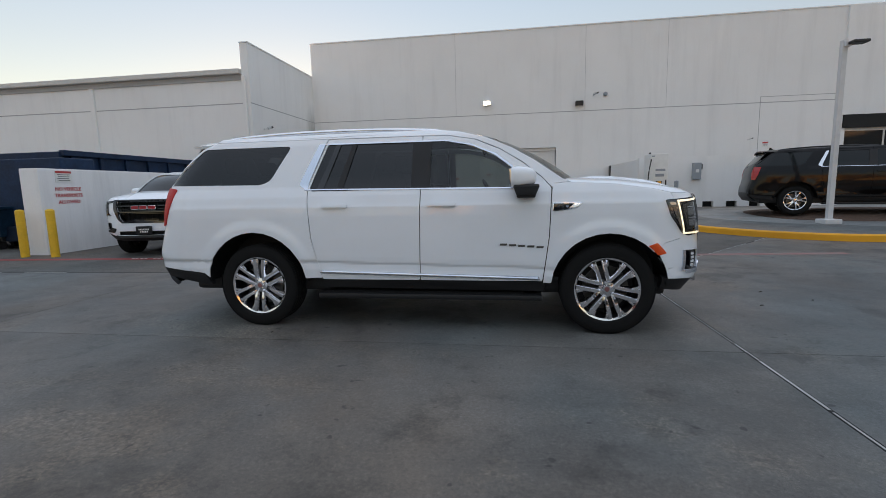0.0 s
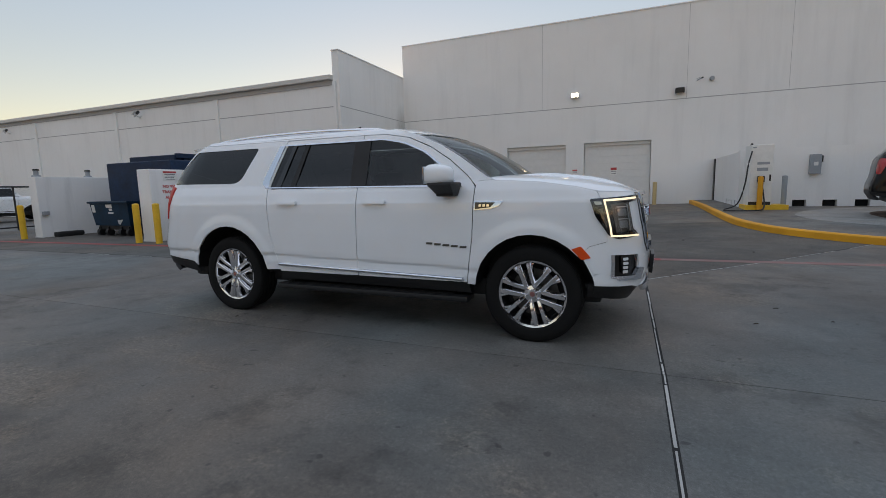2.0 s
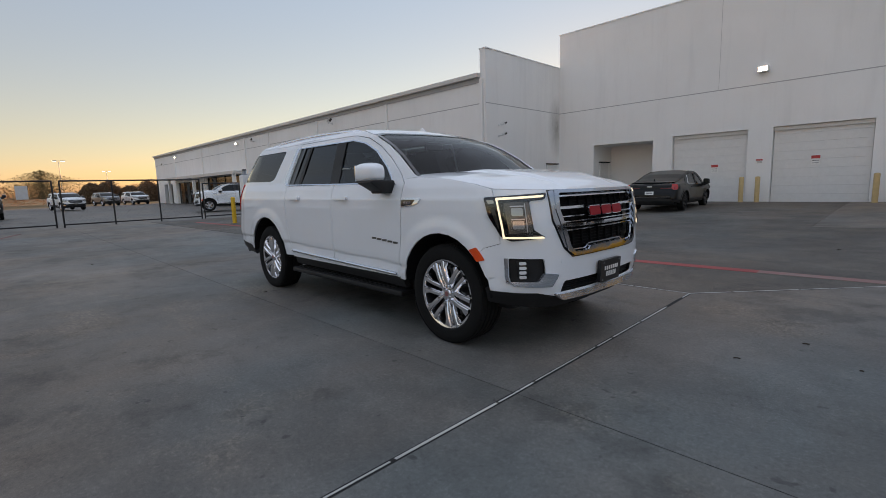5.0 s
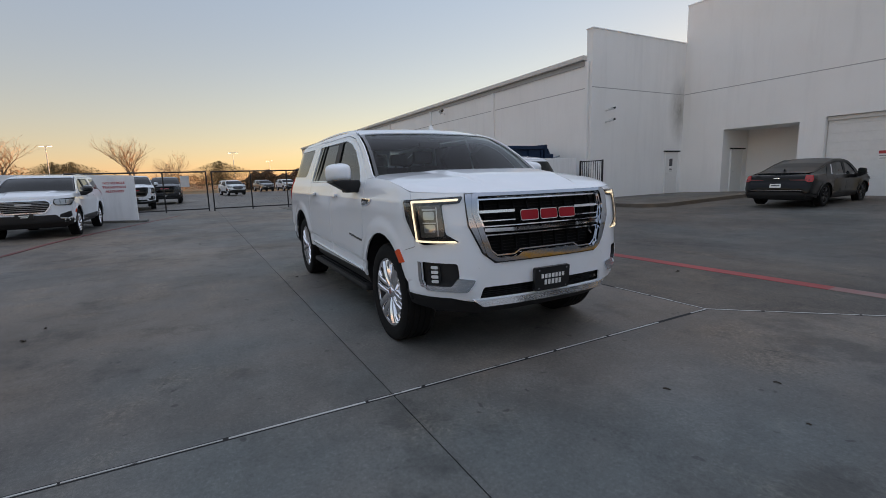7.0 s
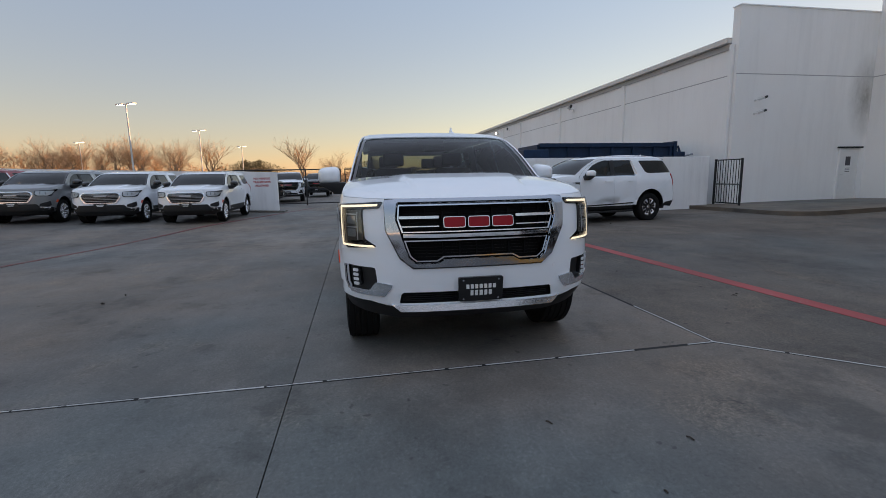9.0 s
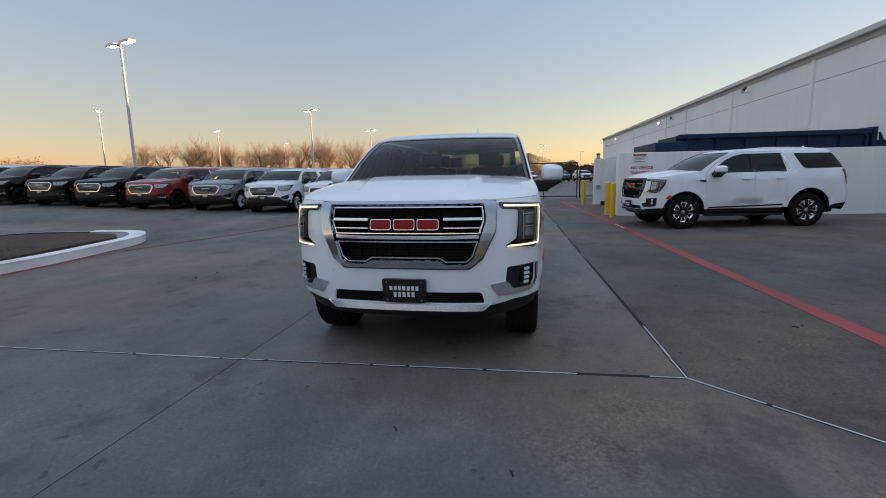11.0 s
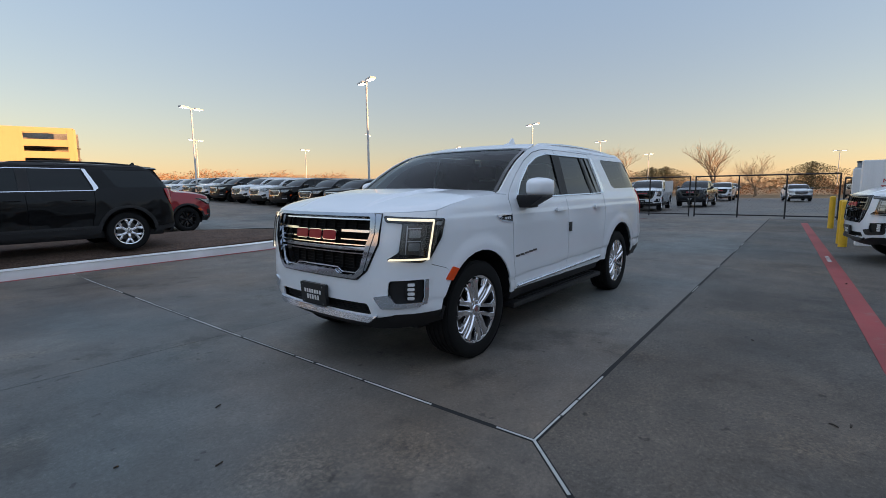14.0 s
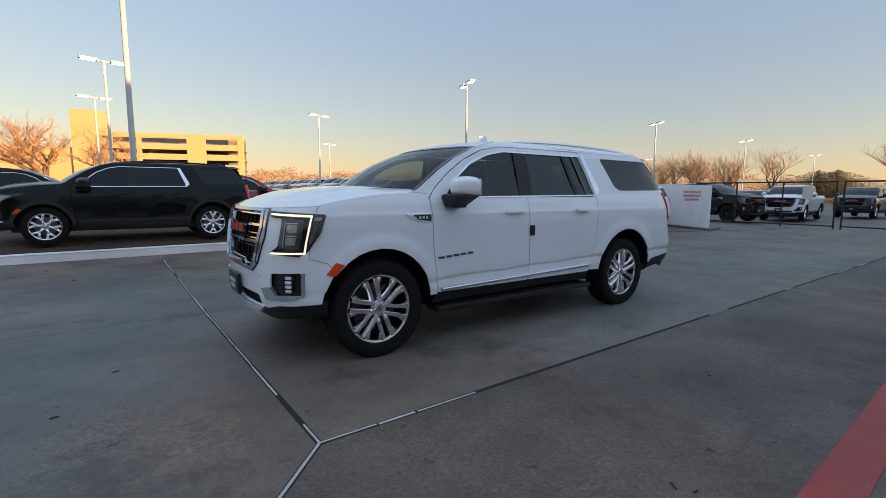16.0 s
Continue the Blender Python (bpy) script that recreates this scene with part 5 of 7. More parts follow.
        for a, b in zip(rim, rim[1:]):
            e = Vector((b.x - a.x, b.y - a.y))
            k = max(0.0, min(1.0, (q - a.xy).dot(e) / max(1e-9, e.length_squared)))
            dd = (a.xy + e * k - q).length
            if dd < d:
                d, zr = dd, a.z + (b.z - a.z) * k
        if d < 0.10:
            w = (1 - (1 - d / 0.10) ** 2) ** 0.75
            z = zr + (z - zr) * w
        return self.warp(Vector((x, y, z)))

    def warp(self, p):
        if not self.xm:
            return p
        z = p.z
        if self.drop and z > 1.36:
            z = 1.36 + (z - 1.36) * lerp(p.x, *self.drop)
        return Vector((lerp(p.x, *self.xm), p.y * self.ky, lerp(z, *self.zm)))


def wheel(name, R, w, rim_r, style, parent_thing):
    """Tyre and rim round the y axis, the outer face at +y."""
    hub = new(name)
    hub.parent = parent_thing
    hub.empty_display_size = 0.1

    def lathe(prof, n, closed=False):
        bm = bmesh.new()
        rings = [[bm.verts.new((r * math.cos(2 * math.pi * i / n), y, r * math.sin(2 * math.pi * i / n))) for i in range(n)] for r, y in prof]
        pairs = list(zip(rings, rings[1:])) + ([(rings[-1], rings[0])] if closed else [])
        for a, b in pairs:
            for i in range(n):
                bm.faces.new((a[i], a[(i + 1) % n], b[(i + 1) % n], b[i]))
        bmesh.ops.recalc_face_normals(bm, faces=bm.faces[:])
        return bm

    h = w / 2
    t = [(rim_r + 0.004, -h * 0.82), (rim_r + 0.02, -h * 0.94), ((rim_r + R) / 2, -h), (R - 0.03, -h * 0.95), (R - 0.006, -h * 0.82)]
    for k in range(5):
        y = -h * 0.7 + k * h * 0.35
        t += [(R, y - h * 0.13), (R, y + h * 0.10), (R - 0.008, y + h * 0.115), (R - 0.008, y + h * 0.20)]
    t += [(R - 0.006, h * 0.82), (R - 0.03, h * 0.95), ((rim_r + R) / 2, h), (rim_r + 0.02, h * 0.94), (rim_r + 0.004, h * 0.82)]
    tyre = part("tyre", lathe(t, 44), M_TYRE, hub, smooth=30)
    r = rim_r
    rim = part("rim", lathe([(r + 0.006, -h * 0.8), (r * 0.92, -h * 0.7), (r * 0.90, h * 0.35), (r * 0.93, h * 0.66), (r * 0.965, h * 0.80), (r + 0.008, h * 0.84), (r + 0.012, h * 0.78)], 44), M_ALLOYD, hub, smooth=40)
    if style not in ("dark", "window"):
        part("rim_lip", lathe([(r * 0.945, h * 0.70), (r * 0.965, h * 0.81), (r + 0.009, h * 0.85), (r + 0.013, h * 0.78)], 44), M_ALLOY, hub, smooth=40)
    part("brake_disc", lathe([(0.06, -h * 0.05), (r * 0.72, -h * 0.05), (r * 0.72, h * 0.05), (0.06, h * 0.05)], 32, True), M_DISC, hub, smooth=30)
    part("wheel_back", lathe([(0.02, -h * 0.25), (r * 0.9, -h * 0.25), (r * 0.9, -h * 0.3), (0.02, -h * 0.3)], 24, True), M_TRIMB, hub)
    y0 = h * 0.70
    many, dull = bmesh.new(), bmesh.new()

    def add(nm, bm, mat):
        if style == "hero":
            part(nm, bm, mat, hub, smooth=50)
        else:
            merge(dull if mat == M_ALLOYD and style == "window" else many, bm)

    def spoke(ang, half, r0, r1, bend=0.0, wide=0.0, side=0.0, dip=0.0):
        bm = bmesh.new()
        secs = []
        for k in range(6):
            q = k / 5
            rr = r0 + (r1 - r0) * q
            a = ang + bend * q
            yy = y0 + h * 0.16 * q + 0.012 * math.sin(math.pi * q) - dip
            ww = half * (1 + wide * q)
            c, s = math.cos(a), math.sin(a)
            tx, tz = -s, c
            ring = []
            for o, dy in ((-ww * 1.15, -0.05), (-ww, -0.008), (-ww * 0.55, 0.006), (ww * 0.55, 0.006), (ww, -0.008), (ww * 1.15, -0.05)):
                o += side * (1 + 0.35 * q)
                ring.append(bm.verts.new((rr * c + tx * o, yy + dy, rr * s + tz * o)))
            secs.append(ring)
        for p0, p1 in zip(secs, secs[1:]):
            for i in range(5):
                bm.faces.new((p0[i], p0[i + 1], p1[i + 1], p1[i]))
        bmesh.ops.recalc_face_normals(bm, faces=bm.faces[:])
        return bm

    if style == "hero":
        for k in range(6):
            a = math.pi / 6 + k * math.pi / 3
            for s in (-1, 1):
                add("spoke", spoke(a, 0.0205, 0.05, r * 0.955, wide=0.22, side=s * 0.034), M_ALLOY)
                add("spoke", spoke(a + s * 0.24, 0.011, r * 0.60, r * 0.955, s * 0.075, wide=0.5, dip=0.004), M_ALLOY)
    elif style == "y":
        for k in range(6):
            a = k * math.pi / 3 + 0.5
            add("spoke", spoke(a, 0.026, 0.05, r * 0.55), M_ALLOY)
            for s in (-1, 1):
                add("spoke", spoke(a + s * 0.06, 0.020, r * 0.5, r * 0.95, s * 0.2, wide=0.6), M_ALLOY)
    elif style == "window":
        for k in range(6):
            a = k * math.pi / 3 + 0.3
            add("spoke", spoke(a, 0.05, 0.05, r * 0.94, wide=0.25), M_ALLOYD)
            for s in (-1, 1):
                add("spoke", spoke(a + s * 0.30, 0.016, 0.09, r * 0.9, -s * 0.08, wide=0.3), M_ALLOY)
            add("spoke", spoke(a + math.pi / 6, 0.062, r * 0.78, r * 0.93, 0, wide=0.25), M_ALLOY)
    else:
        for k in range(5):
            a = k * 2 * math.pi / 5 + 0.3
            for s in (-1, 1):
                add("spoke", spoke(a + s * 0.17, 0.02, 0.05, r * 0.95, s * 0.05, wide=0.3), M_ALLOY if style == "plain" else M_ALLOYD)
    if style != "hero":
        part("spokes", many, M_ALLOYD if style == "dark" else M_ALLOY, hub, smooth=50)
    else:
        many.free()
    if style == "window":
        part("spokes", dull, M_ALLOYD, hub, smooth=50)
    else:
        dull.free()
    part("center_cap", lathe([(0.002, y0 + 0.014), (0.036, y0 + 0.012), (0.042, y0 + 0.002), (0.072, y0 - 0.004), (0.085, y0 - 0.05)], 24), M_ALLOY if style != "dark" else M_ALLOYD, hub, smooth=40)
    if style == "hero":
        part("cap_badge", lathe([(0.001, y0 + 0.0165), (0.020, y0 + 0.016), (0.023, y0 + 0.012)], 20), M_CAPR, hub, smooth=40)
    for k in range(6 if style == "hero" else 0):
        a = k * math.pi / 3
        c, s = 0.066 * math.cos(a), 0.066 * math.sin(a)
        part("lug_nut", rod((c, y0 - 0.03, s), (c, y0 + 0.016, s), 0.011, 0.009, 6), M_CHROME, hub)
    return hub


def suv(name, label, paint, sh=None, at=None, hero=False, style="hero", grille="big", wheel_r=0.418, rim_r=0.270, tyre_w=0.275, group="", fine=0.16, chrome=False, body_kind="suv"):
    """A sport utility vehicle with the nose along +x, its wheels on z = 0."""
    sh = sh or Shape()
    v = thing(name, label, "car", at, group)
    S, F, R = sh.S, sh.F, sh.R
    rise = 0.018 if hero else None
    near = 0.032 if hero else fine
    body = lambda a, b: sh.body(a, b)
    sides = [(lambda a, b: sh.body(a, b), -1), (lambda a, b: Vector((lambda p: (p.x, -p.y, p.z))(sh.body(a, b))), 1)]
    fa, ra = Shape.ARCH
    archf = arch_pts(fa[0], fa[1], fa[2], 0.475)
    archr = arch_pts(ra[0], ra[1], ra[2], 0.50)
    glass_r = M_GLASSD if hero else M_GLASSO
    glass_f = M_GLASSF if hero else M_GLASSO
    bright = M_CHROME if grille == "big" else M_GLOSSB
    for f, sg in sides:
        PT = lambda pts: [S(*q[:2]) for q in pts]
        fender = [(1.165, 0.478), (1.222, 0.9), (1.238, 1.25), (1.25, 1.375), (1.40, 1.386), (1.82, 1.362), (2.19, 1.316), (2.315, 1.274), (2.33, 1.18), (2.34, 0.8815), (2.20, 0.8415), (2.135, 0.7755)]
        fender += [p for p in archf if p[0] < 2.12]
        surf("front_fender", f, [PT(fender)], paint, v, near, step2=near)
        fd = [(1.158, 0.49), (1.214, 0.9), (1.230, 1.25), (1.236, 1.34), (1.15, 1.435), (0.98, 1.575), (0.78, 1.70), (0.55, 1.80), (0.30, 1.845), (0.05, 1.852), (0.043, 1.3), (0.022, 0.49)]
        hole = rnd([(0.05, 1.352), (0.06, 1.80), (0.28, 1.795), (0.50, 1.752, 0.1), (0.72, 1.66, 0.1), (0.93, 1.50, 0.1), (1.055, 1.352)], 0.03, 3)
        dr = surf("front_door", f, [PT(rnd(fd, 0.012, 2)), PT(hole)], paint, v, fine, step2=rise)
        surf("window_glass", f, [PT(hole)], glass_f, dr, 0.3, -0.008, 0.004)
        rd = [(0.014, 0.49), (0.035, 1.3), (0.042, 1.852), (-0.90, 1.852), (-0.985, 1.64), (-1.085, 1.39), (-1.078, 1.25), (-1.055, 0.9), (-0.965, 0.49)]
        hole2 = rnd([(0.03, 1.352), (0.022, 1.80), (-0.90, 1.806), (-1.07, 1.385), (-1.05, 1.352)], 0.03, 3)
        dr2 = surf("rear_door", f, [PT(rnd(rd, 0.012, 2)), PT(hole2)], paint, v, fine, step2=rise)
        surf("window_glass", f, [PT(hole2)], glass_r, dr2, 0.3, -0.008, 0.004)
        surf("pillar_trim", f, [PT([(0.125, 1.355), (0.135, 1.80), (-0.045, 1.804), (-0.055, 1.355)])], M_TRIMB, dr2, 0.2, 0.003, 0.01)
        if hero:
            surf("pillar_trim", f, [PT([(-0.735, 1.357), (-0.60, 1.80), (-0.645, 1.802), (-0.80, 1.357)])], M_TRIMB, dr2, 0.2, 0.002, 0.008, "black upright window bar")
            surf("pillar_trim", f, [PT([(-0.93, 1.357), (-0.765, 1.80), (-0.81, 1.804), (-1.00, 1.357)])], M_GLOSSB, dr2, 0.2, 0.002, 0.008)
        q = [(-0.908, 1.858), (-0.993, 1.64), (-1.093, 1.385), (-1.086, 1.25), (-1.063, 0.9), (-0.99, 0.60), (-0.975, 0.505)] + [p for p in archr if p[0] > -2.235] + [(-2.235, 0.545), (-2.45, 0.575), (-2.62, 0.60), (-2.69, 0.62), (-2.69, 1.0), (-2.69, 1.40), (-2.70, 1.45), (-2.63, 1.62), (-2.56, 1.80), (-2.42, 1.862)]
        qh = rnd([(-1.285, 1.802), (-1.49, 1.465), (-1.585, 1.425), (-2.665, 1.437), (-2.535, 1.80)], 0.05, 4)
        qp = surf("quarter_panel", f, [PT(q)] + ([PT(qh)] if body_kind != "pickup" else []), paint, v, near, step2=near)
        if body_kind != "pickup":
            surf("window_glass", f, [PT(qh)], glass_r, qp, 0.3, -0.006, 0.004)
        ap = [(1.262, 1.383), (1.405, 1.392), (1.335, 1.42), (1.08, 1.60), (0.885, 1.715), (0.66, 1.815), (0.40, 1.885), (0.16, 1.915), (-0.9, 1.915), (-2.35, 1.90), (-2.42, 1.868), (-0.905, 1.864), (0.05, 1.858), (0.30, 1.851), (0.555, 1.806), (0.785, 1.706), (0.985, 1.581), (1.155, 1.441), (1.243, 1.346)]
        surf("roof_side", f, [PT(ap)], paint, v, fine)
        # bright trim
        if grille != "plainmid":
            ct = [(-0.99, 1.81), (-0.925, 1.81), (-1.075, 1.44), (-1.085, 1.372), (-1.115, 1.372), (-1.175, 1.41), (-1.165, 1.45)]
            surf("chrome_blade", f, [PT(rnd(ct, 0.015, 3))], M_CHROME if hero else M_ALLOY, qp, 0.2, 0.006, 0.012)
        surf("belt_moulding", f, [PT([(1.12, 1.336), (-1.12, 1.362), (-1.12, 1.373), (1.10, 1.348)])], M_CHROME, v, 0.3, 0.007, 0.012)
        surf("window_moulding", f, [PT([(-0.92, 1.812), (0.28, 1.806), (0.51, 1.762), (0.735, 1.668), (0.945, 1.508), (1.075, 1.355), (1.06, 1.352), (0.935, 1.494), (0.72, 1.656), (0.50, 1.75), (0.27, 1.795), (-0.92, 1.80)])], M_CHROME if hero or chrome else M_TRIMB, v, 0.2, 0.005, 0.012)
        # lower body
        surf("rocker", f, [PT([(1.165, 0.472), (-0.97, 0.50), (-1.0, 0.395), (1.18, 0.38)])], M_TRIMB, v, 0.3, -0.02, 0.05)
        surf("sill_strip", f, [PT([(1.13, 0.535), (-0.955, 0.580), (-0.99, 0.564), (-0.955, 0.550), (1.14, 0.504)])], M_SATIN if hero else M_TRIMB, v, 0.3, 0.012, 0.02)
        if hero:
            pts = [f(*S(1.12 - 2.08 * k / 14, 0.512 + 0.052 * k / 14)) + Vector((0, sg * 0.012, 0.004)) for k in range(15)]
            part("sill_bar", hose(pts, 0.0135, 10), M_CHROME, v, "bright chrome sill bar", smooth=60)
        surf("rear_valance", f, [PT([(-2.238, 0.535), (-2.45, 0.565), (-2.62, 0.59), (-2.70, 0.61), (-2.60, 0.50), (-2.42, 0.455), (-2.20, 0.41)])], M_TRIMB, v, 0.2, -0.004, 0.05)
        for hx in (0.245, -0.80):
            surf("door_handle", f, [PT(rnd([(hx - 0.13, 1.195), (hx + 0.13, 1.192), (hx + 0.125, 1.222), (hx - 0.125, 1.225)], 0.014, 3))], paint, v, 0.05, 0.034, 0.022)
            surf("handle_recess", f, [PT(rnd([(hx - 0.10, 1.178), (hx + 0.10, 1.176), (hx + 0.09, 1.238), (hx - 0.09, 1.24)], 0.03, 3))], paint, v, 0.05, 0.002, 0.001)
        if grille in ("big", "dark_frame"):
            surf("fender_badge", f, [PT([(1.245, 1.205), (1.50, 1.205), (1.46, 1.165), (1.40, 1.145), (1.245, 1.13)])], M_CHROME, v, 0.3, 0.008, 0.01)
        if grille in ("big", "dark_frame"):
            surf("badge_inlay", f, [PT([(1.252, 1.198), (1.43, 1.197), (1.385, 1.155), (1.252, 1.14)])], M_GLOSSB, v, 0.3, 0.011, 0.004)
        if hero:
            for k in range(3):
                surf("badge_mark", f, [PT([(1.285 + 0.035 * k, 1.162), (1.308 + 0.035 * k, 1.162), (1.310 + 0.035 * k, 1.183), (1.288 + 0.035 * k, 1.183)])], M_CHROME, v, 0.3, 0.013, 0.003)
            for k in range(5):
                x = 0.775 + 0.082 * k
                zz = 0.833 - 0.006 * k
                surf("emblem_letter", f, [PT([(x, zz - 0.009), (x + 0.062, zz - 0.009), (x + 0.066, zz + 0.009), (x + 0.004, zz + 0.009)])], M_DISC, v, 0.3, 0.006, 0.006, "plain dull metal emblem block")
        ring = lambda r, a0, a1: [(fa[0] + r * math.cos(radians(a0 + (a1 - a0) * k / 4)), fa[1] + r * math.sin(radians(a0 + (a1 - a0) * k / 4))) for k in range(5)]
        surf("side_marker", f, [PT(rnd(ring(0.506, 50, 37) + ring(0.575, 34, 46), 0.008, 2))], M_AMBER, v, 0.03, 0.008, 0.012, "amber side marker lens")
        surf("tail_lamp", f, [PT(rnd([(-2.53, 1.40), (-2.66, 1.42), (-2.675, 1.20), (-2.66, 1.03), (-2.605, 1.03), (-2.575, 1.16)], 0.02, 3))], M_TAILON if hero else M_LENSR, v, 0.08, 0.012, 0.02, "red tail lamp lens")
        # wheel housings
        for ax, az, rr in Shape.ARCH:
            bm = bmesh.new()
            n = 20
            rows = []
            for i in range(n + 1):
                a = 0.06 + (math.pi - 0.12) * i / n
                rows.append([bm.verts.new(sh.warp(Vector((ax + (rr + 0.012) * math.cos(a), sg * y, az + (rr + 0.012) * math.sin(a))))) for y in (1.0, 0.62)] + [bm.verts.new(sh.warp(Vector((ax, sg * 0.62, az))))])
            for p0, p1 in zip(rows, rows[1:]):
                bm.faces.new((p0[0], p0[1], p1[1], p1[0]))
                bm.faces.new((p0[1], p0[2], p1[1]))
            bmesh.ops.recalc_face_normals(bm, faces=bm.faces[:])
            part("wheel_housing", bm, M_TRIMB, v)
        # mirror
        mx = sh.warp(Vector((0.95, sg * 0.99, 1.33)))
        mr = new("door_mirror")
        mr.parent = v
        mr.matrix_basis = pose(mx.x, mx.y, mx.z, 0, 0, 0)
        bm = bmesh.new()
        bmesh.ops.create_uvsphere(bm, u_segments=24, v_segments=16, radius=1.0)
        for vv in bm.verts:
            c = vv.co
            m4 = (abs(c.x) ** 3.6 + abs(c.y) ** 3.6 + abs(c.z) ** 3.6) ** (1 / 3.6)
            c = c / m4
            x = c.x * (0.145 if c.x > 0 else 0.085)
            sq = 1 - 0.16 * max(0.0, c.x)
            vv.co = Vector((x + 0.0, (0.172 + c.y * 0.112 * sq - 0.02 * max(0, c.x)) * sg, 0.108 + c.z * 0.094 * sq * (1 - 0.12 * c.y)))
        bmesh.ops.recalc_face_normals(bm, faces=bm.faces[:])
        part("mirror_cap", bm, paint if hero or grille not in ("mid", "clad") else M_GLOSSB, mr, smooth=80)
        bm = box(-0.05, 0.0, -0.075, 0.17, 0.27, 0.045, 0.02)
        for vv in bm.verts:
            if vv.co.z < 0:
                vv.co.y = vv.co.y * 0.5
                vv.co.x = 0.06 + (vv.co.x - 0.06) * 0.75
            vv.co.y *= sg
        bmesh.ops.recalc_face_normals(bm, faces=bm.faces[:])
        part("mirror_base", bm, M_TRIMB, mr, smooth=40)
        bm = box(-0.085, 0.085, 0.035, -0.071, 0.26, 0.18, 0.006)
        for vv in bm.verts:
            vv.co.y *= sg
        bmesh.ops.recalc_face_normals(bm, faces=bm.faces[:])
        part("mirror_glass", bm, M_CHROME if hero else M_GLASSO, mr)
        # running board
        if grille in ("big", "dark_frame"):
            bm = box(-1.02, 0.80, 0.30, 1.16, 1.02, 0.355, 0.02)
            for vv in bm.verts:
                if abs(vv.co.x) > 0.9 and vv.co.y > 0.9:
                    vv.co.y -= 0.06 * (abs(vv.co.x) - 0.9)
                vv.co = sh.warp(Vector((vv.co.x, vv.co.y * sg, vv.co.z)))
            bmesh.ops.recalc_face_normals(bm, faces=bm.faces[:])
            rb = part("running_board", bm, M_TRIMB, v, smooth=40)
            for k in range(3):
                part("tread_strip", box(-0.9, sg * (0.86 + 0.05 * k) - 0.012, 0.354, 1.0, sg * (0.86 + 0.05 * k) + 0.012, 0.361), M_TYRE, rb) if hero else None
        # roof rail
        rl = [] if body_kind != "suv" else smooth_line([sh.roof(x, sg * 0.70) + Vector((0, 0, dz)) for x, dz in ((0.22, 0.0), (0.08, 0.02), (-0.6, 0.034), (-1.4, 0.034), (-1.95, 0.024), (-2.1, 0.0))], 4)
        if rl:
            part("roof_rail", hose(rl, 0.019, 8), M_ALLOY if paint != M_BLACK else M_TRIMB, v, smooth=50)
        # headlamp
        if grille in ("big", "dark_frame"):
            mir = (lambda a, b: sh.body(a, b)) if sg < 0 else (lambda a, b: Vector((lambda p: (p.x, -p.y, p.z))(sh.body(a, b))))
            hl = [S(2.235, 1.215), F(-0.68, 1.238), F(-0.70, 1.190), F(-0.818, 1.182), F(-0.808, 0.975), F(-0.722, 0.915), F(-0.93, 0.897), S(2.352, 0.93), S(2.262, 1.08)]
            lamp = surf("headlamp", mir, [rnd(hl, 0.018, 3)], M_GLOSSB, v, 0.05, 0.004, 0.03, "dark headlamp housing with bright C-shaped light")
            drl = [F(-0.712, 1.220), S(2.340, 1.208), S(2.366, 0.917), F(-0.735, 0.910), F(-0.748, 0.925), S(2.379, 0.931), S(2.354, 1.194), F(-0.715, 1.205)]
            surf("light_strip", mir, [rnd(drl, 0.008, 2)], M_DRL if hero else M_DRLOFF, lamp, 0.03, 0.012, 0.004, "glowing warm white running light" if hero else "")
            surf("reflector", mir, [rnd([F(-0.824, 1.180), S(2.392, 1.174), S(2.408, 0.950), F(-0.815, 0.962)], 0.008, 2)], M_BOWL, lamp, 0.03, 0.007, 0.003)
            for z0, z1 in ((1.078, 1.135), (0.985, 1.042)):
                surf("projector", mir, [rnd([F(-0.862, z0), F(-0.918, z0), F(-0.918, z1), F(-0.862, z1)], 0.012, 3)], M_LENSG, lamp, 0.03, 0.012, 0.006)
                surf("lens_bar", mir, [rnd([F(-0.855, z1 + 0.008), F(-0.922, z1 + 0.008), F(-0.922, z1 + 0.016), F(-0.855, z1 + 0.016)], 0.003, 2)], M_REFL, lamp, 0.03, 0.014, 0.003)
            surf("lens_bar", mir, [[F(-0.846, 0.962), F(-0.852, 0.962), F(-0.852, 1.165), F(-0.846, 1.165)]], M_REFL, lamp, 0.03, 0.014, 0.003)
            surf("reflector", mir, [rnd([S(2.262, 1.196), S(2.322, 1.194), S(2.328, 1.172), S(2.278, 1.166)], 0.005, 2)], M_LENSG, lamp, 0.03, 0.010, 0.003, "pale upper side facet")
            surf("reflector", mir, [rnd([S(2.290, 1.135), S(2.326, 1.138), S(2.346, 1.000), S(2.338, 0.985)], 0.006, 2)], M_BOWL, lamp, 0.03, 0.010, 0.003, "dark slanted side facet")
            surf("lamp_cover", mir, [rnd(hl, 0.018, 3)], M_LENSC, lamp, 0.06, 0.022, 0.0)
            # fog pocket
            fp = rnd([F(-0.945, 0.775), F(-0.745, 0.76), F(-0.735, 0.65), F(-0.80, 0.575), F(-0.945, 0.585)], 0.02, 3)
            pk = surf("fog_pocket", mir, [fp], M_TRIMB, v, 0.05, -0.03, 0.0)
            surf("fog_lamp", mir, [rnd([F(-0.915, 0.76), F(-0.855, 0.755), F(-0.85, 0.62), F(-0.905, 0.61)], 0.02, 3)], M_GLOSSB, pk, 0.04, 0.0, 0.03)
            for kz in range(4):
                surf("led", mir, [rnd([F(-0.902, 0.622 + 0.034 * kz), F(-0.865, 0.622 + 0.034 * kz), F(-0.865, 0.645 + 0.034 * kz), F(-0.902, 0.645 + 0.034 * kz)], 0.008, 2)], M_LED, pk, 0.04, 0.004, 0.003)
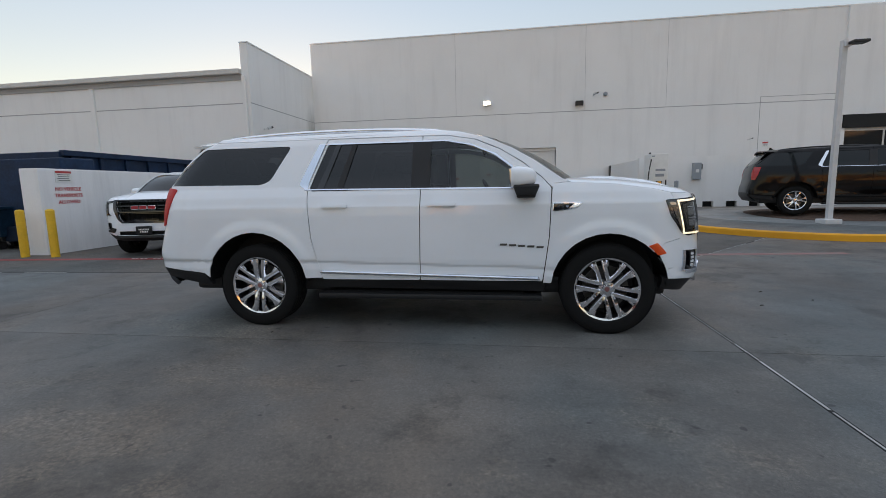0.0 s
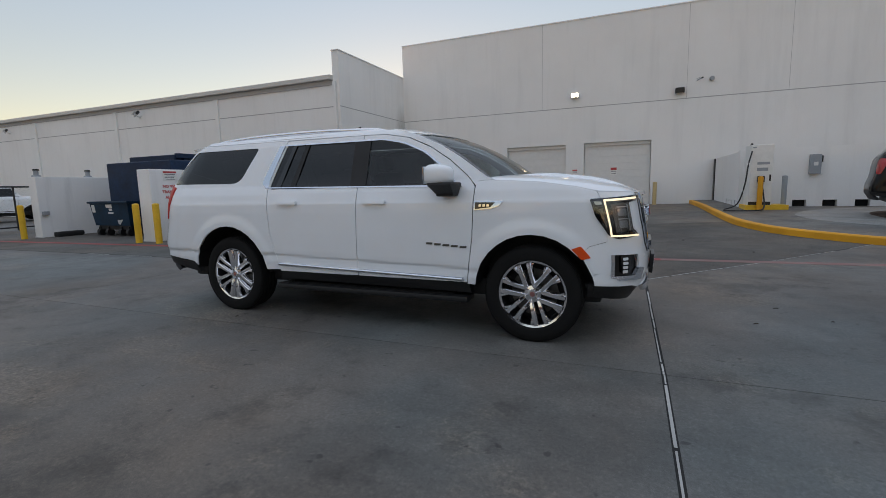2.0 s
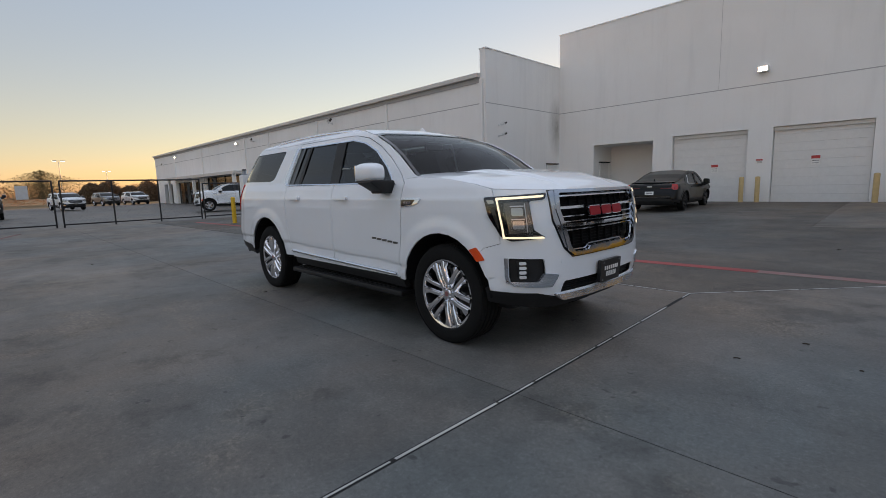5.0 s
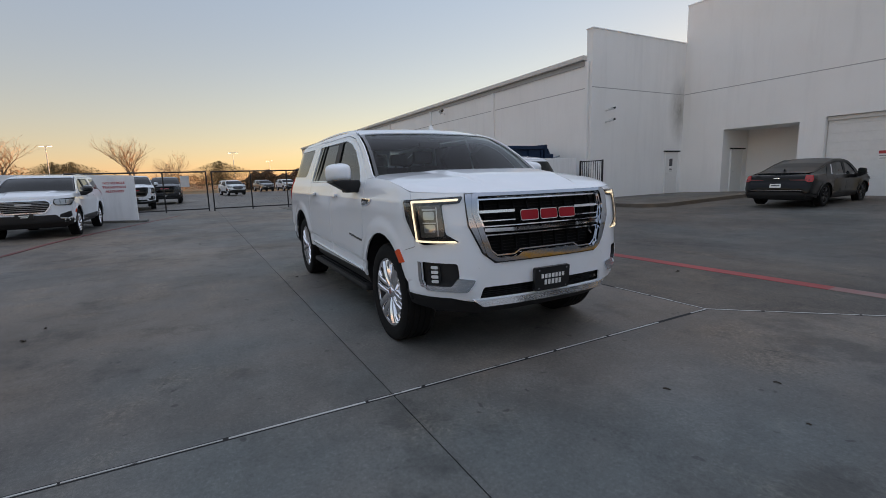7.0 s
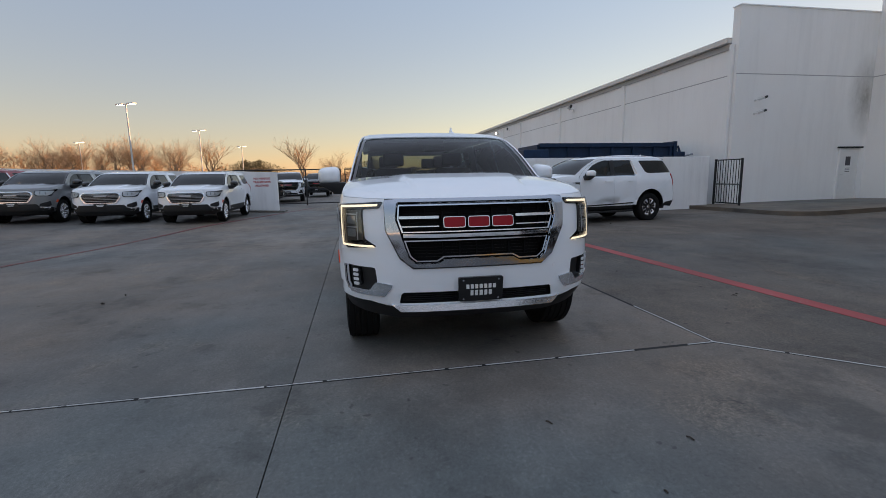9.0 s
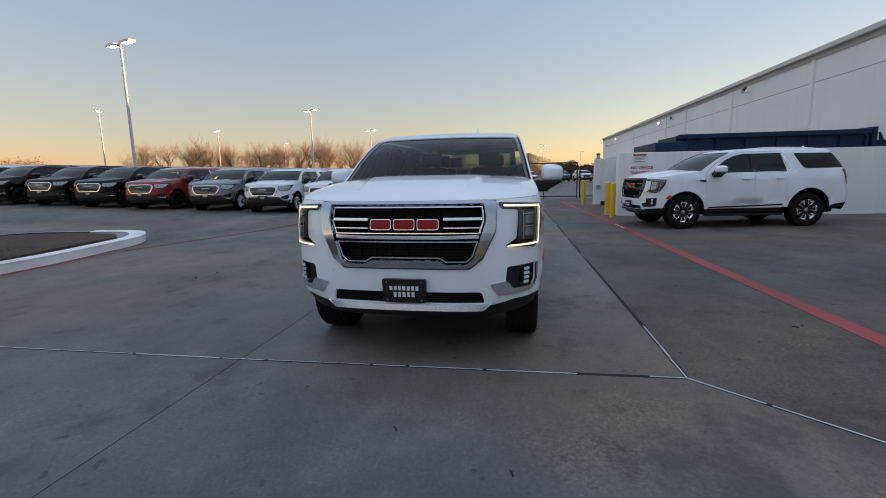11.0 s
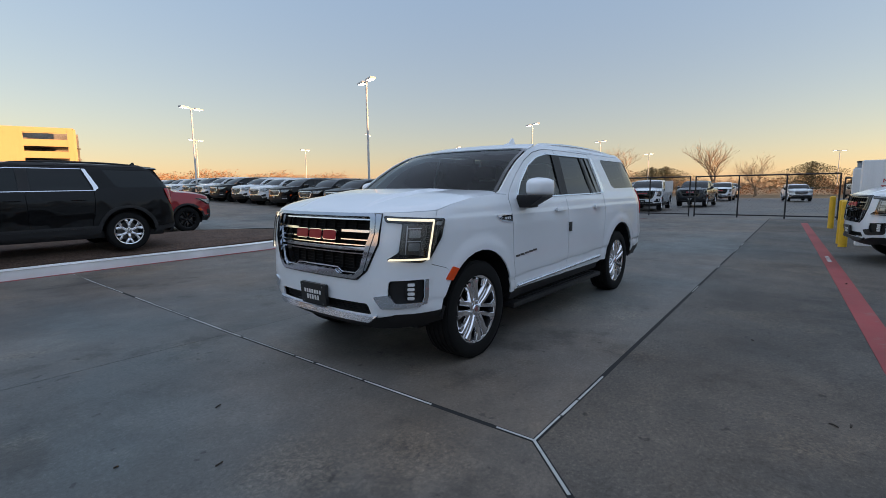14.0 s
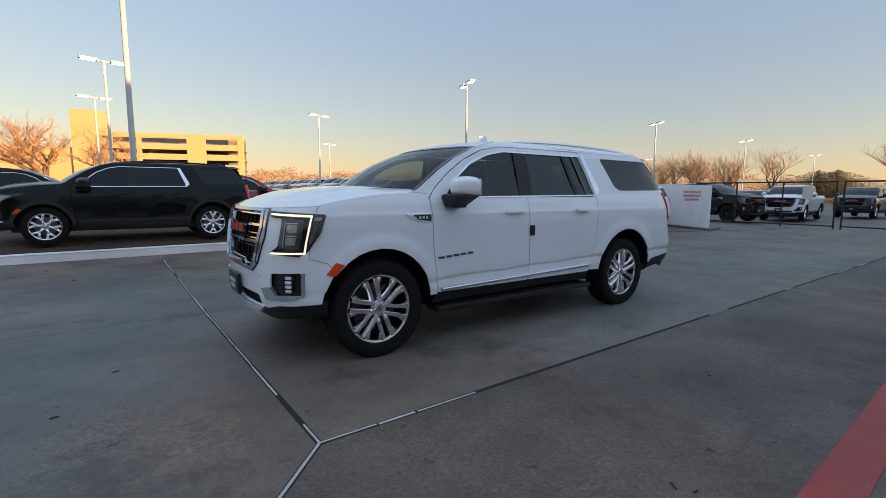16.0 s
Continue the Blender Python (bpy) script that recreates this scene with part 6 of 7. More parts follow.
            surf("fog_trim", mir, [rnd([F(-0.742, 0.655), F(-0.625, 0.632), F(-0.69, 0.545), F(-0.93, 0.565), F(-0.945, 0.60), F(-0.80, 0.592)], 0.012, 3)], M_SATIN if grille == "big" else M_TRIMB, pk, 0.05, 0.012, 0.03)
            if hero:
                surf("fog_bracket", mir, [[F(-0.958, 0.775), F(-0.946, 0.775), F(-0.946, 0.600), F(-0.90, 0.585), F(-0.80, 0.578), F(-0.80, 0.566), F(-0.91, 0.570), F(-0.958, 0.588)]], M_CHROME, pk, 0.04, 0.010, 0.02)
            surf("bumper_sensor", mir, [rnd([F(-0.60, 0.715), F(-0.575, 0.715), F(-0.575, 0.74), F(-0.60, 0.74)], 0.012, 4)], paint, v, 0.1, 0.004, 0.003)
        else:
            mir = f
            hl = [S(2.00, 1.21), F(-0.64, 1.165), F(-0.615, 1.04), F(-0.66, 0.965), F(-0.88, 0.95), S(2.34, 0.97), S(2.24, 1.08)]
            lamp = surf("headlamp", mir, [rnd(hl, 0.02, 3)], M_GLOSSB, v, 0.08, 0.004, 0.03, "headlamp with a pale reflector")
            surf("reflector", mir, [rnd([F(-0.66, 1.15), F(-0.64, 1.05), F(-0.69, 0.985), F(-0.90, 0.972), S(2.36, 1.02), S(2.22, 1.15)], 0.015, 2)], M_REFL, lamp, 0.08, 0.010, 0.003)
            for y0, y1 in ((-0.755, -0.765), (-0.86, -0.87)):
                surf("lens_bar", mir, [[F(y0, 1.02), F(y1, 1.02), F(y1, 1.13), F(y0, 1.13)]], M_GLOSSB, lamp, 0.05, 0.014, 0.003)
            surf("lamp_cover", mir, [rnd(hl, 0.02, 3)], M_LENSC, lamp, 0.1, 0.022, 0.0)
            pk = surf("fog_pocket", mir, [rnd([S(2.38, 0.80), F(-0.74, 0.72), F(-0.72, 0.64), F(-0.90, 0.62), S(2.36, 0.66)], 0.02, 2)], M_TRIMB, v, 0.1, 0.004, 0.01)
            surf("fog_trim", mir, [rnd([F(-0.74, 0.63), F(-0.90, 0.60), S(2.36, 0.60), S(2.36, 0.575), F(-0.90, 0.575), F(-0.74, 0.60)], 0.006, 2)], M_ALLOY, pk, 0.1, 0.012, 0.01)
            cl = [p for p in arch_pts(fa[0], fa[1], fa[2] + 0.07, 0.475)] + [p for p in archf][::-1]
            surf("arch_cladding", f, [PT(cl)], M_TRIMB if grille == "clad" else paint, v, 0.12, 0.008, 0.012)
            cl = [p for p in arch_pts(ra[0], ra[1], ra[2] + 0.07, 0.50)] + [p for p in archr][::-1]
            surf("arch_cladding", f, [PT(cl)], M_TRIMB if grille == "clad" else paint, v, 0.12, 0.008, 0.012)
            surf("sill_cladding", f, [PT([(1.15, 0.60), (-1.1, 0.62), (-1.12, 0.45), (1.17, 0.43)])], M_TRIMB, v, 0.3, 0.006, 0.02)
    # ---- front ----
    if grille in ("big", "dark_frame"):
        go = rnd([F(-0.62, 1.250), F(0.62, 1.250), F(0.628, 1.11), F(0.538, 0.805), F(0.472, 0.758), F(-0.472, 0.758), F(-0.538, 0.805), F(-0.628, 1.11)], 0.02, 3)
        gi = rnd([F(-0.58, 1.226), F(0.58, 1.226), F(0.590, 1.11), F(0.505, 0.83), F(0.455, 0.785), F(0.30, 0.785), F(0.25, 0.815), F(-0.25, 0.815), F(-0.30, 0.785), F(-0.455, 0.785), F(-0.505, 0.83), F(-0.590, 1.11)], 0.012, 3)
        low = rnd([F(-0.57, 0.572), F(0.57, 0.572), F(0.60, 0.475), F(-0.60, 0.475)], 0.02, 3)
        fogs = [rnd([F(s * 0.945, 0.775), F(s * 0.745, 0.76), F(s * 0.735, 0.65), F(s * 0.80, 0.575), F(s * 0.945, 0.585)], 0.02, 3) for s in (-1, 1)]
        uS = lambda x, z: (2 * sh.u0 - S(x, z)[0], z)
        fascia = [S(2.135, 0.772), S(2.20, 0.838), S(2.342, 0.878), S(2.335, 1.18), S(2.32, 1.273), F(-0.80, 1.262), F(-0.4, 1.258), F(0, 1.256), F(0.4, 1.258), F(0.80, 1.262), uS(2.32, 1.273), uS(2.335, 1.18), uS(2.342, 0.878), uS(2.20, 0.838), uS(2.135, 0.772), uS(2.225, 0.60), uS(2.25, 0.525), F(0.80, 0.505), F(0.62, 0.455), F(-0.62, 0.455), F(-0.80, 0.505), S(2.25, 0.525), S(2.225, 0.60)]
        surf("front_bumper", body, [fascia, gi, low, *fogs], paint, v, 0.07)
        surround = M_CHROMEF if grille == "big" else bright
        surf("grille_frame", body, [go, gi], surround, v, 0.06, 0.022, 0.06, "thick chrome grille surround")
        seam = [F(-0.672, 1.256), F(0.672, 1.256), F(0.662, 1.026), F(0.569, 0.822), F(0.478, 0.747), F(-0.478, 0.747), F(-0.569, 0.822), F(-0.662, 1.026)]
        surf("grille_seam", body, [seam, go], M_GLOSSB, v, 0.06, 0.004, 0.01)
        for s in (-1, 1):
            surf("grille_wing", body, [[F(s * 0.62, 1.248), F(s * 0.668, 1.244), F(s * 0.655, 1.03), F(s * 0.563, 0.83), F(s * 0.54, 0.82), F(s * 0.622, 1.10)]], surround, v, 0.06, 0.016, 0.03)
        back = surf("grille_backing", body, [gi], M_VOID, v, 0.1, -0.09, 0.0, "dark grille mesh")
        for z, t in ((0.990, 0.026),):
            e = lerp(z, (0.785, 0.83, 1.10, 1.165), (0.455, 0.505, 0.585, 0.565)) - 0.012
            dz = 0.012
            surf("grille_bar", body, [[F(-e, z - t / 2), F(-0.3, z - t / 2 - dz * 0.4), F(0.3, z - t / 2 - dz * 0.4), F(e, z - t / 2), F(e, z + t / 2), F(0.3, z + t / 2 - dz * 0.4), F(-0.3, z + t / 2 - dz * 0.4), F(-e, z + t / 2)]], bright, v, 0.08, -0.012 if t < 0.02 else 0.0, 0.05)
        # thin bright frames round the upper and the lower field
        half_up = ((0.572, 1.216, 0.010, 0.010), (0.580, 1.11, 0.010, 0.0), (0.550, 1.012, 0.012, -0.008))
        half_low = ((0.536, 0.956, 0.012, 0.009), (0.500, 0.840, 0.010, -0.004), (0.452, 0.797, 0.004, -0.010), (0.303, 0.797, -0.004, -0.010), (0.253, 0.827, -0.004, -0.010))
        for half in (half_up, half_low):
            rim_o = [F(-y, z) for y, z, a, b in half] + [F(y, z) for y, z, a, b in half[::-1]]
            rim_i = [F(-(y - a), z - b) for y, z, a, b in half] + [F(y - a, z - b) for y, z, a, b in half[::-1]]
            surf("grille_edge", body, [rim_o, rim_i], bright, v, 0.08, -0.008, 0.03)
        for s in (-1, 1):
            for z, t in ((1.122, 0.020), (1.056, 0.008)):
                e = lerp(z, (0.785, 0.83, 1.10, 1.165), (0.455, 0.505, 0.585, 0.565)) - 0.012
                surf("grille_bar", body, [[F(s * e, z - t / 2), F(s * 0.285, z - t / 2), F(s * 0.285, z + t / 2), F(s * e, z + t / 2)]], bright, v, 0.08, -0.006, 0.04)
        for z in np.arange(0.82, 1.215, 0.024):
            e = lerp(z, (0.785, 0.83, 1.10, 1.165), (0.455, 0.505, 0.585, 0.565)) - 0.02
            surf("grille_slat", body, [[F(-e, z), F(e, z), F(e, z + 0.007), F(-e, z + 0.007)]], M_VOID, back, 0.15, -0.075, 0.012)
        for y in np.arange(-0.5, 0.51, 0.125):
            zlo = 0.83 if abs(y) < 0.46 else 0.90
            surf("grille_rib", body, [[F(y - 0.006, zlo), F(y + 0.006, zlo), F(y + 0.006, 1.22), F(y - 0.006, 1.22)]], M_VOID, back, 0.1, -0.064, 0.02)
        # emblem: three plain red blocks with bright edges
        for k in range(3):
            y = -0.176 + 0.176 * k
            for nm, g, o, m in (("emblem_edge", 0.0, 0.022, M_CHROME), ("emblem", 0.0055, 0.026, M_EMBR)):
                surf(nm, body, [rnd([F(y - 0.080 + g, 1.040 + g), F(y + 0.080 - g, 1.040 + g), F(y + 0.080 - g, 1.122 - g), F(y - 0.080 + g, 1.122 - g)], 0.02 - g * 0.5, 3)], m, v, 0.05, o, 0.03, "plain red block of the emblem with a bright edge" if k == 0 else "")
        surf("lower_grille", body, [low], M_DARK, v, 0.15, -0.06, 0.0)
        for z in np.arange(0.488, 0.57, 0.016):
            surf("lower_slat", body, [[F(-0.575, z), F(0.575, z), F(0.575, z + 0.005), F(-0.575, z + 0.005)]], M_TRIMB, v, 0.15, -0.035, 0.02)
        surf("chin_trim", lambda a, b: body(a, b) + Vector((0.055 * (0.485 - b) / 0.06, 0, 0)), [rnd([F(-0.60, 0.472), F(0.60, 0.472), F(0.66, 0.485), F(0.60, 0.425), F(-0.60, 0.425), F(-0.66, 0.485)], 0.01, 3)], M_SATIN if grille == "big" else M_TRIMB, v, 0.05, 0.012, 0.03)
        surf("lower_valance", body, [[S(2.195, 0.53), F(-0.80, 0.50), F(-0.62, 0.43), F(0.62, 0.43), F(0.80, 0.50), uS(2.195, 0.53), uS(2.23, 0.42), F(0.80, 0.37), F(0.6, 0.34), F(-0.6, 0.34), F(-0.80, 0.37), S(2.23, 0.42)]], M_TRIMB, v, 0.1, -0.012, 0.05)
        pl = surf("dealer_plate", body, [rnd([F(-0.165, 0.505), F(0.165, 0.505), F(0.165, 0.68), F(-0.165, 0.68)], 0.015, 3)], M_PLATE, v, 0.2, 0.045, 0.03, "black dealer plate with white bars")
        for z, wd in ((0.612, 0.115), (0.567, 0.085)):
            n = 7 if z > 0.6 else 5
            for k in range(n):
                y = -wd + 2 * wd * (k + 0.5) / n
                surf("text_bar", body, [[F(y - 0.011, z - 0.016), F(y + 0.011, z - 0.016), F(y + 0.011, z + 0.016), F(y - 0.011, z + 0.016)]], M_SIGN, pl, 0.2, 0.048, 0.002)
        for y in (-0.13, 0.13):
            for z in (0.525, 0.66):
                surf("bolt", body, [rnd([F(y - 0.006, z - 0.006), F(y + 0.006, z - 0.006), F(y + 0.006, z + 0.006), F(y - 0.006, z + 0.006)], 0.005, 3)], M_CHROME, pl, 0.2, 0.05, 0.004)
    else:
        go = rnd([F(-0.50, 1.145), F(0.50, 1.145), F(0.595, 1.07), F(0.585, 0.94), F(0.46, 0.755), F(-0.46, 0.755), F(-0.585, 0.94), F(-0.595, 1.07)], 0.045, 3)
        gi = rnd([F(-0.475, 1.112), F(0.475, 1.112), F(0.55, 1.05), F(0.54, 0.95), F(0.43, 0.79), F(-0.43, 0.79), F(-0.54, 0.95), F(-0.55, 1.05)], 0.035, 3)
        uS = lambda x, z: (2 * sh.u0 - S(x, z)[0], z)
        fascia = [S(2.135, 0.772), S(2.20, 0.838), S(2.342, 0.878), S(2.335, 1.18), S(2.32, 1.273), F(-0.80, 1.262), F(-0.4, 1.258), F(0, 1.256), F(0.4, 1.258), F(0.80, 1.262), uS(2.32, 1.273), uS(2.335, 1.18), uS(2.342, 0.878), uS(2.20, 0.838), uS(2.135, 0.772), uS(2.225, 0.60), uS(2.25, 0.525), F(0.80, 0.505), F(-0.80, 0.505), S(2.25, 0.525), S(2.225, 0.60)]
        surf("front_bumper", body, [fascia, gi], paint, v, 0.1)
        surf("grille_frame", body, [go, gi], M_SATIN, v, 0.1, 0.02, 0.05)
        surf("grille_backing", body, [gi], M_DARK, v, 0.15, -0.05, 0.0)
        for z in (0.835, 0.885, 0.935, 0.985, 1.035, 1.08):
            e = lerp(z, (0.79, 0.95, 1.05, 1.112), (0.43, 0.54, 0.55, 0.475)) - 0.02
            surf("grille_bar", body, [[F(-e, z), F(e, z), F(e, z + 0.012), F(-e, z + 0.012)]], M_CHROMED, v, 0.15, -0.01, 0.03)
        surf("emblem", body, [rnd([F(-0.17, 0.975), F(0.17, 0.975), F(0.17, 1.035), F(-0.17, 1.035)], 0.01, 2)], M_CHROMED, v, 0.2, 0.018, 0.02)
        surf("lower_intake", body, [rnd([F(-0.66, 0.71), F(0.66, 0.71), F(0.74, 0.62), uS(2.30, 0.60), uS(2.22, 0.53), F(0.74, 0.505), F(-0.74, 0.505), S(2.22, 0.53), S(2.30, 0.60), F(-0.74, 0.62)], 0.02, 2)], M_TRIMB, v, 0.15, 0.006, 0.01)
        surf("lower_valance", body, [[S(2.195, 0.53), F(-0.80, 0.51), F(0.80, 0.51), uS(2.195, 0.53), uS(2.23, 0.42), F(0.80, 0.37), F(-0.80, 0.37), S(2.23, 0.42)]], M_TRIMB, v, 0.15, -0.012, 0.05)
        pl = surf("dealer_plate", body, [rnd([F(-0.19, 0.63), F(0.19, 0.63), F(0.19, 0.76), F(-0.19, 0.76)], 0.01, 2)], M_PLATE, v, 0.3, 0.03, 0.02, "black dealer plate with white bars")
        for z, wd in ((0.715, 0.11), (0.675, 0.08)):
            surf("text_bar", body, [[F(-wd, z - 0.012), F(wd, z - 0.012), F(wd, z + 0.012), F(-wd, z + 0.012)]], M_SIGN, pl, 0.3, 0.033, 0.002)
    # ---- top ----
    half = [(p.x - 0.004 * sstep((p.x - 2.2) / 0.3), p.y + 0.004) for p in sh.edge()]
    half[-1] = (half[-1][0], 0.0)
    rim = half + [(x, -y) for x, y in half[::-1][1:]]
    hoodp = rim + [(1.42, 0.72), (1.50, 0.4), (1.53, 0.0), (1.50, -0.4), (1.42, -0.72)]
    surf("hood", sh.hood, [hoodp], paint, v, 0.06 if hero else 0.10, 0.0, 0.06)
    ws = [(-0.925, 1.385), (0.925, 1.385), (0.872, 1.585), (0.838, 1.70), (0.806, 1.80), (0.788, 1.835), (0.70, 1.848), (-0.70, 1.848), (-0.788, 1.835), (-0.806, 1.80), (-0.838, 1.70), (-0.872, 1.585)]
    surf("windshield", sh.screen, [ws], M_GLASSW if hero else M_GLASSO, v, 0.12, -0.004, 0.006)
    surf("roof_header", sh.screen, [[(-0.802, 1.812), (-0.79, 1.838), (-0.70, 1.851), (0.70, 1.851), (0.79, 1.838), (0.802, 1.812), (0.775, 1.872), (0.73, 1.908), (-0.73, 1.908), (-0.775, 1.872)]], paint, v, 0.1, 0.004, 0.02)
    surf("windshield_band", sh.screen, [ws, [(x * 0.965, 1.402 + (z - 1.385) * 0.945) for x, z in ws]], M_GLOSSB, v, 0.12, 0.002, 0.002)
    rf = [(0.20, -0.785), (0.31, -0.75), (0.45, -0.45), (0.525, 0.0), (0.45, 0.45), (0.31, 0.75), (0.20, 0.785), (-0.9, 0.80), (-2.30, 0.79), (-2.42, 0.70), (-2.46, 0.0), (-2.42, -0.70), (-2.30, -0.79), (-0.9, -0.80)]
    if body_kind == "pickup":
        rf = [(x if x > -1 else -1.0, y) for x, y in rf[:8]] + [(-0.98, -0.80)]
        surf("bed_floor", lambda a, b: sh.warp(Vector((a, b, 1.0))), [[(-1.15, -0.85), (-1.15, 0.85), (-2.6, 0.85), (-2.6, -0.85)]], M_TRIMB, v, 0.5, 0.0, 0.0)
        surf("cab_back", lambda a, b: sh.warp(Vector((-0.99, a, b))), [[(-0.85, 1.0), (0.85, 1.0), (0.78, 1.9), (-0.78, 1.9)]], M_GLASSO, v, 0.4, 0.0, 0.0)
    surf("roof", sh.roof, [rf], paint, v, 0.16, 0.0, 0.03)
    surf("cowl", sh.hood, [[(1.28, -0.93), (1.40, -0.72), (1.49, -0.4), (1.52, 0), (1.49, 0.4), (1.40, 0.72), (1.28, 0.93), (1.20, 0.9), (1.34, 0.4), (1.36, 0), (1.34, -0.4), (1.20, -0.9)]], M_TRIMB, v, 0.2, -0.02, 0.02)
    for y0, y1 in ((-0.62, 0.02), (0.05, 0.68)):
        pts = [sh.screen(y0 + (y1 - y0) * k / 5, 1.405 + 0.012 * k / 5) + Vector((0.015, 0, 0.012)) for k in range(6)]
        part("wiper", hose(pts, 0.009, 6), M_TRIMB, v)
    fin = bmesh.new()
    base = sh.roof(0.12 if hero else -2.1, -0.0)
    pr = [(-0.11, 0.0), (0.10, 0.0), (0.0, 0.03), (-0.06, 0.085), (-0.09, 0.085)]
    lo = [fin.verts.new(base + Vector((a, -0.022 if b < 0.02 else -0.006, b))) for a, b in pr]
    hi = [fin.verts.new(base + Vector((a, 0.022 if b < 0.02 else 0.006, b))) for a, b in pr]
    fin.faces.new(lo)
    fin.faces.new(hi[::-1])
    for i in range(5):
        fin.faces.new((lo[i], hi[i], hi[(i + 1) % 5], lo[(i + 1) % 5]))
    bmesh.ops.recalc_face_normals(fin, faces=fin.faces[:])
    fin.transform(Matrix.Translation((0, 0.30 if hero else 0, -0.01 if hero else 0)))
    part("antenna_fin", fin, paint, v)
    # ---- rear ----
    tg = [S(-2.675, 0.64), S(-2.675, 1.40), S(-2.66, 1.86), R(-0.4, 1.88), R(0.4, 1.88), (2 * sh.r0 - S(-2.66, 1.86)[0], 1.86), (2 * sh.r0 - S(-2.675, 1.4)[0], 1.40), (2 * sh.r0 - S(-2.675, 0.64)[0], 0.64)]
    gl = rnd([R(-0.80, 1.42), R(-0.78, 1.80), R(0.78, 1.80), R(0.80, 1.42)], 0.05, 3)
    surf("tailgate", body, [tg, gl], paint, v, 0.14)
    surf("rear_glass", body, [gl], M_GLASSF if hero else M_GLASSO, v, 0.3, -0.005, 0.004)
    surf("rear_bumper", body, [[S(-2.60, 0.40), S(-2.675, 0.63), R(-0.5, 0.66), R(0.5, 0.66), (2 * sh.r0 - S(-2.675, 0.63)[0], 0.63), (2 * sh.r0 - S(-2.60, 0.4)[0], 0.40)]], M_TRIMB, v, 0.14, 0.004, 0.04)
    sp = bmesh.new()
    if body_kind == "sedan":
        for s2 in (-1, 1):
            surf("tail_lamp", body, [rnd([R(s2 * 0.90, 1.21), R(s2 * 0.35, 1.19), R(s2 * 0.40, 1.15), R(s2 * 0.90, 1.11)], 0.02, 3)], M_LENSD, v, 0.1, 0.012, 0.02, "wide red tail lamp")
        surf("number_plate", body, [rnd([R(-0.16, 0.80), R(0.16, 0.80), R(0.16, 0.93), R(-0.16, 0.93)], 0.01, 2)], M_SIGN, v, 0.2, 0.012, 0.01, "white plate with plain bars")
        surf("text_bar", body, [[R(-0.12, 0.85), R(0.12, 0.85), R(0.12, 0.89), R(-0.12, 0.89)]], M_SIGNDK, v, 0.2, 0.016, 0.002)
        surf("bumper_trim", body, [[R(-0.75, 0.70), R(0.75, 0.70), R(0.75, 0.72), R(-0.75, 0.72)]], M_ALLOY, v, 0.2, 0.012, 0.01)
        surf("trunk_emblem", body, [[R(-0.09, 1.25), R(0.09, 1.25), R(0.09, 1.28), R(-0.09, 1.28)]], M_ALLOY, v, 0.2, 0.012, 0.01)
    if body_kind == "suv":
        box(-2.33, -0.66, 1.855, -2.12, 0.66, 1.888, 0.012, sp)
    for vv in sp.verts:
        vv.co = sh.warp(vv.co)
    if body_kind == "suv":
        part("roof_spoiler", sp, paint, v, smooth=40)
    else:
        sp.free()
    # ---- under and inside ----
    ub = bmesh.new()
    box(-2.45, -0.80, 0.33, 2.30, 0.80, 0.50, 0.04, ub)
    for vv in ub.verts:
        vv.co = sh.warp(vv.co)
    part("underbody", ub, M_TRIMB, v)
    ub = bmesh.new()
    box(-2.5, -0.60, 0.50, 2.2, 0.60, 1.10, 0.04, ub)
    box(-1.05, -0.93, 0.46, 1.15, 0.93, 1.05, 0.04, ub)
    for vv in ub.verts:
        vv.co = sh.warp(vv.co)
    part("inner_tub", ub, M_TRIMB, v)
    for ax in (fa[0], ra[0]):
        a0, a1 = sh.warp(Vector((ax, 0, 0.4))).x, 0
        part("axle", rod((a0, -0.8, wheel_r), (a0, 0.8, wheel_r), 0.05), M_TRIMB, v)
    if hero:
        dash = bmesh.new()
        box(0.72, -0.84, 1.05, 1.30, 0.84, 1.36, 0.07, dash)
        part("dashboard", dash, M_SEAT, v, smooth=40)
        st = bmesh.new()
        n = 24
        ring = [pose(0.62, 0.40, 1.27, 0, 62, 0) @ Vector((0.19 * math.cos(2 * math.pi * i / n), 0.19 * math.sin(2 * math.pi * i / n), 0)) for i in range(n + 1)]
        hose(ring, 0.016, 6, st)
        part("steering_wheel", st, M_TRIMB, v, smooth=50)
        for x, y in ((0.05, -0.40), (0.05, 0.40), (-0.85, -0.42), (-0.85, 0.42), (-1.75, -0.35), (-1.75, 0.35)):
            c = new("seat")
            c.parent = v
            c.matrix_basis = pose(x, y, 0.0)
            part("cushion", box(-0.25, -0.25, 0.80, 0.28, 0.25, 0.98, 0.06), M_SEAT, c, smooth=40)
            part("backrest", box(-0.08, -0.25, 0.9, 0.10, 0.25, 1.50, 0.07, None, None), M_SEAT, c, smooth=40, at=pose(-0.22, 0, 0.05, 0, -9, 0))
            part("headrest", box(-0.05, -0.14, 1.53, 0.06, 0.14, 1.70, 0.04), M_SEAT, c, smooth=40, at=pose(-0.23, 0, 0.05, 0, -9, 0))
        part("interior_mirror", box(0.56, -0.13, 1.70, 0.60, 0.13, 1.77, 0.015), M_TRIMB, v)
        part("headliner", box(-2.3, -0.70, 1.855, 0.36, 0.70, 1.868), M_LINER, v)
        for y in (-0.36, 0.36):
            part("sun_visor", box(0.26, y - 0.2, 1.825, 0.44, y + 0.2, 1.845, 0.006), M_TRIM, v)
    else:
        ub = bmesh.new()
        box(-2.3 if body_kind == "suv" else -0.95, -0.78, 1.0, 1.2, 0.78, 1.35, 0.04, ub)
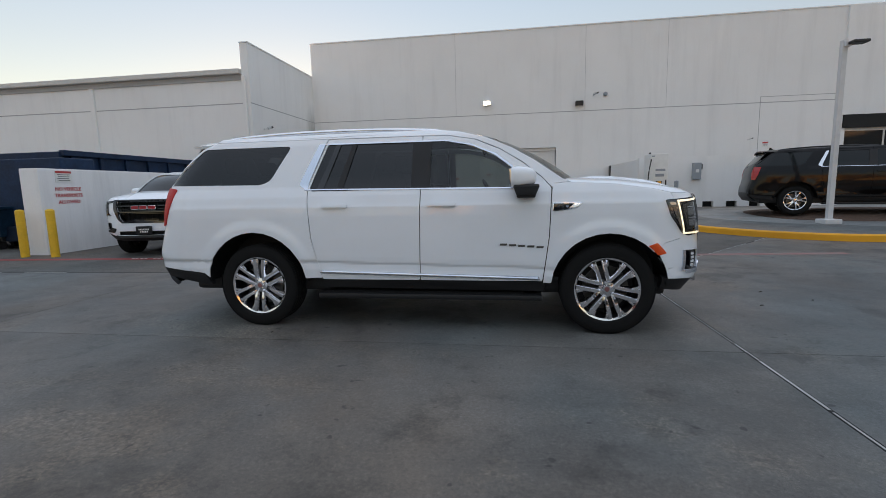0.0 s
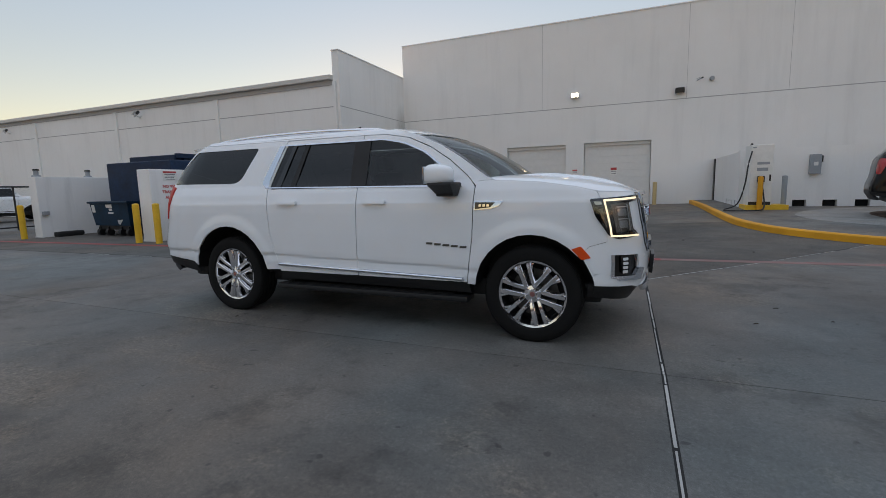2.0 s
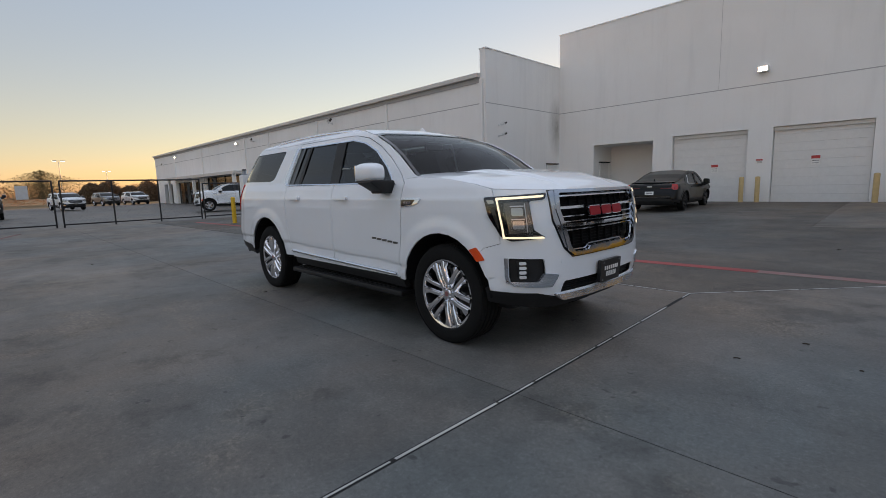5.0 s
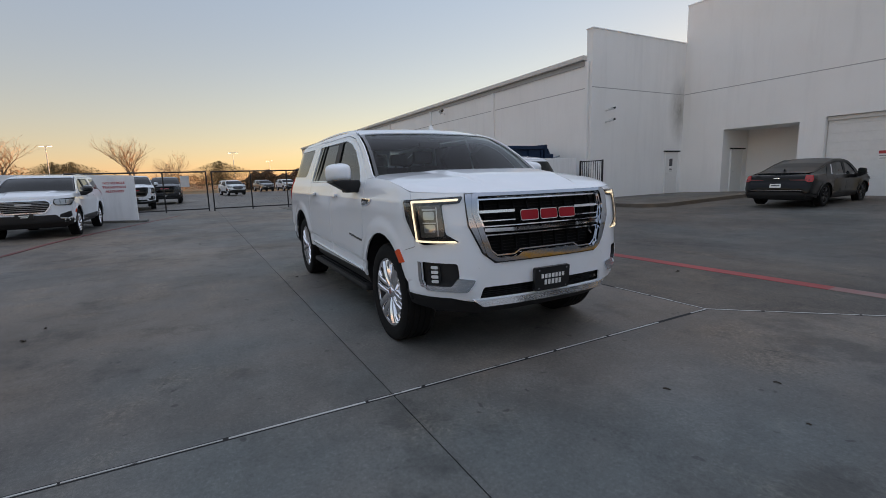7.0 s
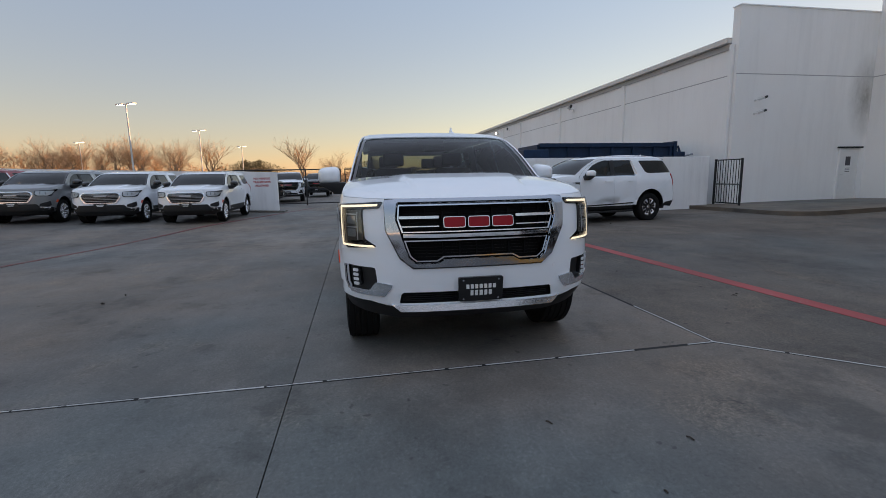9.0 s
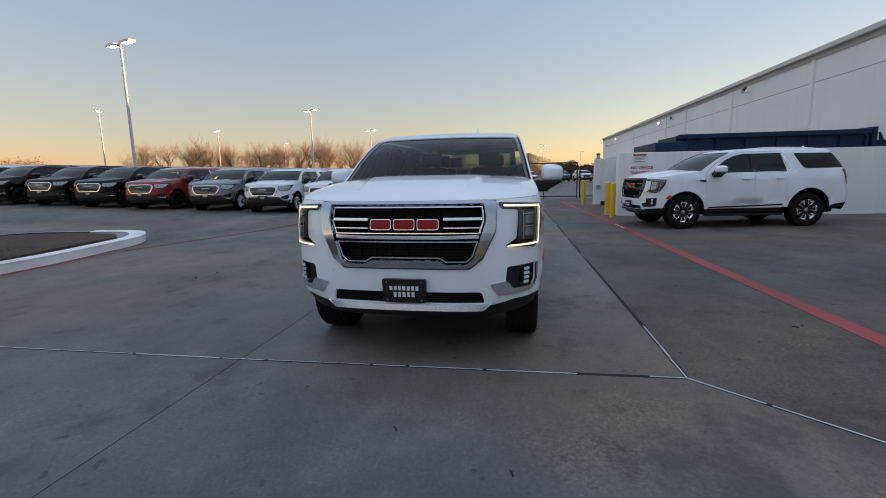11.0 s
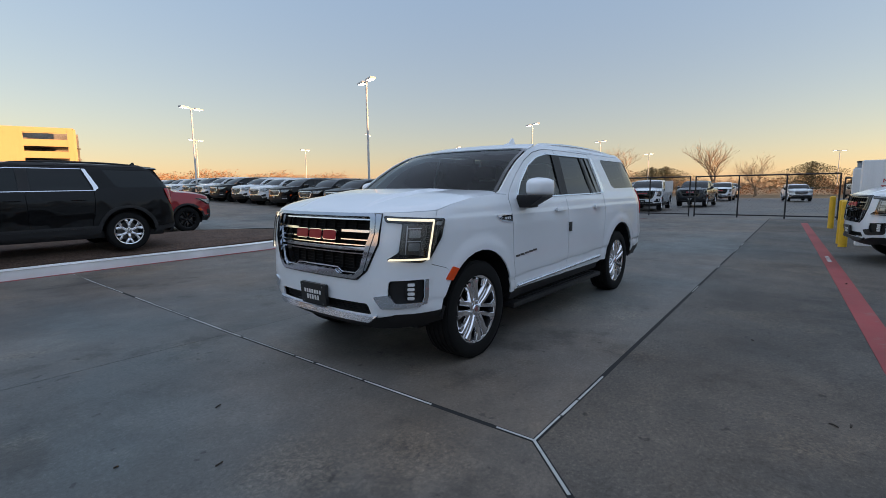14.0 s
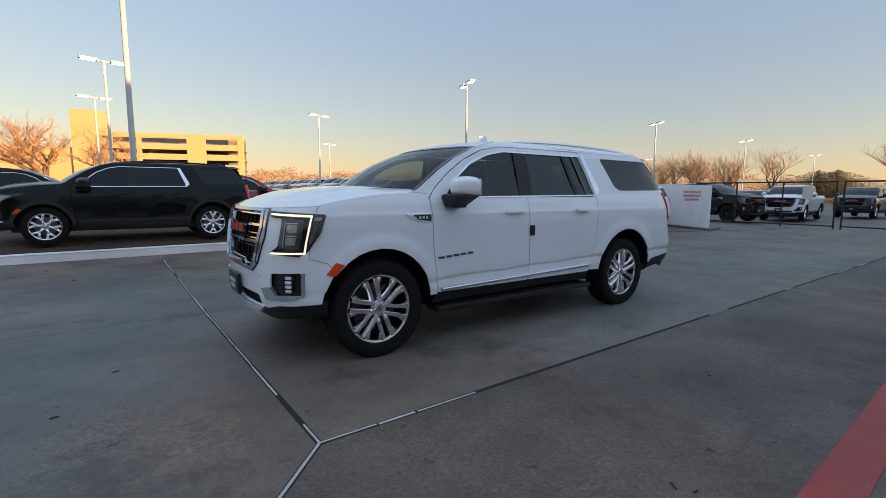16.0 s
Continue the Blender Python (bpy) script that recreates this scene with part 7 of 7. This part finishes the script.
        for vv in ub.verts:
            vv.co = sh.warp(vv.co)
        part("inner_shell", ub, M_TRIMB, v)
    # ---- wheels ----
    first = None
    for ax, nm in ((fa[0], "front"), (ra[0], "rear")):
        for sg in (-1, 1):
            c = sh.warp(Vector((ax, sg * (1.005 - tyre_w / 2), 0)))
            m = pose(c.x, c.y, wheel_r - 0.004, 0, 17 + 40 * (nm == "rear"), 0 if sg > 0 else 180)
            if first is None:
                first = wheel("wheel", wheel_r, tyre_w, rim_r, style, v)
                first.matrix_basis = m
            else:
                w2 = copy_thing(first, m)
                w2.parent = v
    return v


def on_ground(x, y, deg, up=0.0):
    return pose(x, y, gz(x, y) + up, 0, 0, deg)


LONG = Shape(((-2.72, -2.25, 1.95, 2.70), (-2.86, -2.25, 1.95, 2.662)), ((0, 3), (0, 3)))
main_suv = suv("sport_utility_vehicle", "long white sport utility vehicle with chrome grille and lit lamps", M_WHITE, LONG, pose(-0.342, 5.768, 0, 0, 0, -0.55), hero=True, fine=0.055, rim_r=0.283)
part("door_tag", box(-0.03, 1.036, 0.955, 0.038, 1.044, 1.06, 0.004), M_TRIMB, main_suv, "small black tag stuck on the door edge")

SHORT = Shape(((-2.8, -1.16, 0.05, 2.8), (-2.464, -0.824, 0.05, 2.8)), ((0, 3), (0, 3)))
suv("sport_utility_vehicle", "white off-road sport utility vehicle with a black grille", M_WHITE, SHORT, on_ground(-7.85, 12.1, -80), style="window", grille="dark_frame")
suv("sport_utility_vehicle", "long glossy black sport utility vehicle on the island bed", M_BLACK, Shape(((-2.72, -2.25, 3), (-2.86, -2.25, 3)), ((0, 3), (0, 3))), pose(10.55, 15.85, 0.352, 0, 0, -16), style="hero2")

MID = Shape(((-2.8, -1.7035, 0.0, 1.7035, 2.8), (-2.33, -1.3625, 0.0, 1.3625, 2.37)), ((0, 0.3, 0.475, 0.95, 1.22, 1.38, 1.96), (0, 0.23, 0.38, 0.83, 1.045, 1.165, 1.66)), 0.92)
BIGM = Shape(((-2.8, -1.7035, 0.0, 1.7035, 2.8), (-2.58, -1.57, 0.0, 1.52, 2.58)), ((0, 0.3, 0.475, 0.95, 1.22, 1.38, 1.96), (0, 0.24, 0.39, 0.86, 1.06, 1.24, 1.79)), 0.94)
TRUCK = Shape(((-2.8, -1.7035, -1.0, 0.0, 1.7035, 2.8), (-3.1, -1.87, -0.78, 0.15, 1.87, 2.95)), ((0, 3), (0, 3)), 0.99, ((-3, -1.06, -0.96, 3), (0.02, 0.02, 1.0, 1.0)))
SEDAN = Shape(((-2.8, -1.7035, 0.0, 1.7035, 2.8), (-2.50, -1.425, 0.0, 1.425, 2.42)), ((0, 0.3, 0.475, 0.95, 1.22, 1.38, 1.96), (0, 0.17, 0.30, 0.70, 0.82, 0.94, 1.45)), 0.905, ((-2.7, -2.1, -1.2, -0.4, 3), (0.12, 0.25, 0.72, 1.0, 1.0)))

TYPES = {}
def parked(kind, paint, at, label, group="parked row"):
    """Build each kind once a colour, then copy it."""
    key = (kind, paint.name)
    if key in TYPES:
        ob = copy_thing(TYPES[key], at)
    else:
        kw = dict(mid=dict(sh=MID, style="y" if paint in (M_WHITE, M_SILVER) else "dark", grille="mid", wheel_r=0.355, rim_r=0.235, tyre_w=0.225, chrome=False),
                  big=dict(sh=BIGM, style="dark" if paint is M_REDP else "y", grille="clad", wheel_r=0.39, rim_r=0.262, tyre_w=0.24, chrome=True),
                  truck=dict(sh=TRUCK, style="dark" if paint is M_BLACK else "plain", grille="dark_frame", wheel_r=0.42, rim_r=0.25, tyre_w=0.27, body_kind="pickup"),
                  sedan=dict(sh=SEDAN, style="dark", grille="mid", wheel_r=0.335, rim_r=0.23, tyre_w=0.22, body_kind="sedan"))[kind]
        ob = suv({"mid": "parked_car", "big": "parked_car", "truck": "pickup_truck", "sedan": "sedan_car"}[kind], label, paint, at=at, group=group, fine=0.2, **kw)
        TYPES[key] = ob
    return tagged(ob, label)


W, K, Gy, Rd, Gr = M_WHITE, M_BLACK, M_SILVER, M_REDP, M_GRAPH
NAMES = {M_WHITE: "white", M_BLACK: "black", M_SILVER: "grey metallic", M_REDP: "dark red", M_GRAPH: "graphite"}
ROW = [W, W, Gy, Rd, K, K, K, W, W, K, W, Gr, W, W, K, W, Rd, W, Gy, K, W, W, Gr, W, K, W, Gy, W]
for i, pnt in enumerate(ROW[:26]):
    y = -0.35 - 2.5 * i
    parked("mid", pnt, on_ground(-12.35 - 0.12 * (i % 3), y, 1.5 * ((i * 7) % 3 - 1)), NAMES[pnt] + " compact crossover parked nose out along the wall")
parked("big", K, pose(2.78, -3.06, 0.262, 0, 0, 0.6), "glossy black crossover with bright window trim on the mulch bed", "island cars")
parked("big", Rd, on_ground(-0.2, -7.6, 180), "dark red crossover parked behind the mulch bed", "island cars")
parked("big", K, on_ground(5.6, -8.4, 180), "black crossover parked behind the mulch bed", "island cars")
parked("sedan", K, on_ground(-2.75, 21.35, 93), "dark sedan parked facing the white wall", "")
parked("truck", K, on_ground(-23.1, -2.2, 82), "black pickup truck parked beside the gate wall", "gate trucks")
parked("truck", W, on_ground(-28.4, 0.2, 6), "white pickup truck parked nose out beyond the gate", "gate trucks")
parked("truck", Gr, on_ground(-36.4, 1.6, 0), "dark graphite pickup truck parked beyond the gate", "gate trucks")
parked("truck", W, on_ground(-54.0, 0.9, 2), "white pickup truck parked farther beyond the gate", "gate trucks")
parked("truck", K, on_ground(-60.5, -1.3, 0), "black pickup truck parked far beyond the gate", "gate trucks")
parked("truck", Gy, on_ground(-70.0, -0.4, 4), "grey pickup truck parked far beyond the gate", "gate trucks")
parked("mid", Gy, on_ground(-31.5, -2.9, -6), "grey metallic crossover parked behind the black pickup", "gate trucks")
parked("truck", Gy, on_ground(-35.6, -2.2, 4), "grey pickup truck parked behind the white pickup", "gate trucks")
parked("truck", W, on_ground(-30.6, 15.0, -104), "white pickup truck standing by the service bays", "gate trucks")
parked("mid", W, on_ground(-52.9, 7.3, 12), "white crossover parked far beyond the gate", "far cars")
parked("mid", Gy, on_ground(-68, 12.6, 10), "grey crossover parked far beyond the gate", "far cars")
parked("mid", W, on_ground(-68, 15.8, 10), "white crossover parked far beyond the gate", "far cars")
parked("mid", Gr, on_ground(-66, -4.0, 10), "graphite crossover parked far beyond the gate", "far cars")


# ---- trees and far buildings ----
def bare_tree(seed, h=8.5, spread=1.0, thick=1.0):
    """Tapered trunk, limbs and many fine twigs."""
    rng = random.Random(seed)
    wood, twig = bmesh.new(), bmesh.new()

    def grow(p, d, ln, r, lv):
        segs = 3 if lv < 3 else 2
        q = p
        for i in range(segs):
            d = (d + Vector((rng.uniform(-1, 1), rng.uniform(-1, 1), rng.uniform(-0.25, 0.5))) * (0.16 + 0.05 * lv)).normalized()
            n = q + d * ln / segs
            r1 = r * (1 - 0.3 / segs)
            rod(q, n, r, r1, 6 if lv < 2 else 3, wood if lv < 3 else twig, False)
            q, r = n, r1
            if lv >= 1 and lv < 5 and rng.random() < 0.75:
                a = rng.uniform(0, 2 * math.pi)
                side = (d + Vector((math.cos(a), math.sin(a), rng.uniform(-0.1, 0.5))) * 0.9).normalized()
                grow(q, side, ln * rng.uniform(0.5, 0.72), r * 0.55, lv + 1)
        if lv < 5:
            for k in range(3 if lv < 3 else 2):
                a = rng.uniform(0, 2 * math.pi)
                nd = (d * 0.95 + Vector((math.cos(a) * spread, math.sin(a) * spread, rng.uniform(-0.05, 0.45))) * 0.62).normalized()
                grow(q, nd, ln * (1.45 if lv == 0 else 1.0) * rng.uniform(0.70, 0.92), r * 0.66, lv + 1)

    grow(Vector((0, 0, -0.2)), Vector((0, 0, 1)), h * 0.13, h * 0.022 * thick, 0)
    return wood, twig


PROTO = []
def plant(i, x, y, s, rz, up=0.0):
    if i >= len(PROTO) or PROTO[i] is None:
        while len(PROTO) <= i:
            PROTO.append(None)
        t = thing("tree", "bare winter tree with fine brown twigs", "tree", group="bare trees")
        wood, twig = bare_tree(11 + i, 9.0, 0.8 + 0.15 * i, 2.0 if i > 3 else 1.0)
        part("trunk", wood, M_BARK, t)
        part("crown", twig, M_TWIG, t)
        PROTO[i] = t
        ob = t
    else:
        ob = copy_thing(PROTO[i], Matrix())
    ob.scale = (s, s, s)
    ob.matrix_basis = pose(x, y, gz(x, y) + up, 0, 0, rz) @ Matrix.Diagonal((s, s, s, 1))
    return ob


rt = random.Random(5)
for k, (x, y, s) in enumerate(((-86, -5.0, 1.7), (-87, 1.0, 1.15), (-88, -21.7, 1.7), (-88, -34.3, 1.75), (-30, -120, 1.0), (-100, 18, 0.7))):
    plant(k % 4, x, y, s, 40 * k)
for i, x, y, rz in ((4, 10.6, -77.5, 20), (5, 3.0, -78.0, 110)):
    ob = plant(i, x, y, 1.0, rz)
    crown = [c for c in ob.children if c.name.startswith("crown")][0]
    lo, hi = (Vector([f(v.co[k] for v in crown.data.vertices) for k in range(3)]) for f in (min, max))
    ob.matrix_basis = pose(x, y, gz(x, y), 0, 0, rz) @ Matrix.Diagonal((13.0 / (hi.x - lo.x), 13.0 / (hi.y - lo.y), 11.4 / hi.z, 1))
for k in range(46):
    y = -70 + 1.75 * k + rt.uniform(-1, 1)
    plant(k % 4, rt.uniform(-92, -74), y if abs(y - 6) > 3 else y - 9, rt.uniform(1.15, 1.7) if y < -24 else rt.uniform(0.4, 0.6), rt.uniform(0, 360))
for k in range(9):
    plant(k % 4, -85 + 12 * k + rt.uniform(-4, 4), rt.uniform(-150, -125), rt.uniform(0.4, 0.75), rt.uniform(0, 360))


def thicket(name, label, n, place, size, material):
    """Many small leaves and twig tips in uneven mounds, as one sheet of triangles."""
    rg = np.random.RandomState(len(name) + n)
    c = np.array([place(rg) for _ in range(n)])
    d1, d2 = rg.normal(size=(n, 3)) * size, rg.normal(size=(n, 3)) * size
    v = np.stack([c, c + d1, c + d2], 1).reshape(-1, 3)
    me = bpy.data.meshes.new(name)
    me.from_pydata([tuple(p) for p in v], [], [(3 * i, 3 * i + 1, 3 * i + 2) for i in range(n)])
    me.materials.append(material)
    return tagged(new(name, me), label, "bushes", kind="stuff")


def mound_west(rg):
    y = rg.uniform(-170, 70)
    top = 1.5 + 1.0 * math.sin(y * 0.31) + 0.8 * math.sin(y * 0.83 + 1) + 0.6 * math.sin(y * 2.1)
    return (-97 + rg.normal() * 3 - 0.12 * abs(y), y, abs(rg.uniform(0, 1)) ** 0.7 * max(1.0, 0.62 * top + (4.0 if y < -22 else 1.5)))


def mound_south(rg):
    x = rg.uniform(-140, 90)
    top = 1.6 + 1.0 * math.sin(x * 0.23) + 0.8 * math.sin(x * 0.61 + 1) + 0.6 * math.sin(x * 1.7)
    return (x, -165 + rg.normal() * 5, abs(rg.uniform(0, 1)) ** 0.7 * max(1.6, top + 6.6))


def evergreen(rg):
    a, r, z = rg.uniform(0, 6.28), abs(rg.normal()) * 2.6, rg.uniform(0, 1)
    k = int(rg.uniform(0, 3))
    return (-90 + r * math.cos(a), (8.0, -16.0, -13.5)[k] + 1.3 * r * math.sin(a), 1.0 + z * (4.4 - 0.4 * r))


def mound_gate(rg):
    y = rg.uniform(12.5, 30)
    top = 2.9 + 0.5 * math.sin(y * 0.9) + 0.4 * math.sin(y * 2.3 + 1)
    return (-91 + rg.normal() * 1.5, y, rg.uniform(0, 1) ** 0.9 * top)


thicket("bushes", "dense dark brown brush beyond the gate", 36000, mound_gate, 0.13, M_SCRUB)
thicket("bushes", "russet winter brush along the field edge", 110000, mound_west, 0.10, M_BUSH)
thicket("bushes", "russet winter brush on the horizon", 70000, mound_south, 0.20, M_BUSH)
thicket("bushes", "dark evergreen bushes beyond the fence", 46000, evergreen, 0.075, M_GREENL)

# ---- parking structure in the sun ----
A, B = Vector((5.2, -125.2)), Vector((-23.6, -113.3))
ln = (B - A).length
pg = thing("parking_structure", "ochre concrete parking structure glowing in low sun", "building", pose(A.x, A.y, 0.6, 0, 0, math.degrees(math.atan2(B.y - A.y, B.x - A.x))))
H = 14.4
bays = ((0.2, 8.0), (9.0, 18.8), (23.0, 30.2))
for k in range(6):
    z1 = H - 2.4 * k
    part("spandrel", box(0, 0.0, z1 - (1.0 if k == 0 else 1.4), ln, 0.3, z1), M_OCHRE, pg)
edges = [0.0] + [e for b in bays for e in b] + [ln]
for a, b in zip(edges[0::2], edges[1::2]):
    part("pier", box(a, -0.04, 0, b, 0.3, H), M_OCHRE, pg)
for k in range(5):
    part("deck", box(0.1, 0.3, H - 3.7 - 2.4 * k, ln - 0.1, 8, H - 3.5 - 2.4 * k), M_WALK, pg)
part("side_wall", box(ln - 0.3, 0.3, 0, ln, 3, H), M_OCHRE, pg)
part("back_wall", box(0, 8, 0, ln - 2.5, 8.3, H), M_OCHRE, pg)
part("inner_wall", box(0.3, 7, 0, ln - 0.3, 7.3, H - 0.5), M_WALK, pg)
part("stair_tower", box(-5.2, -0.15, 0, 0.0, 6, 19.2), M_OCHRE, pg)
part("low_wing", box(-45, 0.5, 0, -5.2, 12, 10.6), M_OCHRE, pg)
